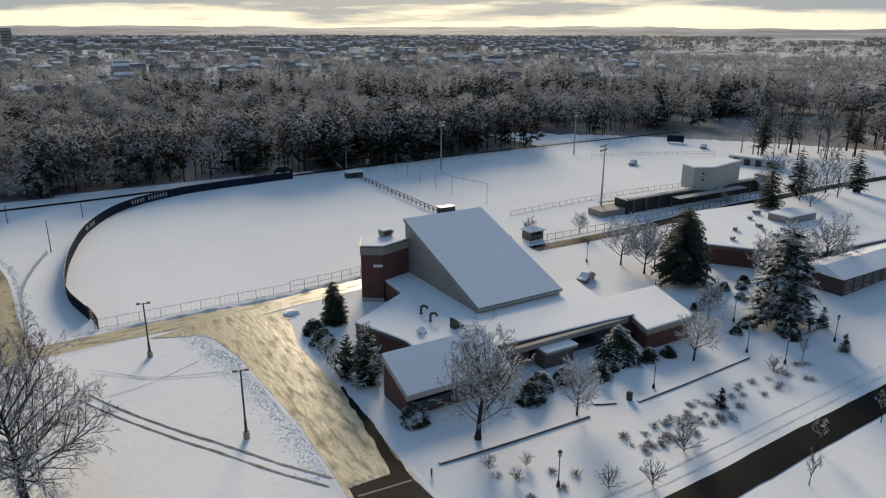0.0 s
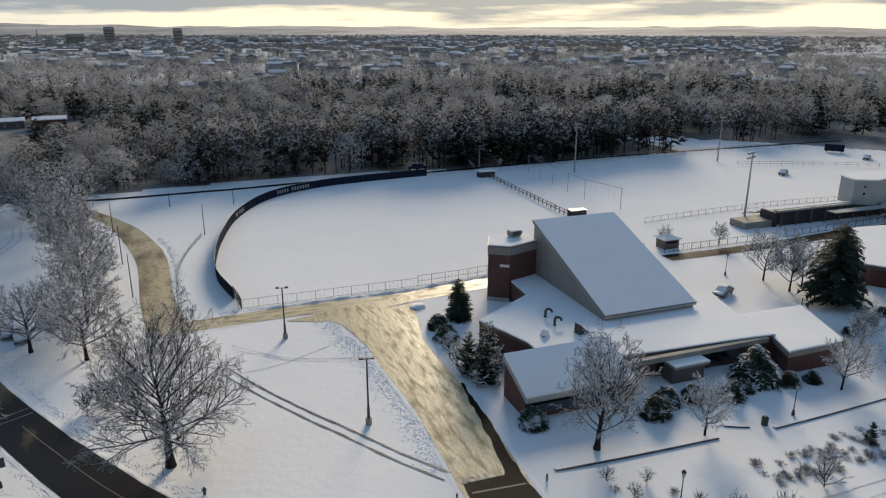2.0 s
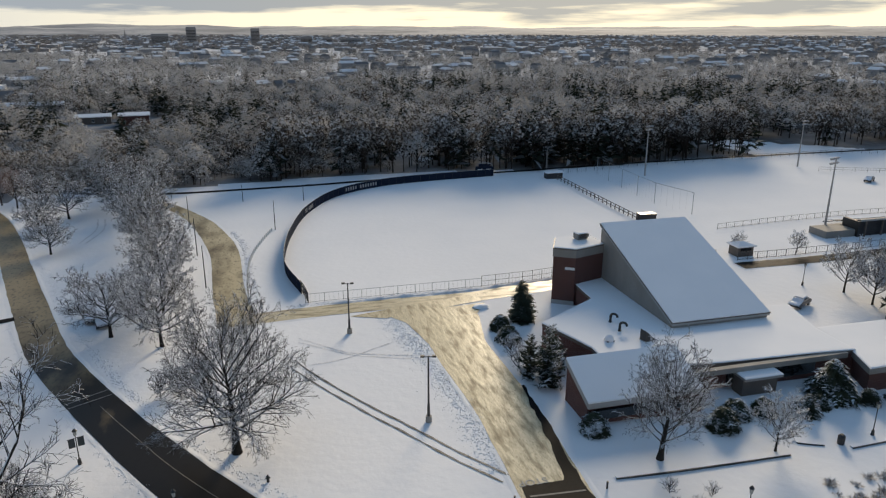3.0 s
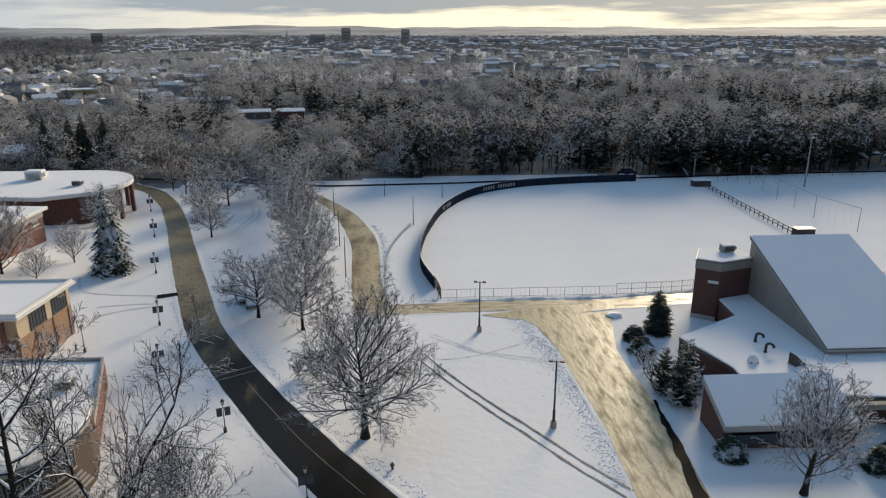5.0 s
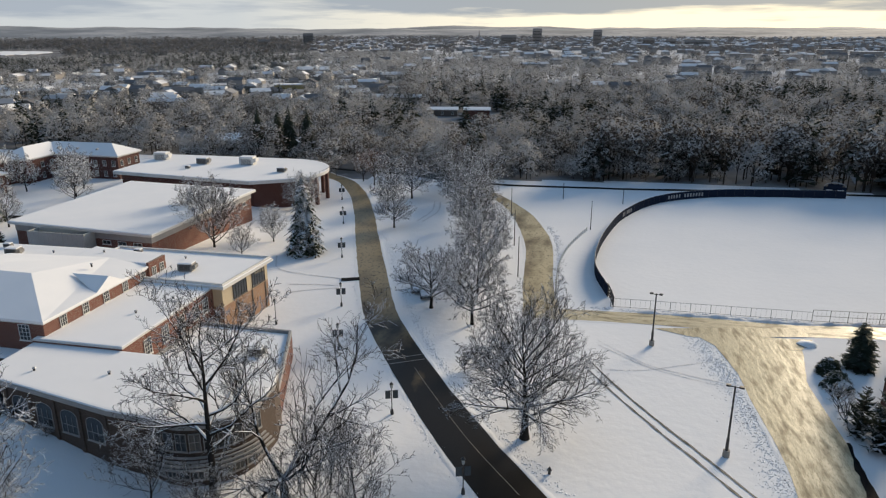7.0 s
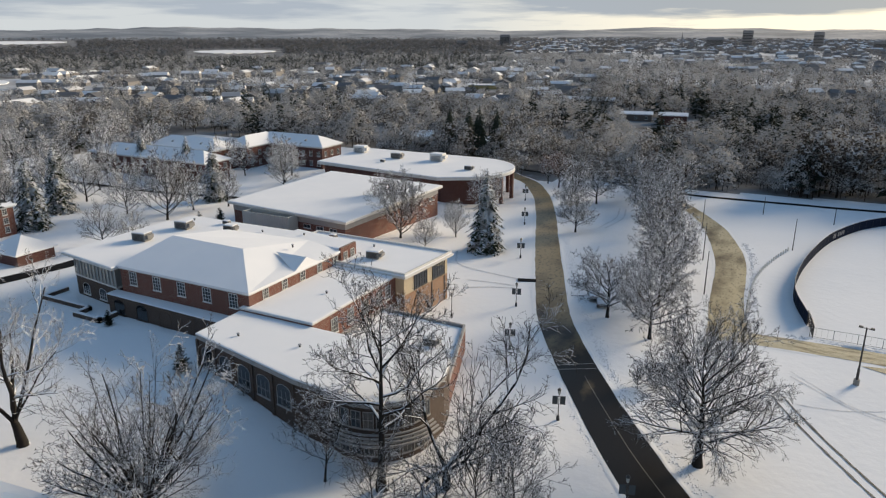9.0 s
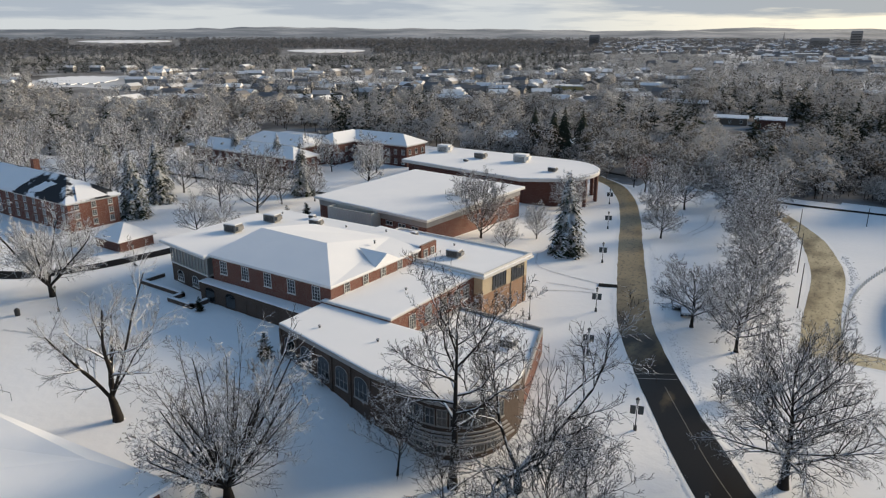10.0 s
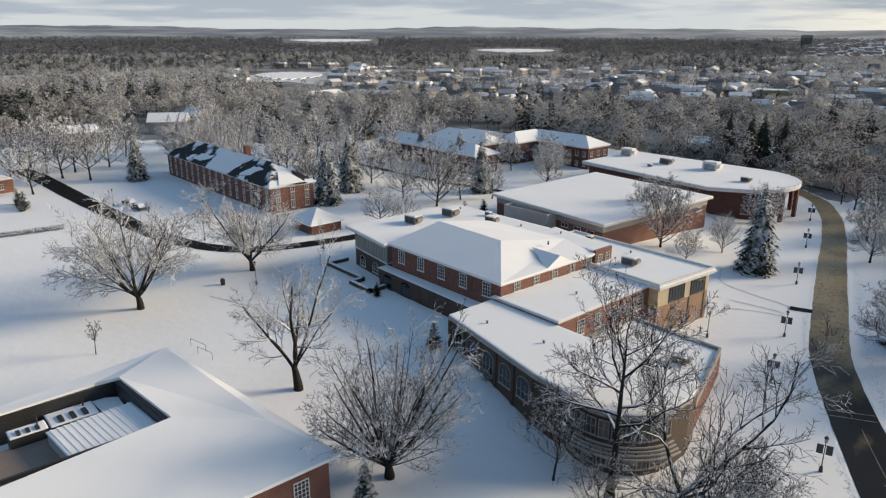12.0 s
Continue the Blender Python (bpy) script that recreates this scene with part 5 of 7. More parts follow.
# rear flat block
rear = [(-98.0, 84.61), (-73.85, 84.7), (-73.85, 90.7), (-98.0, 90.2)]
part("wall", prism(rear, 0.5, 9.0), BRICK, sc_b)
part("roof", snow_slab(rear, 9.0, 0.42, 0.2), ROOF_SNOW, sc_b)
low_rear = [(-97.0, 90.75), (-73.85, 90.95), (-73.85, 97.2), (-97.0, 97.2)]
part("wall", prism(low_rear, 0.5, 6.6), BRICK, sc_b)
part("roof", snow_slab(low_rear, 6.6, 0.3, 0.05), ROOF_SNOW, sc_b, "lower flat roof behind, under snow")
rear2 = [(-73.8, 84.7), (-61.35, 84.7), (-61.35, 88.8), (-73.8, 90.6)]
part("wall", prism(rear2, 5.0, 9.6), BRICK_TAN, sc_b)
part("roof", snow_slab(rear2, 9.6, 0.3, 0.05), ROOF_SNOW, sc_b)
# garden walls at the entrance
for b in ((-101, -90, 61.6, 62.1), (-101, -100.5, 61.6, 66), (-90.5, -90, 59.6, 62.1), (-90.5, -84.8, 59.3, 59.8), (-85.3, -84.8, 59.3, 62.4)):
    w = thing("garden_wall", "low dark garden wall capped with snow", "garden wall", "garden walls")
    part("wall", B((*b, 1.6, 3.0)), BRICK_GREY, w)
    part("snow_cap", B((b[0] + .02, b[1] - .02, b[2] + .02, b[3] - .02, 3.0, 3.14)), ROOF_SNOW, w)
for x, y, z, s in ((-92.9, 74.8, 9.45, 1.15), (-92.4, 83.1, 9.45, 1.15), (-84.2, 85.6, 9.43, 0.9), (-57.2, 88.4, 7.83, 1.0), (-38.8, 72.6, 3.42, 0.85), (-69.5, 94.5, 7.82, 0.5), (-88.0, 88.6, 9.43, 0.5)):
    ac_unit(x, y, z, s, 8)

for x, y, z in ((-57.0, 57.6, 6.92), (-48.5, 58.5, 6.92), (-55.2, 73.0, 7.45), (-53.4, 78.5, 7.45), (-66.0, 79.5, 10.9), (-79.0, 87.6, 9.42), (-70.5, 88.0, 9.9), (-60.5, 93.5, 7.82), (-42.0, 70.5, 3.4), (-95.0, 88.0, 9.42)):
    vt = thing("roof_vent", "small dark roof vent pipe poking through snow", "roof vent", "pipe vents", at=(x, y, z - 0.15))
    part("pipe", cyl(bmesh.new(), (0, 0, 0), (0, 0, 0.42), 0.12, n=8), DARK, vt)
    part("cap", cyl(bmesh.new(), (0, 0, 0.42), (0, 0, 0.52), 0.22, 0.16, 8), STEEL, vt)

# gymnasium
gy = thing("gymnasium", "large brick gymnasium with a broad flat snow-covered roof", "building")
gp = [(-104.3, 107.6), (-74.2, 104.9), (-73.0, 140.3), (-104.3, 142.8)]
part("wall", prism(gp, -0.5, 7.0), BRICK, gy, "red brick wall")
part("frieze", prism(grow_poly(gp, 0.08), 6.0, 7.35), TRIM_G, gy, "grey metal band below the roof")
part("fascia", prism(grow_poly(gp, 0.9), 7.35, 7.72), TRIM, gy, "wide pale roof overhang")
part("roof", snow_slab(gp, 7.72, 0.25, 0.85), ROOF_SNOW, gy, "flat snow-covered roof")
part("enclosure", B((-97.8, -86.2, 103.0, 105.9, 0.2, 6.6)), PALE_SIDE, gy, "pale grey metal enclosure")
part("parapet", parapet([(-97.8, 103.0), (-86.2, 103.0), (-86.2, 105.9), (-97.8, 105.9)], 6.6, 0.85, 0.2), PALE_SIDE, gy)
# dark sheet added in place of the open enclosure's dark inside
part("dark_sheet", B((-97.5, -86.5, 103.3, 105.6, 6.604, 6.7)), DARK, gy, "dark sheet for the enclosure's dark open inside")
for k in range(12):
    part("panel_seam", B((-97.4 + 0.98 * k, -97.36 + 0.98 * k, 102.97, 102.998, 0.4, 7.4)), TRIM_G, gy)
for k in range(8):
    window(gy, -74.9 + 0.06 * 4 * k + 0.12, 109.5 + 4.0 * k, 5.0, 2.6, 0.9, 93.4, 4, 1)
row_of_windows(gy, (-85.5, 105.9), (-75.5, 105.01), 3, 5.0, 1.8, 0.8, -5.1, cols=2, rows=1)

# round-ended hall
rh = thing("round_hall", "brick hall with a round-ended flat roof on tall piers, snow-covered", "building")
ra = [(-79.0 + 14.6 * math.cos(a), 164.4 + 14.6 * math.sin(a)) for a in np.linspace(radians(-48), radians(84), 16)]
rp = [(-117.0, 153.6), (-77.5, 148.6), (-70.0, 153.0), *ra, (-117.0, 178.6)]
inner = [(-116.0, 155.5), (-78.0, 151.5), *[(-79.0 + 10.8 * math.cos(a), 164.4 + 10.8 * math.sin(a)) for a in np.linspace(radians(-60), radians(84), 12)], (-116.0, 177.5)]
# the wall's shade is put in as a darker brick
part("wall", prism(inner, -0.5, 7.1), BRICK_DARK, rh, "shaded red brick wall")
part("fascia", prism(rp, 7.1, 7.75), TRIM, rh, "pale curved roof edge")
part("roof", snow_slab(rp, 7.75, 0.25, -0.05), ROOF_SNOW, rh, "flat snow-covered roof")
for a in (-42, -15, 15, 45):
    cx, cy = -79.0 + 13.9 * math.cos(radians(a)), 164.4 + 13.9 * math.sin(radians(a))
    part("pier", prism([(cx - 0.4, cy - 0.4), (cx + 0.4, cy - 0.4), (cx + 0.4, cy + 0.4), (cx - 0.4, cy + 0.4)], -0.3, 7.1), BRICK_DARK, rh)
bm = bmesh.new()
for p, q in zip(ra, ra[1:]):
    cyl(bm, (*p, 8.35), (*q, 8.35), 0.04, n=5)
for p in ra:
    cyl(bm, (*p, 7.8), (*p, 8.35), 0.04, n=5)
part("railing", bm, STEEL, rh, "thin metal roof rail")
for x, y, s in ((-114.0, 170.6, 1.6), (-99.5, 166.8, 1.3), (-87.5, 168.4, 1.7), (-74.5, 160.5, 0.9), (-100, 160, 0.5)):
    ac_unit(x, y, 8.02, s, 5, TRIM if s > 1.5 else None)


def brick_house(name, label, x0, x1, y0, y1, base, eave, rise, roof_mat, rows, nx, ny, wall=BRICK, inset=None, dormers=0, trim=TRIM, win=(1.1, 1.5)):
    h = thing(name, label, "building")
    part("wall", B((x0, x1, y0, y1, base - 0.8, eave)), wall, h)
    part("fascia", B((x0 - 0.3, x1 + 0.3, y0 - 0.3, y1 + 0.3, eave - 0.3, eave - 0.004)), trim, h)
    part("roof", hip_roof(x0, x1, y0, y1, eave, rise, inset=inset), roof_mat, h)
    step = (eave - base - 0.6) / rows
    for r in range(rows):
        z = base + 0.75 + r * step
        row_of_windows(h, (x0, y0 - 0.002), (x1, y0 - 0.002), nx, z, *win, 0)
        row_of_windows(h, (x1 + 0.002, y0), (x1 + 0.002, y1), ny, z, *win, 90)
    return h


hall = brick_house("residence_hall", "long three-storey brick residence hall, dark shingle roof half bare of snow", -199.6, -139.4, 71.6, 82.6, 2.4, 8.4, 4.0, SHINGLE_SNOW, 3, 16, 3, inset=9.5, win=(1.0, 1.25))
for pts in ([(-182, 1), (-176, 1.2), (-174, 3.6), (-181, 3.2)], [(-172, 0.4), (-160, 0.3), (-157.5, 6.3), (-172, 6.4)], [(-155, 0.8), (-151.5, 0.8), (-148.5, 4.2), (-153, 4.0)], [(-186, 0.4), (-184, 0.4), (-182.5, 2.6), (-184.5, 2.4)]):
    bm = bmesh.new()
    slope = (4.0 - 0.22) / 6.1
    ring = []
    for (xa, da), (xb, db) in zip(pts, pts[1:] + pts[:1]):
        for q in range(6):
            u, d = xa + (xb - xa) * q / 6, da + (db - da) * q / 6
            u, d = u + 0.9 * noise.noise((u, d * 2, 3.3)), max(0.1, d + 0.7 * noise.noise((u * 0.9, d, 9.1)))
            ring.append((u, 71.0 + d * 0.92, 8.62 + d * 0.92 * slope))
    lo, hi = [bm.verts.new((x, y, z + 0.01)) for x, y, z in ring], [bm.verts.new((x, y, z + 0.10)) for x, y, z in ring]
    bm.faces.new(hi)
    for i in range(len(ring)):
        k = (i + 1) % len(ring)
        bm.faces.new((lo[i], lo[k], hi[k], hi[i]))
    part("snow_patch", bm, ROOF_SNOW, hall, "patch of snow left on dark shingles")
bm = bmesh.new()
v = [bm.verts.new(p) for p in ((-138.95, 73.6, 8.75), (-138.95, 80.1, 8.75), (-143.7, 78.1, 10.75), (-143.7, 76.0, 10.75))]
v2 = [bm.verts.new(p.co + Vector((0, 0, 0.12))) for p in v]
bm.faces.new(v2)
for i in range(4):
    bm.faces.new((v[i], v[(i + 1) % 4], v2[(i + 1) % 4], v2[i]))
part("snow_patch", bm, ROOF_SNOW, hall)
part("chimney", B((-171, -169.6, 81.0, 82.4, 8.0, 13.0)), BRICK_DARK, hall)

pav = thing("pavilion", "small low brick outbuilding with a snow-covered hipped roof", "outbuilding")
part("wall", B((-127.0, -119.0, 69.6, 76.6, 1.6, 4.3)), BRICK_DARK, pav)
part("roof", hip_roof(-127.0, -119.0, 69.6, 76.6, 4.3, 2.6, 0.5), ROOF_SNOW, pav)

# dormitories
for args in ((-187, -141.5, 136.5, 145.5, 2.4, 7.8, 2.6, 2, 14, 3), (-176, -150.0, 149.0, 158.0, 2.4, 8.8, 2.8, 2, 9, 3), (-154, -126, 168.0, 177.6, 2.4, 8.8, 2.8, 2, 10, 3), (-154.5, -146, 158.0, 176.0, 2.4, 8.85, 2.8, 2, 3, 5)):
    x0, x1, y0, y1, ba, ea, ri, ro, n1, n2 = args
    d = brick_house("dormitory", "two-storey brick dormitory with a hipped snow-covered roof", x0, x1, y0, y1, ba, ea, ri, ROOF_SNOW, ro, n1, n2, wall=BRICK_DARK)
    if x1 - x0 > 20:
        for k in range(3):
            cx = x0 + (x1 - x0) * (0.3 + 0.22 * k)
            bm = bmesh.new()
            yy = y0 + (y1 - y0) * 0.16
            v = [bm.verts.new(p) for p in ((cx - 0.9, yy, ea + 0.8), (cx + 0.9, yy, ea + 0.8), (cx, yy, ea + 1.75), (cx, yy + 2.6, ea + 1.75))]
            for f in ((0, 1, 2), (0, 2, 3), (1, 3, 2), (0, 3, 1)):
                bm.faces.new([v[i] for i in f])
            part("dormer", bm, TRIM_G, d, "small dark dormer")
pv = thing("porch", "small snow-capped entrance porch of a dormitory", "porch")
part("roof", hip_roof(-141, -136.5, 161, 164.5, 4.8, 1.4, 0.3), ROOF_SNOW, pv)
for px, py in ((-140.8, 161.2), (-136.7, 161.2), (-140.8, 164.3), (-136.7, 164.3)):
    part("post", cyl(bmesh.new(), (px, py, 2.0), (px, py, 4.8), 0.15), TRIM, pv)

# large snow-roofed hall below the camera's far turn, with a sunken plant well
lh = thing("dining_hall", "brick hall with a broad snow-covered roof and a sunken mechanical well", "building")
part("wall", prism([(-46.2, -12), (-46.2, 27.4), (-66, 24.8), (-66, -12)], -0.5, 6.3), BRICK, lh, "sunlit red brick wall")
bm = bmesh.new()
e = [(-45.4, -13, 6.5), (-45.4, 28.2, 6.5), (-72.4, 23.4, 8.45), (-68.7, 17.3, 8.4), (-57.6, 18.3, 8.5), (-56.0, 3.8, 8.5), (-56.0, -13, 8.5)]
t_ = [bm.verts.new(p) for p in e]
m_ = bm.verts.new((-52.5, 25.3, 7.6))
for f in ((t_[0], t_[1], m_), (t_[1], t_[2], m_), (t_[2], t_[3], m_), (t_[3], t_[4], m_), (t_[4], t_[5], m_), (t_[5], t_[6], t_[0]), (t_[5], t_[0], m_)):
    fc = bm.faces.new(f)
    fc.normal_update()
    if fc.normal.z < 0:
        fc.normal_flip()
ex = bmesh.ops.extrude_face_region(bm, geom=bm.faces[:])
for v in ex["geom"]:
    if isinstance(v, bmesh.types.BMVert):
        v.co.z += 0.3
bmesh.ops.recalc_face_normals(bm, faces=bm.faces[:])
part("roof", bm, ROOF_SNOW, lh, "broad sloping roof under deep snow")
part("gutter", B((-57.8, -57.55, 3.8, 18.3, 8.05, 8.42)), DARK, lh, "dark roof edge of the well")
bm = bmesh.new()
for a, b in (((-57.7, 18.2, 8.3), (-68.6, 17.4, 8.3)), ((-57.7, 18.2, 8.3), (-56.2, 3.0, 8.3))):
    cyl(bm, a, b, 0.16, n=6)
part("gutter", bm, DARK, lh, "black gutter")
# well side made black, its shade put into the colour
part("wall", prism([(-69.3, 17.25), (-57.9, 18.1), (-57.9, 17.7), (-69.3, 16.85)], 5.2, 8.3), DARK, lh, "black sheet standing for the shaded wall of the well")
part("deck", B((-76, -57.95, -12, 17.2, 4.6, 5.1)), ROOF_SNOW, lh, "snowy floor of the plant well")
part("plant_shed", prism([(-64.4, 9.6), (-58.1, 10.2), (-58.9, 17.6), (-64.9, 17.0)], 5.1, 7.5), PALE_SIDE, lh, "metal plant shed")
part("roof", snow_slab([(-64.4, 9.6), (-58.1, 10.2), (-58.9, 17.6), (-64.9, 17.0)], 7.504, 0.16, 0.05), ROOF_SNOW, lh, "ribbed metal roof covered by snow")
for k in range(13):
    f, g = (k + 0.4) / 13, (k + 0.7) / 13
    rib = [(-64.4 - 0.5 * u, 9.6 + 7.4 * u) for u in (f, g)] + [(-58.1 - 0.8 * u, 10.2 + 7.4 * u) for u in (g, f)]
    part("rib", prism(rib[::-1], 7.6, 7.70), ROOF_SNOW, lh, "raised roof rib under snow")
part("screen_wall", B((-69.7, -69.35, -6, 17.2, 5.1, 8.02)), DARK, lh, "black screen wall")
part("snow_drift", prism([(-69.3, 14.6), (-65.3, 14.9), (-65.3, 16.8), (-68.6, 16.9), (-69.3, 15.8)], 5.1, 6.7), ROOF_SNOW, lh, "snow drifted into the corner of the well")
bm = bmesh.new()
v = [bm.verts.new((x, y, z + d)) for d in (0.0, 0.32) for x, y, z in ((-68.7, 17.3, 8.4), (-72.4, 23.4, 8.45), (-71.2, 7.2, 7.8), (-70.6, -12, 7.8), (-69.4, -12, 7.9), (-69.4, 6.8, 7.9), (-69.7, 15.2, 8.0))]
bm.faces.new(v[7:])
bm.faces.new(v[:7][::-1])
for k in range(7):
    bm.faces.new((v[k], v[(k + 1) % 7], v[7 + (k + 1) % 7], v[7 + k]))
bmesh.ops.recalc_face_normals(bm, faces=bm.faces[:])
bmesh.ops.triangulate(bm, faces=bm.faces[:])
part("roof", bm, ROOF_SNOW, lh, "narrow snowy roof behind the well")
part("wall", B((-71.2, -69.75, -12, 16.5, -0.5, 7.7)), BRICK, lh)
for a, b in (((-69.2, 10.3, 5.1), (2.9, 4.2, 1.7)), ((-67.5, 6.9, 5.1), (1.8, 3.1, 2.1)), ((-69.0, 0.5, 5.1), (2.5, 3, 1.8))):
    u = thing("rooftop_unit", "black mechanical unit with a snow-covered top, in the plant well", "rooftop unit", "well units", at=a)
    part("cabinet", B((0, b[0], 0, b[1], 0, b[2])), DARK, u)
    part("snow_cap", snow_slab([(0.05, 0.05), (b[0] - 0.05, 0.05), (b[0] - 0.05, b[1] - 0.05), (0.05, b[1] - 0.05)], b[2] + 0.004, 0.14, 0), ROOF_SNOW, u)
    part("pipe", cyl(bmesh.new(), (b[0] * 0.2, b[1] * 0.8, b[2]), (b[0] * 0.2, b[1] * 0.8, b[2] + 0.9), 0.09), DARK, u)
    for k in range(3):
        part("vent", B((b[0] * 0.45, b[0] * 0.9, b[1] * (0.2 + 0.25 * k), b[1] * (0.3 + 0.25 * k), b[2] + 0.1, b[2] + 0.3)), DARK, u, "black vent grille")
for yy in (24.6, 20.4, 16.2):
    window(lh, -46.19, yy, 3.2, 1.5, 2.1, 90, 4, 5)

# flat-roofed academic buildings east of the chapel
fb = thing("academic_building", "low brick building with a wide flat snow-covered roof", "building")
fp = [(111.8, 74.0), (119, 68.0), (165, 64), (172, 90), (164, 93.6), (123.0, 97.6), (106.4, 81.4)]
part("wall", prism(fp, -0.5, 3.2), BRICK_DARK, fb)
part("fascia", prism(grow_poly(fp, 0.9), 3.2, 3.75), FASCIA, fb, "dark wide eave")
part("roof", snow_slab(fp, 3.75, 0.25, 0.8), ROOF_SNOW, fb)
part("wall", B((131, 140, 81, 86, 3.6, 5.4)), CONC, fb, "concrete roof house")
part("roof", snow_slab([(131, 81), (140, 81), (140, 86), (131, 86)], 5.4, 0.2, 0.1), ROOF_SNOW, fb)
for k, (x, y) in enumerate(((112, 80), (118, 84), (124, 83), (126, 79), (121, 77), (133, 90), (128, 88))):
    ac_unit(x, y, 4.02, 0.4 + 0.1 * (k % 3), 30 * k)
fw = thing("academic_building", "long low brick wing with arched windows and a snow-covered roof", "building")
# wing front in shade: grey brick and grey frames carry the shade as colour
part("wall", prism([(111.5, 58.0), (140, 59.6), (140, 65.4), (111.5, 63.6)], -0.5, 3.2), BRICK_GREY, fw)
part("roof", hip_roof(111.5, 140, 58.6, 65.0, 3.1, 1.3, 0.9, inset=1.0), ROOF_SNOW, fw)
for k in range(9):
    s = (k + 0.5) / 9
    window(fw, 111.5 + 28.5 * s, 58.0 + 1.6 * s - 0.004, 0.5, 1.7, 2.1, 3.2, 2, 2, arch=True, frame_mat=TRIM_G)

# ---- woods and distance ----
rng = np.random.default_rng(4)


def sliver_tree(kind, n, seed, size=1.0):
    """Points (n, 3, 3) of the small faces of one tree of height 1 on the origin, and the faces' kinds: 0 wood, 1 trunk
    or darkened lower spray, 2 frost.
    """
    r = np.random.default_rng(seed)
    w = 0.010 if kind == "pine" else 0.013
    more = [[[-w, 0, 0], [w, 0, 0], [0, 0, 0.75]], [[0, -w, 0], [0, w, 0], [0, 0, 0.75]]]
    if kind != "pine":
        m = 9                                    # a dome of rounded clumps of twigs on a short or a tall stem
        a = np.arange(m) * 2.4 + r.uniform(0, 1, m)
        tall = kind == "tall"
        lift = np.linspace(0.0, 1.0, m) ** 0.8
        out = np.sqrt(np.maximum(0.0, 1.0 - lift ** 2)) * (0.16 if tall else 0.32) * r.uniform(0.8, 1.1, m)
        base, top_z = (0.50, 0.88) if tall else (0.32, 0.86)
        hub = np.stack([np.cos(a) * out, np.sin(a) * out, base + (top_z - base) * lift], 1)
        d = r.normal(size=(n, 3)) + [0, 0, 0.45]
        d /= np.linalg.norm(d, axis=1)[:, None]
        c = hub[r.integers(m, size=n)] + d * r.uniform(0.6, 1.08, (n, 1)) * ([0.11, 0.11, 0.13] if tall else [0.17, 0.17, 0.15])
        face = d + (c - [0, 0, base]) * 0.9 + r.normal(size=(n, 3)) * 0.36      # sprays lie along the crown's round
        face /= np.linalg.norm(face, axis=1)[:, None]
        o = np.cross(face, r.normal(size=(n, 3)))
        o /= np.linalg.norm(o, axis=1)[:, None]
        s = np.cross(face, o)
        ln, wd = r.uniform(0.030, 0.062, (n, 1)) * size, r.uniform(0.012, 0.024, (n, 1)) * size
        tri = np.stack([c - s * wd - o * ln * 0.4, c + s * wd - o * ln * 0.4, c + o * ln], 1)
        low = (c[:, 2] < base + 0.06) & (r.random(n) < 0.6)                      # dark undergrowth, and the lower crown's shade put into its colour
        frost = r.random(n) < np.where(face[:, 2] > 0.30, 0.72, 0.20)
        for h in hub[::2]:                       # forked limbs under the crown
            more += [[[-w * 0.5, 0, 0.22], [w * 0.5, 0, 0.22], h], [[0, -w * 0.5, 0.22], [0, w * 0.5, 0.22], h]]
        tone = np.where(low, 1, np.where(frost, 2, 0))
    else:
        t = r.uniform(0.10, 1.0, n) ** 0.9
        a = r.uniform(0, math.tau, n)
        reach = (1.02 - t) * 0.25 + 0.015
        k = r.uniform(0.0, 0.75, n)
        c = np.stack([np.cos(a) * reach * k, np.sin(a) * reach * k, t], 1)
        o = np.stack([np.cos(a), np.sin(a), r.uniform(-0.55, 0.15, n)], 1)
        ln = (reach * r.uniform(0.5, 1.0, n))[:, None]
        wd = (reach * 0.22 + 0.006)[:, None]
        o /= np.linalg.norm(o, axis=1)[:, None]
        s = np.cross(o, r.normal(size=(n, 3)) + [0, 0, 2.5])
        s /= np.linalg.norm(s, axis=1)[:, None] + 1e-6
        tri = np.stack([c - s * wd, c + s * wd, c + o * ln], 1)
        tone = np.zeros(n, int)
    return np.concatenate([tri, np.array(more, float)]), np.concatenate([tone, np.ones(len(more), int)])


def wood(name, label, places, heights, kinds, templates, mats):
    """One mesh of many small trees."""
    V, M = [], []
    for (x, y), h, k in zip(places, heights, kinds):
        T, mk = templates[k][int(rng.integers(len(templates[k])))]
        a = rng.uniform(0, math.tau)
        c, s = math.cos(a), math.sin(a)
        wide = h * rng.uniform(0.85, 1.25) * (1.0 if k != 3 else 0.9)
        q = np.empty_like(T)
        q[..., 0], q[..., 1], q[..., 2] = (T[..., 0] * c - T[..., 1] * s) * wide, (T[..., 0] * s + T[..., 1] * c) * wide, T[..., 2] * h
        q += (x, y, land(x, y) - 0.1)
        V.append(q)
        M.append(np.where(mk == 1, 4, np.where(mk == 2, 2, 1 if k == 5 else k)))
    V, M = np.concatenate(V).reshape(-1, 3), np.concatenate(M)
    me = bpy.data.meshes.new(name)
    nv = len(V)
    me.vertices.add(nv)
    me.vertices.foreach_set("co", V.ravel())
    me.loops.add(nv)
    me.loops.foreach_set("vertex_index", np.arange(nv))
    me.polygons.add(nv // 3)
    me.polygons.foreach_set("loop_start", np.arange(0, nv, 3))
    me.polygons.foreach_set("material_index", M)
    me.update(calc_edges=True)
    for m in mats:
        me.materials.append(m)
    return tagged(new(name, me), label, "woods", kind="stuff")


WOODS = (WOOD_GREY, WOOD_BROWN, WOOD_PALE, PINE_FAR, TRUNK_FAR)
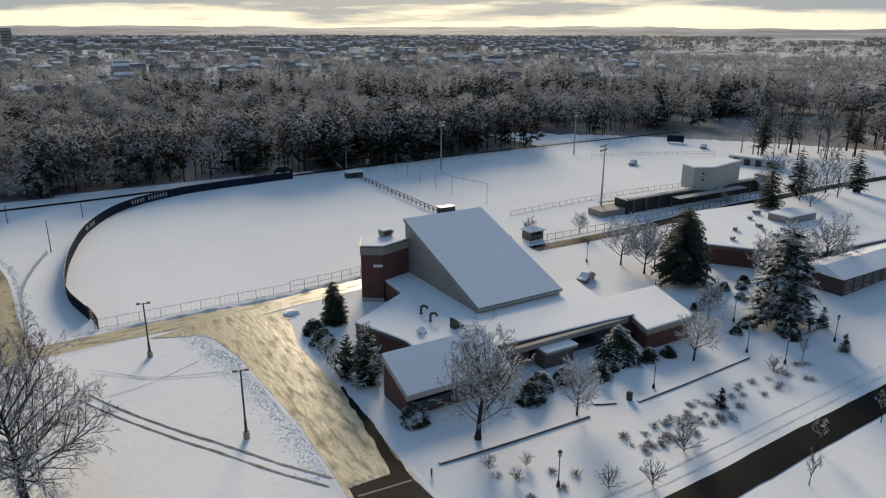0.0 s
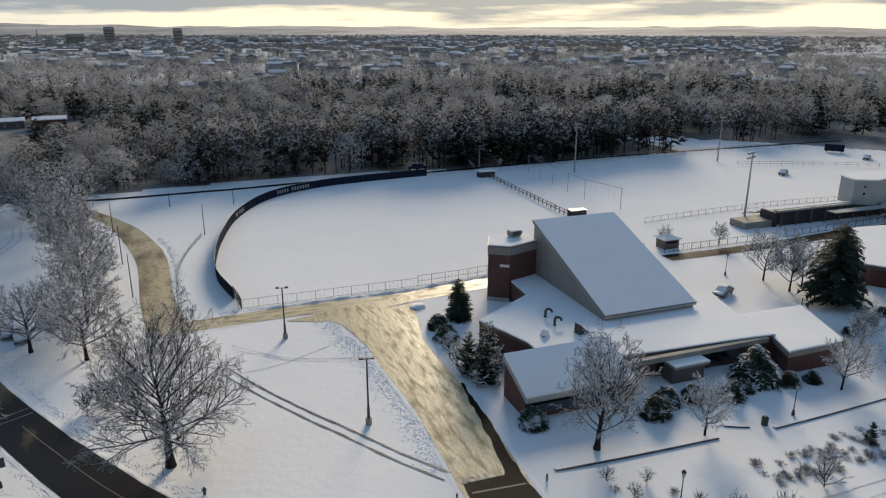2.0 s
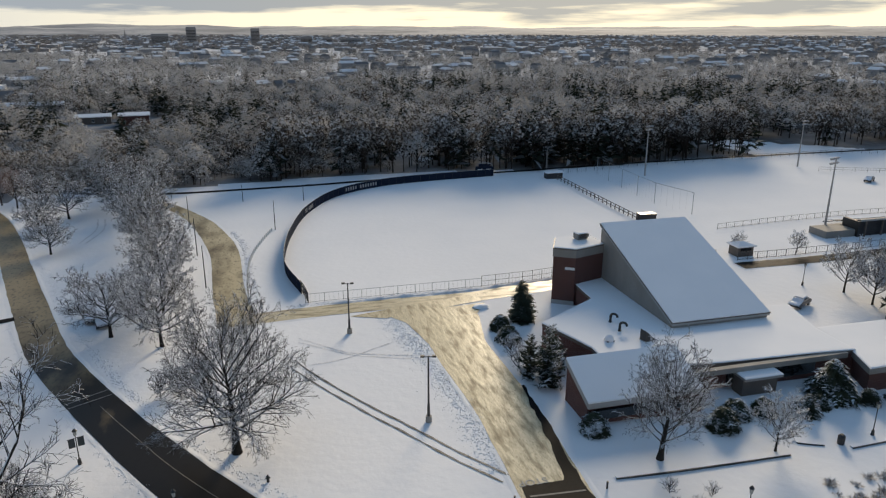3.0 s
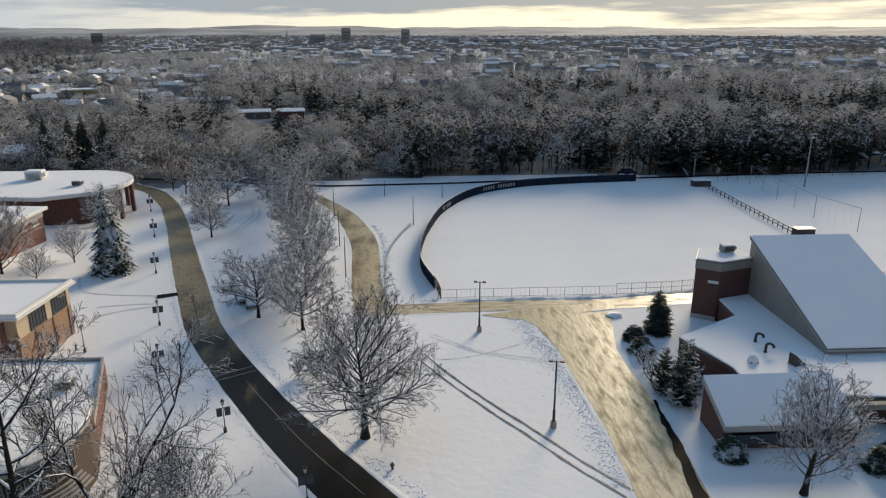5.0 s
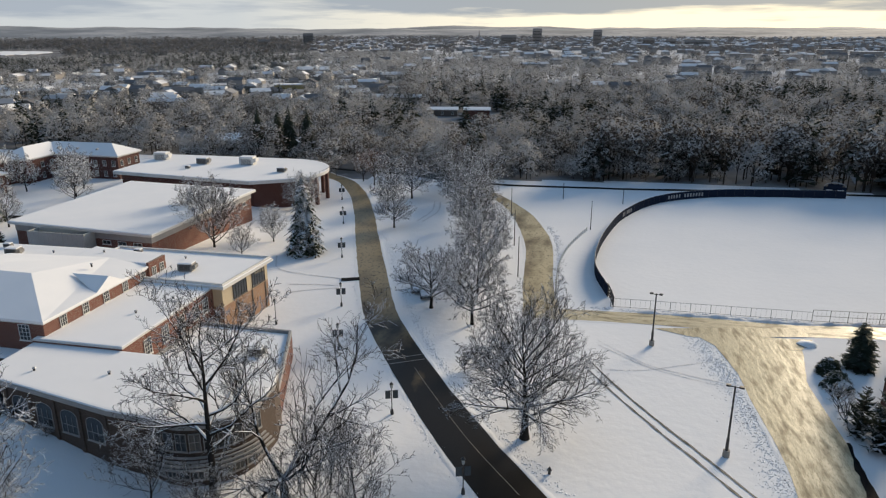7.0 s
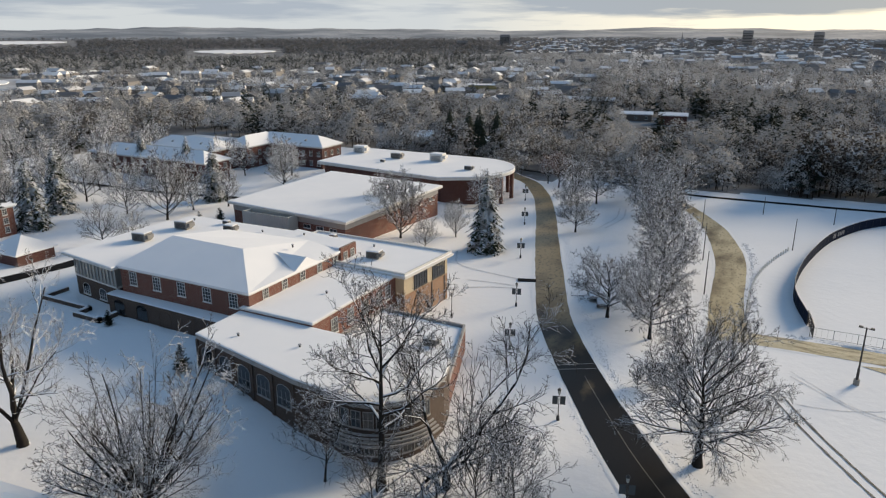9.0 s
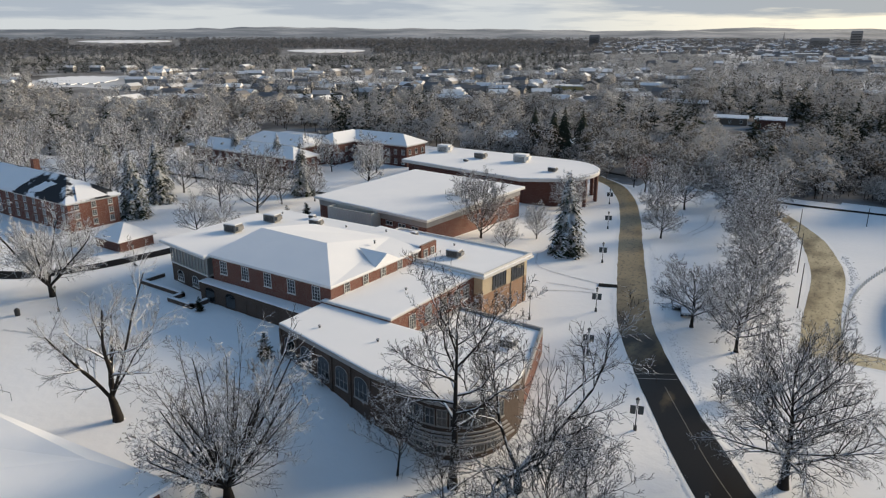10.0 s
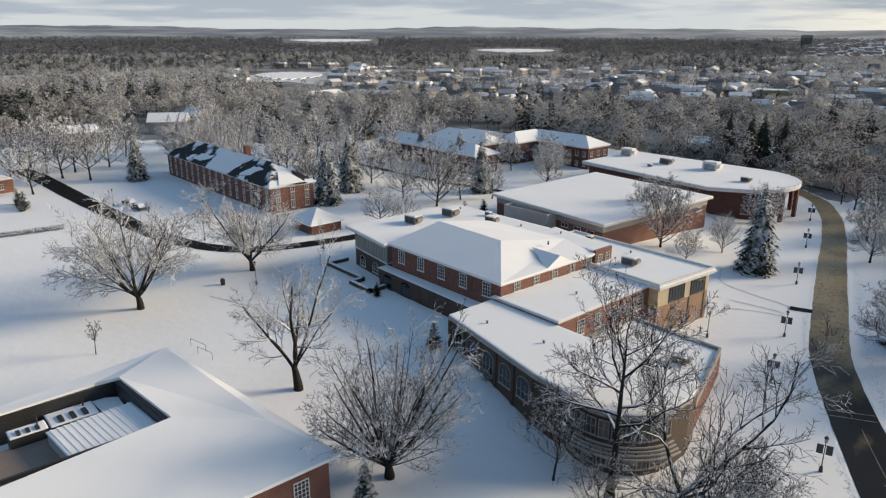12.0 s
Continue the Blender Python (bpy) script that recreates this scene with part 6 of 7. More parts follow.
CLEAR = [(-64, 344, 28, 24), (-55, 298, 17, 26), (-99, 219, 8, 12), (-124, 220, 10, 14), (-277, 101, 30, 15), (-276, 67, 30, 16), (-260, 55, 30, 10), (272, 178, 78, 34), (240, 160, 55, 14), (-207, 462, 16, 14)]


def open_spot(x, y):
    return any(abs(x - a) < u and abs(y - b) < v for a, b, u, v in CLEAR)


def scatter(r0, r1, gap, az0, az1, seed):
    r = np.random.default_rng(seed)
    n = int((r1 * r1 - r0 * r0) * radians(az1 - az0) / 2 / gap ** 2)
    rad = np.sqrt(r.uniform(r0 * r0, r1 * r1, n))
    a = np.radians(r.uniform(az0, az1, n))
    return np.stack([np.sin(a) * rad, np.cos(a) * rad], 1)


def far_west(x, y):
    """The pine forest beyond the suburb."""
    return math.hypot(x, y) > 720 and math.degrees(math.atan2(x, y)) < -22


def suburb(x, y):
    """Snowy gardens and small houses among the trees."""
    r, a = math.hypot(x, y), math.degrees(math.atan2(x, y))
    if -62 < a < -16 and 425 < r < 720:
        return True
    return 420 < r < 1150 and noise.noise((x * 0.0065, y * 0.0065, 21.0)) > 0.08


# nearest and farthest reach, bearings to the west, and where the trees before it thin out
FIELDS = [(2420, 3200, 54.3, 60.5, 1750), (3250, 3650, -60.5, -56.0, 2400), (1330, 1600, 40, 46, 1080), (600, 715, 58.2, 63.3, 500)]


def on_field(x, y):
    r, a = math.hypot(x, y), math.degrees(math.atan2(x, y))
    return any(b - 0.6 < -a < c + 0.6 and clear < r < r1 + 30 for r0, r1, b, c, clear in FIELDS)


def kinds_at(P, seed):
    """Pine stands and bare stands in drifts."""
    r = np.random.default_rng(seed)
    out = []
    for x, y in P:
        f = noise.noise((x * 0.012, y * 0.012, 2.0)) + 0.5 * noise.noise((x * 0.05, y * 0.05, 5.0))
        u = r.random()
        west = smooth(60, 260, -x)
        if u < min(0.80, max(0.01, (f - 0.13) * 3.0)) + (0.16 if x > 30 and y < 262 else 0) + (0.75 if far_west(x, y) else 0):
            out.append(3)
        elif u < 0.72 - 0.42 * west - 0.9 * noise.noise((x * 0.028, y * 0.028, 31.0)):
            out.append(0 if r.random() < 0.68 + 1.2 * noise.noise((x * 0.035, y * 0.035, 17.0)) else 1)
        else:
            out.append(2)
    return out


near_T = {k: [sliver_tree("pine" if k == 3 else "bare", 150 if k == 3 else 400, 10 * k + s) for s in range(5)] for k in range(4)}
near_T[5] = [sliver_tree("tall", 260, 70 + s, 0.9) for s in range(5)]
mid_T = {k: [sliver_tree("pine" if k == 3 else "bare", 40 if k == 3 else 90, 50 + 10 * k + s, 2.0) for s in range(5)] for k in range(4)}
far_T = {k: [sliver_tree("pine" if k == 3 else "bare", 16 if k == 3 else 24, 90 + 10 * k + s, 3.6) for s in range(5)] for k in range(4)}
for T, mk in far_T[0] + far_T[1] + far_T[2] + far_T[3]:      # clumps of trees rather than single ones
    T *= [2.0, 2.0, 1.0]



def village(x, y):
    """The gardens of the near suburb, where trees are few and low."""
    return math.hypot(x, y) > 350 and -62 < math.degrees(math.atan2(x, y)) < -15


P = [p for p in scatter(150, 430, 7.4, -90, 70, 1) if in_wood(*p) and not open_spot(*p) and (not village(*p) or rng.random() < 0.30)]
kn = kinds_at(P, 2)
hs = [(rng.uniform(12, 18) if k == 3 else rng.uniform(8.5, 13.5)) * (1.0 + 0.28 * smooth(0, 60, x)) * (0.7 if village(x, y) else 1.0) for k, (x, y) in zip(kn, P)]
E = [p for p in scatter(195, 310, 3.6, -22, 48, 8) if in_wood(*p) and 0 < p[0] < 240 and p[1] < 218 + 6 * noise.noise((p[0] * 0.05, 1.0, 2.0)) and not open_spot(*p)]     # tall stems along the wood's edge
U = [p for p in scatter(195, 300, 4.4, -40, 20, 9) if in_wood(*p) and p[1] < 216 and p[0] < 40 and not open_spot(*p)]     # low brush
P, kn = P + E + U, kn + [5 if i % 7 else 3 for i in range(len(E))] + [0 if i % 3 else 2 for i in range(len(U))]
hs = hs + [rng.uniform(13, 18.5) for _ in E] + [rng.uniform(3.5, 7.0) for _ in U]
wood("woods", "dense wintry mixed wood, bare crowns frosted and pines dark, behind the fields", P, hs, kn, near_T, WOODS)


def settled(x, y):
    """How far the land is built over or open: 0 in the woods, 1 in the town."""
    rad, az = math.hypot(x, y), math.degrees(math.atan2(x, y))
    band = noise.noise((x * 0.0045, y * 0.0045, 9.0)) + 0.5 * noise.noise((x * 0.013, y * 0.013, 3.0))
    return smooth(-0.15, 0.25, band + 0.55 * smooth(560, 1000, rad) * smooth(-26, -18, az) - 0.28 + (0.40 if suburb(x, y) and rad < 720 else 0.0)) * (0.0 if far_west(x, y) else 1.0)


P = [p for p in scatter(430, 1150, 9.2, -86, 66, 3) if not open_spot(*p) and not on_field(*p) and rng.random() > (0.52 if suburb(*p) and math.hypot(*p) < 720 else 0.56 * settled(*p))]
kn = [2 if k < 2 and rng.random() < 0.34 else k for k in kinds_at(P, 5)]
wood("woods", "wide wintry woodland of frosted bare trees and dark pines", P, [(rng.uniform(8, 13) if k != 3 else rng.uniform(10, 16)) * (0.72 if village(*p) or math.hypot(*p) > 640 else 0.9) for k, p in zip(kn, P)], kn, mid_T, WOODS)
P = [p for p in scatter(1150, 3900, 27, -86, 66, 6) if not on_field(*p) and rng.random() > 0.72 * settled(*p)]
P += [p for p in scatter(1150, 2600, 15, -86, -22, 16) if not on_field(*p)]
kn = kinds_at(P, 7)
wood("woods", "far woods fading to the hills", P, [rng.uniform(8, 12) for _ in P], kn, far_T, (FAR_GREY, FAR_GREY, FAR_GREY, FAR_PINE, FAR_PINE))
for r0, r1, b, c, _ in FIELDS:
    a = np.radians(-np.linspace(b, c, 22))
    mid = r0 * 0.4 + r1 * 0.6
    lens = [0.10 + 0.90 * math.sin(math.pi * i / 21) ** 0.6 * (0.85 + 0.15 * math.sin(i * 2.1)) for i in range(22)]
    near, away = [mid - (mid - r0) * s for s in lens], [mid + (r1 - mid) * s for s in lens]
    ring = [(math.sin(q) * r, math.cos(q) * r) for q, r in zip(a, near)] + [(math.sin(q) * r, math.cos(q) * r) for q, r in zip(a[::-1], away[::-1])]
    e = max(land(*q) for q in ring)
    solo("snowy_field", prism(ring[::-1], e - 0.5, e + 0.5), ROOF_SNOW, "distant open field or frozen lake white with snow", "field", kind="structure")

# distant town
town_v, town_f, town_m = [], [], []


def town_block(x, y, w, d, h, turn, pitched):
    c, s = math.cos(turn), math.sin(turn)
    b = len(town_v)
    for z in (-0.5, h):
        for u, v in ((-w, -d), (w, -d), (w, d), (-w, d)):
            town_v.append((x + (u * c - v * s) / 2, y + (u * s + v * c) / 2, z))
    for q in ((0, 1, 5, 4), (1, 2, 6, 5), (2, 3, 7, 6), (3, 0, 4, 7)):
        town_f.append(tuple(b + i for i in q))
        town_m.append(pitched)
    o = len(town_v)
    for z in (h, h + (0.22 * d if pitched == 0 else 0.5)):
        for u, v in ((-w, -d), (w, -d), (w, d), (-w, d)):
            k = 0.15 if z > h and pitched == 0 else 1.04
            town_v.append((x + (u * c - v * k * s) / 2, y + (u * s + v * k * c) / 2, z))
    for q in ((0, 1, 5, 4), (1, 2, 6, 5), (2, 3, 7, 6), (3, 0, 4, 7), (4, 5, 6, 7)):
        town_f.append(tuple(o + i for i in q))
        town_m.append(2)


rt = random.Random(12)
for _ in range(13000):
    rad = 600 + 2900 * rt.random() ** 0.9
    a = radians(rt.uniform(-56, 46))
    x, y = math.sin(a) * rad, math.cos(a) * rad
    if rt.random() > settled(x, y) * (0.13 + 0.24 * smooth(900, 1900, rad)) or on_field(x, y) or far_west(x, y):
        continue
    big = rad > 1100 and rt.random() < 0.16
    w = rt.uniform(20, 48) if big else rt.uniform(8, 15)
    town_block(x, y, w, w * rt.uniform(0.35, 0.7) if big else rt.uniform(8, 12), rt.uniform(6, 10) if big else rt.uniform(5.0, 9.0), rt.choice((0.2, 1.77, 0.6)), 1 if big else 0)
for _ in range(5200):
    rad = 385 + 440 * rt.random()
    a = radians(rt.uniform(-66, 52))
    x, y = math.sin(a) * rad, math.cos(a) * rad
    if not (suburb(x, y) or village(x, y)) or open_spot(x, y) or on_field(x, y) or rt.random() < (0.87 if a < -0.26 and rad < 730 else 0.92):
        continue
    w = rt.uniform(8, 14) if rt.random() < 0.93 else rt.uniform(20, 34)
    town_block(x, y, w, rt.uniform(7, 10), rt.uniform(4.5, 7.0), rt.choice((0.2, 1.77, 0.6)), 0)
tme = bpy.data.meshes.new("town")
tme.from_pydata(town_v, [], town_f)
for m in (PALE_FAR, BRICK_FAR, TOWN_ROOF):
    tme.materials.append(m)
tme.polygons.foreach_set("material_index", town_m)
tagged(new("town", tme), "distant snow-roofed town of small houses and long low blocks", "town", kind="stuff")


def far_tower(px_az, rad, w, d, h, material, label, floors=9):
    a = radians(px_az)
    t = thing("tower_block", label, "high-rise", "city towers", at=(math.sin(a) * rad, math.cos(a) * rad, 0), turn=-px_az)
    part("wall", B((-w / 2, w / 2, -d / 2, d / 2, -1, h)), material, t)
    part("roof", B((-w / 2 + 1, w / 2 - 1, -d / 2 + 1, d / 2 - 1, h, h + 2.2)), PALE_FAR, t)
    for k in range(floors):
        z = 6 + (h - 9) * k / floors
        part("window_band", B((-w / 2 + 1.5, w / 2 - 1.5, -d / 2 - 0.3, -d / 2 - 0.004, z, z + (h - 9) / floors * 0.45)), GLASS, t)


RT = 1900
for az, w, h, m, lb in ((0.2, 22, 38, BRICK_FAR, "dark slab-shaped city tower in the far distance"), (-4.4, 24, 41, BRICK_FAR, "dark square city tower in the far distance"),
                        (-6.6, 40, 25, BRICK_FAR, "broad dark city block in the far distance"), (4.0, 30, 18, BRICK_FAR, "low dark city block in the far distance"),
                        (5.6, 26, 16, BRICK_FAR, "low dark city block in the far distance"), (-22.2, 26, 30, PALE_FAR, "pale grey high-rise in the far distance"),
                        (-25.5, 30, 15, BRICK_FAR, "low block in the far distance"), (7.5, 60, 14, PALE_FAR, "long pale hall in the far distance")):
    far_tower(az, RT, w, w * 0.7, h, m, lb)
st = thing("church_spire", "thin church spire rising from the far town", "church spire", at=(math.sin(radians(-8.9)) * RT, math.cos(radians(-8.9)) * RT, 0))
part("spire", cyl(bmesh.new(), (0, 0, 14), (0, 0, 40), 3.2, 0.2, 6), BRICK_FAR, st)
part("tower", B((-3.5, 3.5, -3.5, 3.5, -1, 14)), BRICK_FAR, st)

# hills
for R, base, amp, sd, lb in ((4300, 40, 18, 1.0, "low wooded hills at the horizon"), (4750, 46, 26, 8.0, "faint farther hills at the horizon")):
    bm, prev = bmesh.new(), None
    for i in range(241):
        az = -80 + 180 * i / 240
        a = radians(az)
        west = smooth(8, 60, -az)
        h = base + amp * (noise.noise((az * 0.06, sd, 0)) + 0.5 * noise.noise((az * 0.21, sd, 3)) + 0.25 * noise.noise((az * 0.7, sd, 5))) + 4 * west + (10 if R > 4500 else 0) * math.exp(-((az + 46) / 9) ** 2)
        row = [bm.verts.new((math.sin(a) * q, math.cos(a) * q, z)) for q, z in ((R - 900, -2), (R - 500, h * 0.45), (R - 200, h * 0.8), (R, h), (R + 60, -2))]
        if prev:
            for k in range(4):
                bm.faces.new((prev[k], row[k], row[k + 1], prev[k + 1])[::-1])
        prev = row
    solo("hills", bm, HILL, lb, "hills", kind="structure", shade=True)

# houses at the wood's edge


def cottage(x, y, w, d, h, turn, wall, label, rise=2.6):
    c = thing("house", label, "house", at=(x, y, land(x, y)), turn=turn)
    part("wall", B((-w / 2, w / 2, -d / 2, d / 2, -0.5, h)), wall, c)
    bm = bmesh.new()
    e, t = 0.5, 0.3
    v = [bm.verts.new(p) for p in ((-w / 2 - e, -d / 2 - e, h - 0.2), (w / 2 + e, -d / 2 - e, h - 0.2), (w / 2 + e, d / 2 + e, h - 0.2), (-w / 2 - e, d / 2 + e, h - 0.2), (-w / 2 - e, 0, h + rise), (w / 2 + e, 0, h + rise))]
    for f in ((0, 1, 5, 4), (2, 3, 4, 5), (0, 4, 3), (1, 2, 5), (3, 2, 1, 0)):
        bm.faces.new([v[i] for i in f])
    part("roof", bm, ROOF_SNOW, c)
    for k in range(max(2, int(w / 4))):
        for z in ((1.0, 3.7) if h > 5 else (1.0,)):
            window(c, -w / 2 + w * (k + 0.5) / max(2, int(w / 4)), -d / 2 - 0.003, z, 1.1, 1.4, 0, 2, 2)
    for z in ((1.0, 3.7) if h > 5 else (1.0,)):
        for yy in (-d / 4, d / 4):
            window(c, w / 2 + 0.003, yy, z, 1.1, 1.4, 90, 2, 2)


cottage(-126.5, 227, 11, 8, 2.8, 25, TRIM, "white house with a snowy roof at the wood's edge", 1.8)
cottage(-100.4, 223, 9, 8, 1.9, 40, FASCIA, "small dark house with a steep snowy roof at the wood's edge", 2.4)
cottage(-73.5, 353, 15, 9, 3.4, 10, FASCIA, "long low house with a snowy roof in a clearing", 1.0)
cottage(-54.8, 346, 12.5, 9, 4.4, 8, BRICK_DARK, "dark low building with a snowy roof in a clearing", 1.0)
cottage(-283, 103.5, 14, 9, 5.0, 58, TRIM_G, "grey gabled house with a snowy roof", 3.0)
cottage(-293, 119, 8, 8, 5.0, 20, TRIM_G, "small grey gabled house with a snowy roof", 3.4)
cottage(-284, 70.5, 11, 8, 3.4, 70, TRIM_G, "grey cottage with a snowy roof beside parked cars", 2.4)
cottage(-206, 26.5, 9, 12, 3.6, 12, BRICK, "brick building with a snowy roof", 2.0)
cottage(262, 118, 20, 12, 4, -35, TRIM_G, "low grey house with a snowy roof beyond the stadium", 2.0)
yb = thing("warehouse", "distant yellow flat-roofed warehouse", "warehouse", at=(-207, 468, 0), turn=22)
part("wall", B((-10, 10, -5, 5, -0.5, 5)), YELLOW_P, yb)
part("roof", B((-10.3, 10.3, -5.3, 5.3, 5, 5.6)), ROOF_SNOW, yb)

# ---- ballfields ----
# outfield wall: rounded run of padded navy windscreen
of = [(4.6, 110.5, 0), (2.6, 121, 0), (3.0, 133, 0), (5.2, 147, 0), (9.6, 163.5, 0), (18.5, 179.5, 0), (31.5, 188.4, 0), (46, 192, 0), (66, 194, 0)]
ol = spline(of, 2.4)
ofw = thing("outfield_fence", "curved navy windscreen fence round the snowy ballfield", "fence")
for i, (p, q) in enumerate(zip(ol, ol[1:])):
    bm = bmesh.new()
    d = (q - p).normalized()
    nrm = Vector((-d.y, d.x, 0)) * 0.04
    z0, z1 = land(p.x, p.y), land(q.x, q.y)
    ps = [Vector((*(p + s * nrm).to_2d(), z0 + h)) for h in (0, 2.0) for s in (1, -1)] + [Vector((*(q + s * nrm).to_2d(), z1 + h)) for h in (0, 2.0) for s in (1, -1)]
    v = [bm.verts.new(k) for k in ps]
    for f in ((0, 4, 6, 2), (1, 3, 7, 5), (2, 6, 7, 3), (0, 1, 5, 4), (0, 2, 3, 1), (4, 5, 7, 6)):
        bm.faces.new([v[k] for k in f])
    part("panel", bm, NAVY, ofw)
    part("post", cyl(bmesh.new(), (p.x, p.y, z0 - 0.1), (p.x, p.y, z0 + 2.1), 0.06, n=6), DARK, ofw)
bm = bmesh.new()
for p, q in zip(ol, ol[1:]):
    cyl(bm, (p.x, p.y, land(p.x, p.y) + 2.06), (q.x, q.y, land(q.x, q.y) + 2.04), 0.035, n=5)
part("top_rail", bm, TRIM_G, ofw, "pale top rail dusted with snow")
# unreadable lettering as bars
for centre, n in ((0.60, 13), (0.42, 7)):
    k0 = int(len(ol) * centre)
    for j in range(n):
        if j == n // 2 - 1:
            continue
        p, q = ol[k0 + j // 3], ol[k0 + j // 3 + 1]
        d = (q - p).normalized()
        c = p + (q - p) * ((j % 3) / 3 + 0.15)
        nrm = Vector((d.y, -d.x, 0))
        bm = bmesh.new()
        v = [bm.verts.new((*(c + nrm * o + d * u).to_2d(), land(c.x, c.y) + z)) for z in (0.6, 1.5) for o in (0.06, 0.075) for u in (0.0, 0.5)]
        for f in ((0, 1, 3, 2), (4, 6, 7, 5), (0, 2, 6, 4), (1, 5, 7, 3), (2, 3, 7, 6), (0, 4, 5, 1)):
            bm.faces.new([v[i] for i in f])
        part("letter_bar", bm, TRIM_G, ofw, "pale letter-sized bar")
sb = thing("scoreboard", "dark scoreboard with an arched top at the outfield fence", "scoreboard", at=(63.3, 194.6, 0), turn=-8)
part("board", B((-2.6, 2.6, -0.3, 0.3, 0.4, 2.9)), NAVY, sb)
bm = bmesh.new()
P = [(-2.5 * math.cos(a), 0, 2.9 + 1.1 * math.sin(a)) for a in np.linspace(0, math.pi, 11)]
for a, b in zip(P, P[1:]):
    cyl(bm, a, b, 0.12, n=6)
part("arch", bm, STEEL, sb, "pale metal arch")
part("sign", B((-1.7, 1.7, -0.1, 0.1, 2.95, 3.6)), NAVY, sb)
for b in ((-2.0, -0.6, 1.7, 2.2), (0.6, 2.0, 1.7, 2.2), (-1.9, 1.9, 0.8, 1.2)):
    part("panel", B((b[0], b[1], -0.36, -0.304, b[2], b[3])), WHITE_P, sb, "pale score panel")
for s in (-2.2, 2.2):
    part("post", cyl(bmesh.new(), (s, 0.2, -0.3), (s, 0.2, 2.9), 0.12), DARK, sb)


def rail_fence(name, label, pts, h, gap, post_mat, post_r=0.05, rails=(1.0,), mesh_wires=True, rail_mat=None, wires=3):
    """Chain-link or rail fence with single posts."""
    line = spline(pts, gap)
    f = thing(name, label, "fence")
    top = bmesh.new()
    for i, p in enumerate(line):
        z = land(p.x, p.y)
        part("post", cyl(bmesh.new(), (p.x, p.y, z - 0.2), (p.x, p.y, z + h), post_r, n=6), post_mat, f)
        if i:
            a = line[i - 1]
            za = land(a.x, a.y)
            for r in rails:
                cyl(top, (a.x, a.y, za + h * r), (p.x, p.y, z + h * r), post_r * 0.7, n=4)
            if mesh_wires:
                for k in range(1, wires + 1):
                    t = k / (wires + 1)
                    m = a.lerp(p, t)
                    zm = za + (z - za) * t
                    cyl(top, (m.x, m.y, zm), (m.x, m.y, zm + h), 0.010, n=3, cap=False)
    part("fence_mesh", top, rail_mat or post_mat, f)


rail_fence("chain_link_fence", "low chain-link fence along the ballfield", [(5.0, 106.2, 0), (20, 106.2, 0), (34.5, 106.3, 0)], 1.5, 2.6, STEEL, 0.045, (1.0, 0.08))
rail_fence("chain_link_fence", "taller chain-link gate section of the ballfield fence", [(34.5, 106.3, 0), (42, 106.6, 0), (50, 107.5, 0), (62, 108.5, 0), (82, 109.2, 0)], 1.9, 1.9, TRIM_G, 0.05, (1.0, 0.5, 0.06))
rail_fence("chain_link_fence", "ballfield side fence with dark posts", [(82.2, 184, 0), (82, 160, 0), (81.8, 138, 0)], 1.3, 2.2, FASCIA, 0.13, (1.0, 0.5))
rail_fence("chain_link_fence", "fence along the stadium turf", [(95.3, 127.4, 0), (127, 129.8, 0), (158, 128.6, 0)], 1.2, 2.2, TRIM_G, 0.06, (1.0, 0.1))
rail_fence("chain_link_fence", "dark fence beside the lane", [(85.7, 107.6, 0), (106, 107.6, 0), (135, 108.8, 0), (161, 110, 0), (194, 110.6, 0), (215, 109, 0)], 1.4, 2.2, DARK, 0.06, (1.0, 0.1))
rail_fence("chain_link_fence", "fence on the far side of the turf", [(86, 192, 0), (127, 198.5, 0), (190, 200.5, 0), (212, 197, 0)], 1.4, 3.4, DARK, 0.06, (1.0,))
rail_fence("safety_net", "tall netting on posts between the fields", [(97.1, 189, 0), (95, 170, 0), (94.4, 152, 0), (97.2, 140, 0)], 5.2, 8.2, STEEL, 0.08, (1.0,), True, wires=5)
rail_fence("foul_corner_fence", "dark leaning fence end at the field's corner", [(4.6, 112.2, 0), (5.1, 109.2, 0), (5.4, 106.2, 0)], 1.8, 1.0, DARK, 0.08, (1.0, 0.6, 0.3, 0.1))
rail_fence("field_fence", "low fence at the stadium's far end", [(165, 176, 0), (190, 166, 0), (205, 158, 0)], 1.3, 3.0, TRIM_G, 0.06, (1.0, 0.5))
# marker posts along the slope
mp = spline([(0.8, 149.8, 0), (-1.4, 141.8, 0), (-3.1, 133.8, 0), (-3.9, 126.0, 0), (-4.0, 117.1, 0), (-3.7, 107.5, 0)], 1.3)
for p in mp:
    solo("marker_post", cyl(bmesh.new(), (p.x, p.y, land(p.x, p.y) - 0.1), (p.x, p.y, land(p.x, p.y) + 0.8), 0.16, 0.13), TRIM, "short white marker post in snow", "marker post", "marker posts")
dg = thing("dugout", "small dark dugout with a snow-covered roof", "dugout", at=(82, 186.8, 0))
part("wall", B((-2.4, 2.4, -1.2, 1.2, -0.2, 1.7)), DARK, dg)
part("roof", snow_slab([(-2.5, -1.3), (2.5, -1.3), (2.5, 1.3), (-2.5, 1.3)], 1.7, 0.3, 0.1), ROOF_SNOW, dg)
dg2 = thing("dugout", "dark bench shelter at the field fence", "dugout", at=(83.6, 138.0, 0))
part("wall", B((-1.6, 2.4, -1.0, 1.0, -0.2, 1.5)), DARK, dg2)
part("roof", B((-1.7, 2.5, -1.1, 1.1, 1.5, 1.62)), DARK, dg2)
ki = thing("ticket_booth", "small dark ticket booth under a snow-covered hipped roof", "booth", at=(88.6, 110.6, 0))
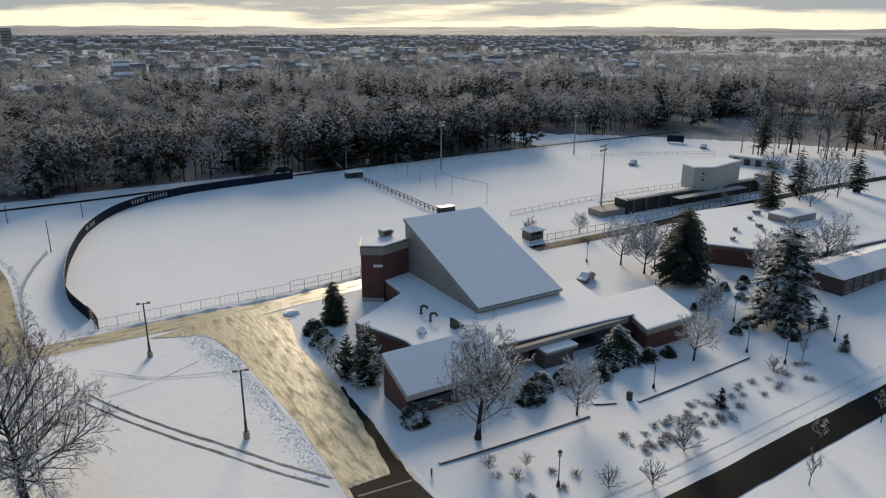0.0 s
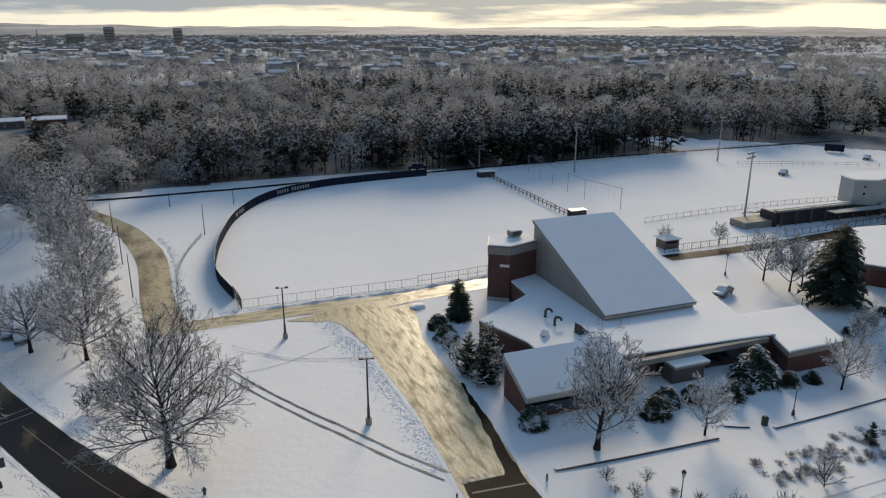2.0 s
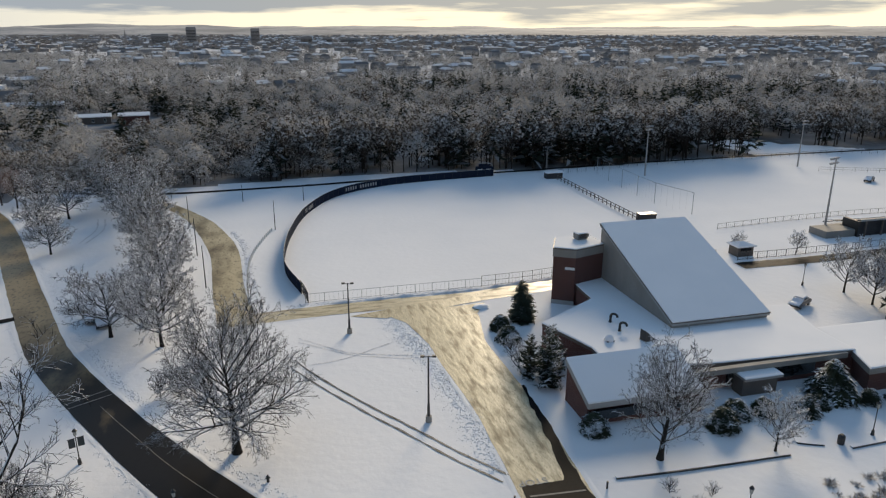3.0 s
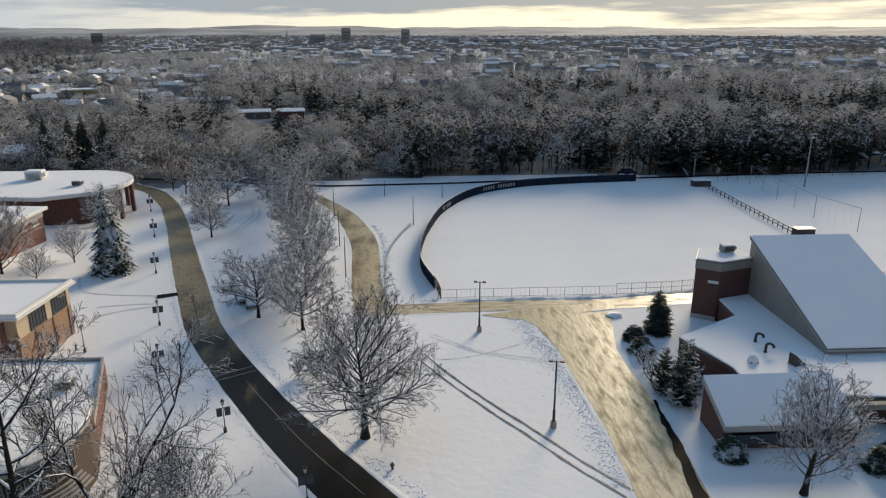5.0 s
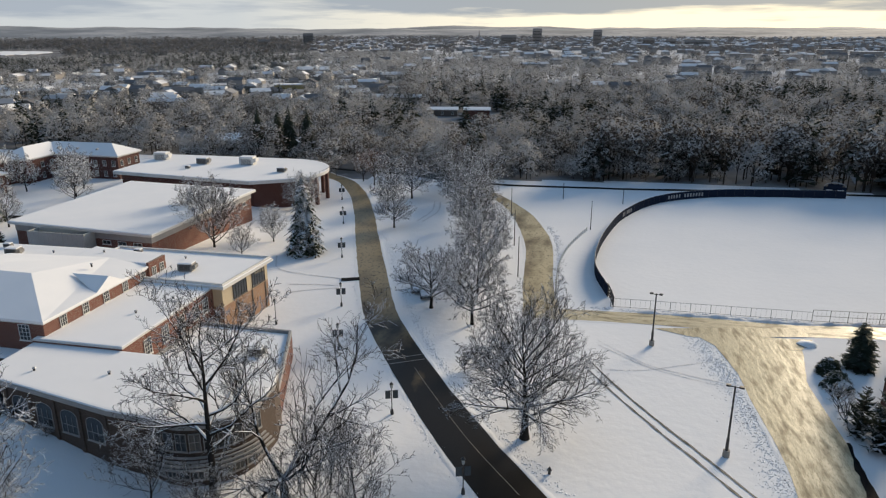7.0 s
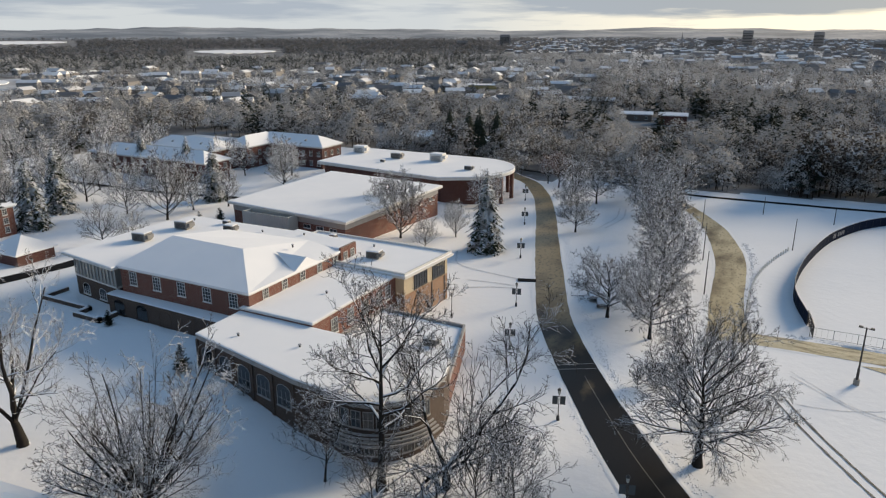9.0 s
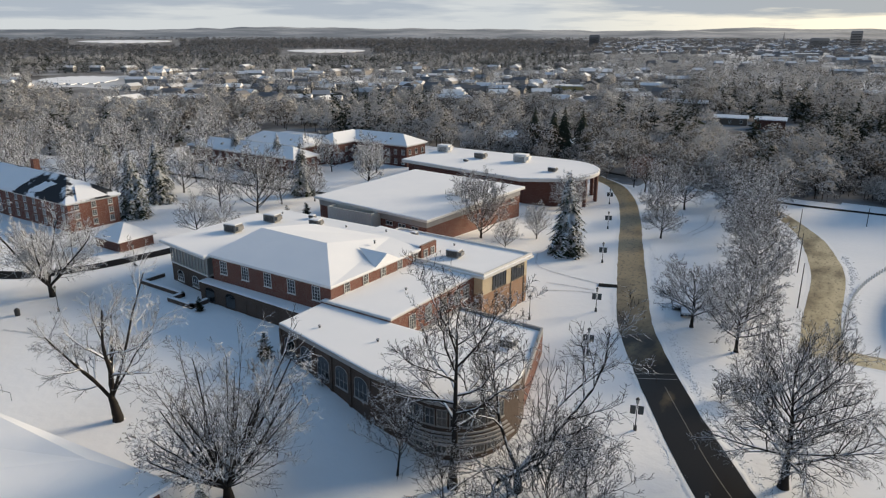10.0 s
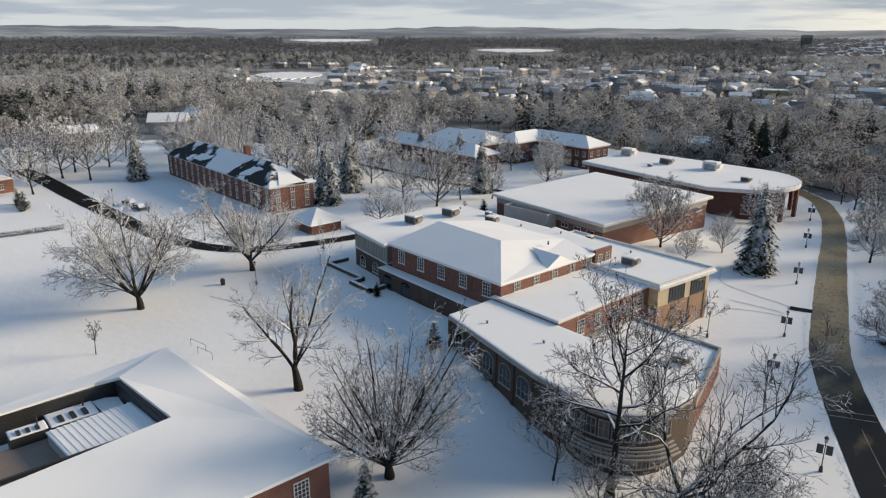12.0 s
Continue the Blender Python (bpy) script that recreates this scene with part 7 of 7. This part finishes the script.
part("wall", B((-1.7, 1.7, -1.4, 1.4, -0.2, 1.9)), FASCIA, ki)
part("roof", hip_roof(-1.7, 1.7, -1.4, 1.4, 1.9, 0.8, 0.4), ROOF_SNOW, ki)
part("hatch", B((-1.2, 1.2, -1.46, -1.404, 0.8, 1.6)), GLASS, ki)

# stadium
stand = thing("grandstand", "dark open grandstand with concrete end wall beside the snowy turf", "grandstand")
part("deck", slope_slab(120.5, 170.5, 114.9, 3.5, 125.0, 0.5, 0.2), DARK, stand, "dark bleacher deck")
# black board added behind the columns to stand for the shade in there
part("shade_board", B((120.6, 170.4, 115.1, 115.4, -0.2, 3.35)), DARK, stand, "black board standing for the deep shade under the seats")
part("end_wall", B((112.5, 119.8, 115.2, 120.0, -0.2, 1.5)), CONC, stand, "low concrete wall with murals")
part("end_wall", B((119.9, 120.6, 114.6, 119.0, -0.2, 3.3)), DARK, stand)
part("end_wall", B((169.6, 171.2, 112.2, 117, -0.2, 4.4)), CONC_L, stand, "pale end pier")
for k in range(12):
    part("column", B((121.5 + 4.3 * k, 121.8 + 4.3 * k, 114.4, 114.7, -0.2, 3.4)), FASCIA, stand)
for k in range(9):
    part("bench", B((120.8, 170.2, 115.6 + k, 116.1 + k, 3.62 - 0.30 * k, 3.78 - 0.30 * k)), ROOF_SNOW, stand, "snow-dusted bleacher bench" if k == 0 else "")
part("top_rail", B((120.2, 170.8, 114.3, 114.7, 3.4, 3.8)), CONC_L, stand, "pale concrete rim")
part("ramp", slope_slab(133, 158, 110.6, 2.9, 113.0, 2.9, 0.2), CONC_L, stand, "snowy ramp walk")
for a in (150, 166):
    part("stair", slope_slab(a, a + 1.8, 110.2, 0.2, 114.4, 3.8, 0.3), TRIM_G, stand, "metal stair")
pb = thing("press_box", "pale press box with a flat snow-covered roof above the stands", "press box")
part("wall", prism([(143.2, 115.6), (147.6, 113.4), (161.5, 116.0), (160.6, 121.5), (144.5, 120.5)], 3.0, 8.7), PALE_SIDE, pb)
part("roof", snow_slab([(143.2, 115.6), (147.6, 113.4), (161.5, 116.0), (160.6, 121.5), (144.5, 120.5)], 8.7, 0.3, 0.2), ROOF_SNOW, pb)
for zz in (5.2, 6.9):
    window(pb, 145.3, 114.5, zz, 0.8, 0.8, -26, 1, 1)
sh = thing("equipment_shed", "long low grey shed with a snow-covered roof", "shed", at=(201.5, 139, 0), turn=-76)
part("wall", B((-8, 8, -2.6, 2.6, -0.2, 2.6)), PALE_SIDE, sh)
part("roof", snow_slab([(-8, -2.6), (8, -2.6), (8, 2.6), (-8, 2.6)], 2.6, 0.3, 0.3), ROOF_SNOW, sh)
for k in range(4):
    part("door", B((-6.5 + 3.6 * k, -4.5 + 3.6 * k, -2.66, -2.604, 0, 2.1)), DARK, sh)
tr = thing("scoreboard", "dark boxy scoreboard at the stadium's far end", "scoreboard", at=(215.0, 184.0, 0), turn=-48)
part("board", B((-3.1, 3.1, -0.4, 0.4, 0.5, 2.9)), NAVY, tr)
for s in (-2.4, 2.4):
    part("post", cyl(bmesh.new(), (s, 0.1, -0.2), (s, 0.1, 1.0), 0.15), DARK, tr)


def flood(x, y, h, turn, label="tall galvanised floodlight pole with a bank of lamps"):
    f = thing("floodlight", label, "floodlight", "floodlights", at=(x, y, land(x, y)), turn=turn)
    part("pole", cyl(bmesh.new(), (0, 0, -0.3), (0, 0, h), 0.26, 0.13), TRIM_G, f)
    for r in range(2):
        part("crossarm", cyl(bmesh.new(), (-1.6, 0, h - 0.2 - 1.0 * r), (1.6, 0, h - 0.2 - 1.0 * r), 0.06, n=6), TRIM_G, f)
        for k in range(5):
            part("lamp", cyl(bmesh.new(), (-1.4 + 0.7 * k, 0.12, h - 0.15 - 1.0 * r), (-1.4 + 0.7 * k, 0.42, h - 0.32 - 1.0 * r), 0.14, 0.30, 8), STEEL, f)


flood(109.9, 183.5, 14.9, 200)
flood(164.1, 184.0, 14.6, 200)
flood(116.8, 120.3, 16.0, 20)
flood(209, 150.4, 12.5, 60)
flood(86, 201.5, 7.0, 180)

# ---- lamps, signs, small things ----


def lot_lamp(x, y, h):
    l = thing("lot_lamp", "dark double-headed parking-lot lamp on a concrete base", "lamp post", "lot lamps", at=(x, y, land(x, y)), turn=-12)
    part("base", cyl(bmesh.new(), (0, 0, -0.2), (0, 0, 0.75), 0.36, 0.34, 12), CONC, l, "round concrete base")
    part("pole", cyl(bmesh.new(), (0, 0, 0.75), (0, 0, h), 0.12, 0.085), DARK, l)
    part("collar", cyl(bmesh.new(), (0, 0, 0.75), (0, 0, 2.2), 0.17, 0.15), DARK, l)
    part("arm", cyl(bmesh.new(), (-0.7, 0, h - 0.1), (0.7, 0, h - 0.1), 0.05, n=6), DARK, l)
    for s in (-1, 1):
        part("head", B((min(s * 0.4, s * 0.85), max(s * 0.4, s * 0.85), -0.18, 0.18, h - 0.12, h + 0.06)), DARK, l)


lot_lamp(10.3, 92.8, 7.7)
lot_lamp(15.8, 66.9, 8.1)


def campus_lamp(x, y, h=4.0, banner=True, turn=0.0, first={}):
    key = (h, banner)
    if key in first:
        return copy_thing(first[key], pose(x, y, land(x, y), 0, 0, turn))
    l = thing("campus_lamp", "black lantern lamp post with a pair of dark banners" if banner else "black lantern lamp post in snow", "lamp post", "campus lamps",
              at=(x, y, land(x, y)), turn=turn)
    first[key] = l
    part("base", cyl(bmesh.new(), (0, 0, -0.2), (0, 0, 0.6), 0.22, 0.14, 10), DARK, l)
    part("pole", cyl(bmesh.new(), (0, 0, 0.6), (0, 0, h - 0.7), 0.06, 0.045), DARK, l)
    bm = cyl(bmesh.new(), (0, 0, h - 0.7), (0, 0, h - 0.2), 0.13, 0.2, 8)
    part("lantern", bm, GLASS_L, l, "frosted lantern")
    part("cap", cyl(bmesh.new(), (0, 0, h - 0.2), (0, 0, h + 0.08), 0.25, 0.03, 8), DARK, l)
    if banner:
        for s in (-1, 1):
            part("arm", cyl(bmesh.new(), (0, 0, h - 1.0), (s * 0.75, 0, h - 1.0), 0.03, n=5), DARK, l)
            part("banner", B((min(s * 0.12, s * 0.72), max(s * 0.12, s * 0.72), -0.02, 0.02, h - 2.0, h - 1.0)), BANNER, l, "dark hanging banner")


for x, y in ((-31.8, 82.6), (-36.8, 97.8), (-45.1, 121.4), (-53.1, 144.8), (-61.3, 167.0), (-20.1, 68.0), (-9.6, 55.4)):
    campus_lamp(x, y, 4.0, True, 20)
for x, y in ((-44.0, 89.2), (-100.2, 47.8), (-109.6, 66.4), (-129.8, 51.9), (39.1, 43.3), (61.6, 52.2), (80.0, 52.7), (81.3, 47.9), (93.7, 48.6), (87.7, 93.0), (87.5, 60.5), (-171, 47.5)):
    campus_lamp(x, y, 4.0, False, 0)


def pole(x, y, h, label="thin dark pole standing in snow"):
    solo("pole", cyl(bmesh.new(), (x, y, land(x, y) - 0.2), (x, y, land(x, y) + h), 0.10, 0.06), DARK, label, "pole", "poles")


for x, y, h in ((1.6, 150.7, 6.5), (-10.8, 117.1, 7.5), (-5.5, 179.4, 4.2), (9.4, 176.5, 4.0), (-13.5, 136, 7.5), (86.4, 75, 2.5), (-16.8, 160, 6.5)):
    pole(x, y, h)
hy = thing("fire_hydrant", "short dark fire hydrant in snow", "hydrant", at=(-1.8, 60.2, land(-1.8, 60.2)))
part("barrel", cyl(bmesh.new(), (0, 0, -0.1), (0, 0, 0.6), 0.14, 0.13, 10), DARK, hy)
part("bonnet", cyl(bmesh.new(), (0, 0, 0.6), (0, 0, 0.82), 0.16, 0.05, 10), DARK, hy)
part("outlet", cyl(bmesh.new(), (-0.24, 0, 0.45), (0.24, 0, 0.45), 0.07, n=8), DARK, hy)
for x, y in ((20.2, 51.2), (17.3, 50.0), (14.2, 50.6), (11.6, 50.0), (29.5, 51.0)):
    solo("bollard", cyl(bmesh.new(), (x, y, -0.2), (x, y, 0.8), 0.10, 0.10), DARK, "short dark bollard in snow", "bollard", "bollards")
for x, y in ((57.0, 51.7), (-103.5, 43.6)):
    b = thing("litter_bin", "dark round litter bin standing in snow", "litter bin", at=(x, y, land(x, y)))
    part("drum", cyl(bmesh.new(), (0, 0, -0.1), (0, 0, 0.85), 0.36, 0.38, 12), DARK, b)
    part("lid", cyl(bmesh.new(), (0, 0, 0.85), (0, 0, 1.1), 0.4, 0.2, 12), DARK, b)
# terrace kerbs
for pts in ([(31.1, 52.1, 0), (40, 51.6, 0), (50.3, 51.2, 0)], [(57.5, 50.6, 0), (68, 50.9, 0), (78.9, 51.4, 0)], [(87.9, 51.9, 0), (98.6, 52.6, 0)], [(52.6, 52.9, 0), (54.0, 52.2, 0), (55.0, 51.8, 0)]):
    w = thing("retaining_wall", "low dark retaining wall edging a snowy terrace", "retaining wall", "retaining walls")
    line = spline(pts, 2.0)
    e = land(line[0].x, line[0].y)
    part("wall", prism([(p.x, p.y - 0.10) for p in line] + [(p.x, p.y + 0.14) for p in line[::-1]], -0.3, e + 0.13), DARK, w)
    part("snow_cap", prism([(p.x, p.y + 0.0) for p in line] + [(p.x, p.y + 0.42) for p in line[::-1]], -0.3, e + 0.16), SNOW, w)
# gate barrier and stage marks on the lawn
for x, y, L in ((-84.5, 30.5, 3.2), (-81.5, 30.2, 3.0)):
    g = thing("rail_barrier", "thin pale metal rail barrier in snow", "barrier", "rail barriers", at=(x, y, land(x, y)), turn=12)
    part("rail", cyl(bmesh.new(), (0, 0, 1.0), (L, 0, 1.0), 0.03, n=5), STEEL, g)
    for s in (0, L):
        part("leg", cyl(bmesh.new(), (s, 0, -0.1), (s, 0, 1.0), 0.03, n=5), STEEL, g)
cs = thing("catch_basin", "dark inlet grate at the road's edge", "catch basin", at=(-39.2, 110.0, land(-39.2, 110) + 0.05), turn=20)
part("grate", B((-1.9, 1.3, -0.7, 0.7, 0, 0.08)), BLACKTOP, cs)
bd = thing("boulder", "boulder capped with snow beside the driveway", "boulder", at=(31.6, 97.3, 0))
bm = bmesh.new()
bmesh.ops.create_icosphere(bm, subdivisions=3, radius=1.0)
for vv in bm.verts:
    vv.co = Vector((vv.co.x * 1.4, vv.co.y * 1.0, vv.co.z * 0.55)) * (1 + 0.25 * noise.noise(vv.co * 1.7))
part("stone", bm, mat("snowy_stone", (0.2, 0.19, 0.18), 0.9, var=(0.13, 0.12, 0.115), scale=1.5, snow=0.8, snow_at=0.2), bd, shade=True)


def car(x, y, turn, label, group="parked cars"):
    z = land(x, y)
    c = thing("car", label, "car", group, at=(x, y, z), turn=turn)
    bm = bmesh.new()
    prof = [(-2.2, 0.35), (-2.25, 0.75), (-1.9, 0.95), (-1.1, 1.0), (-0.5, 1.45), (1.0, 1.48), (1.8, 1.0), (2.2, 0.9), (2.25, 0.4)]
    L = [[bm.verts.new((u, s * (0.88 if h < 1.1 else 0.70), h)) for u, h in prof] for s in (-1, 1)]
    bm.faces.new(L[0])
    bm.faces.new(L[1][::-1])
    for i in range(len(prof)):
        j = (i + 1) % len(prof)
        bm.faces.new((L[0][j], L[0][i], L[1][i], L[1][j]))
    bmesh.ops.bevel(bm, geom=bm.edges[:], offset=0.06, segments=2, affect="EDGES")
    part("body", bm, CAR_PAINT, c)
    for s in (-1, 1):
        part("side_window", B((-0.6, 1.2, min(s * 0.78, s * 0.84), max(s * 0.78, s * 0.84), 1.05, 1.35)), GLASS, c)
        for u in (-1.4, 1.4):
            w = part("wheel", cyl(bmesh.new(), (u, s * 0.66, 0.33), (u, s * 0.90, 0.33), 0.33, n=14), DARK, c)
            part("rim", cyl(bmesh.new(), (u, s * 0.895, 0.33), (u, s * 0.915, 0.33), 0.2, n=10), STEEL, w)
    part("snow_cover", snow_slab([(-0.5, -0.62), (1.0, -0.62), (1.0, 0.62), (-0.5, 0.62)], 1.47, 0.2, 0.0), SNOW, c)


car(80.6, 85.4, 25, "dark parked car covered in snow")
car(-26.8, 107.2, 110, "dark parked car under snow beside the road")
car(-24.9, 105.0, 110, "dark parked car under snow beside the road")
car(-45.6, 199.0, 10, "dark car parked at the wood's edge")
for k in range(5):
    car(-273 + 3.2 * k, 70 - 7.5 * k * 0.2, 70, "dark parked car under snow near a cottage")
# dark leafy strip added where the drive's edge lies in shadow
hg = thing("hedge", "low dark leafy strip standing for a shaded road edge", "hedge")
hl = spline([(-159, 12, 0), (-158.2, 20, 0), (-157.4, 27, 0), (-156.8, 33, 0)], 0.9)
V, F = [], []
rh_ = random.Random(41)
for p in hl:
    for _ in range(170):
        c = Vector((p.x + rh_.uniform(-0.6, 0.6), p.y + rh_.uniform(-0.5, 0.5), land(p.x, p.y) + rh_.uniform(0.0, 0.95)))
        d, e = Vector((rh_.uniform(-1, 1), rh_.uniform(-1, 1), rh_.uniform(-0.6, 1))) * 0.22, Vector((rh_.uniform(-1, 1), rh_.uniform(-1, 1), rh_.uniform(-0.5, 0.5))) * 0.16
        k = len(V)
        V += [tuple(c), tuple(c + d), tuple(c + e)]
        F.append((k, k + 1, k + 2))
hm = bpy.data.meshes.new("foliage")
hm.from_pydata(V, [], F)
hm.materials.append(NEEDLE_D)
part("foliage", hm, None, hg)
for k in range(2):
    car(-169 + 6 * k, 50.5, 10, "dark parked car beside the drive")
for x, y in ((168.0, 160.0), (214, 170)):
    car(x, y, 30, "dark vehicle parked beyond the turf")

# planting bed: snow-tipped stems in tufts
V, F = [], []
rb = random.Random(33)
tufts = [(rb.uniform(50, 66), rb.uniform(42.5, 46.5)) for _ in range(52)] + [(rb.uniform(62, 84), rb.uniform(43.5, 47.5)) for _ in range(26)] + [(rb.uniform(32, 42), rb.uniform(41, 49)) for _ in range(14)]
for x, y in tufts:
    z, s = land(x, y), rb.uniform(0.2, 0.6)
    for _ in range(90):
        a, t = rb.uniform(0, math.tau), rb.uniform(0.2, 1.3)
        d = Vector((math.cos(a) * t, math.sin(a) * t, rb.uniform(0.25, 0.9))) * s
        n_ = Vector((-math.sin(a), math.cos(a), 0)) * 0.035
        b = Vector((x, y, z)) + Vector((math.cos(a), math.sin(a), 0)) * 0.5 * rb.random()
        k = len(V)
        V += [tuple(b - n_), tuple(b + n_), tuple(b + d)]
        F.append((k, k + 1, k + 2))
pm = bpy.data.meshes.new("planting_bed")
pm.from_pydata(V, [], F)
pm.materials.append(STRAW)
tagged(new("planting_bed", pm), "bed of dried stems and low shrubs poking through snow", "planting bed", kind="stuff")
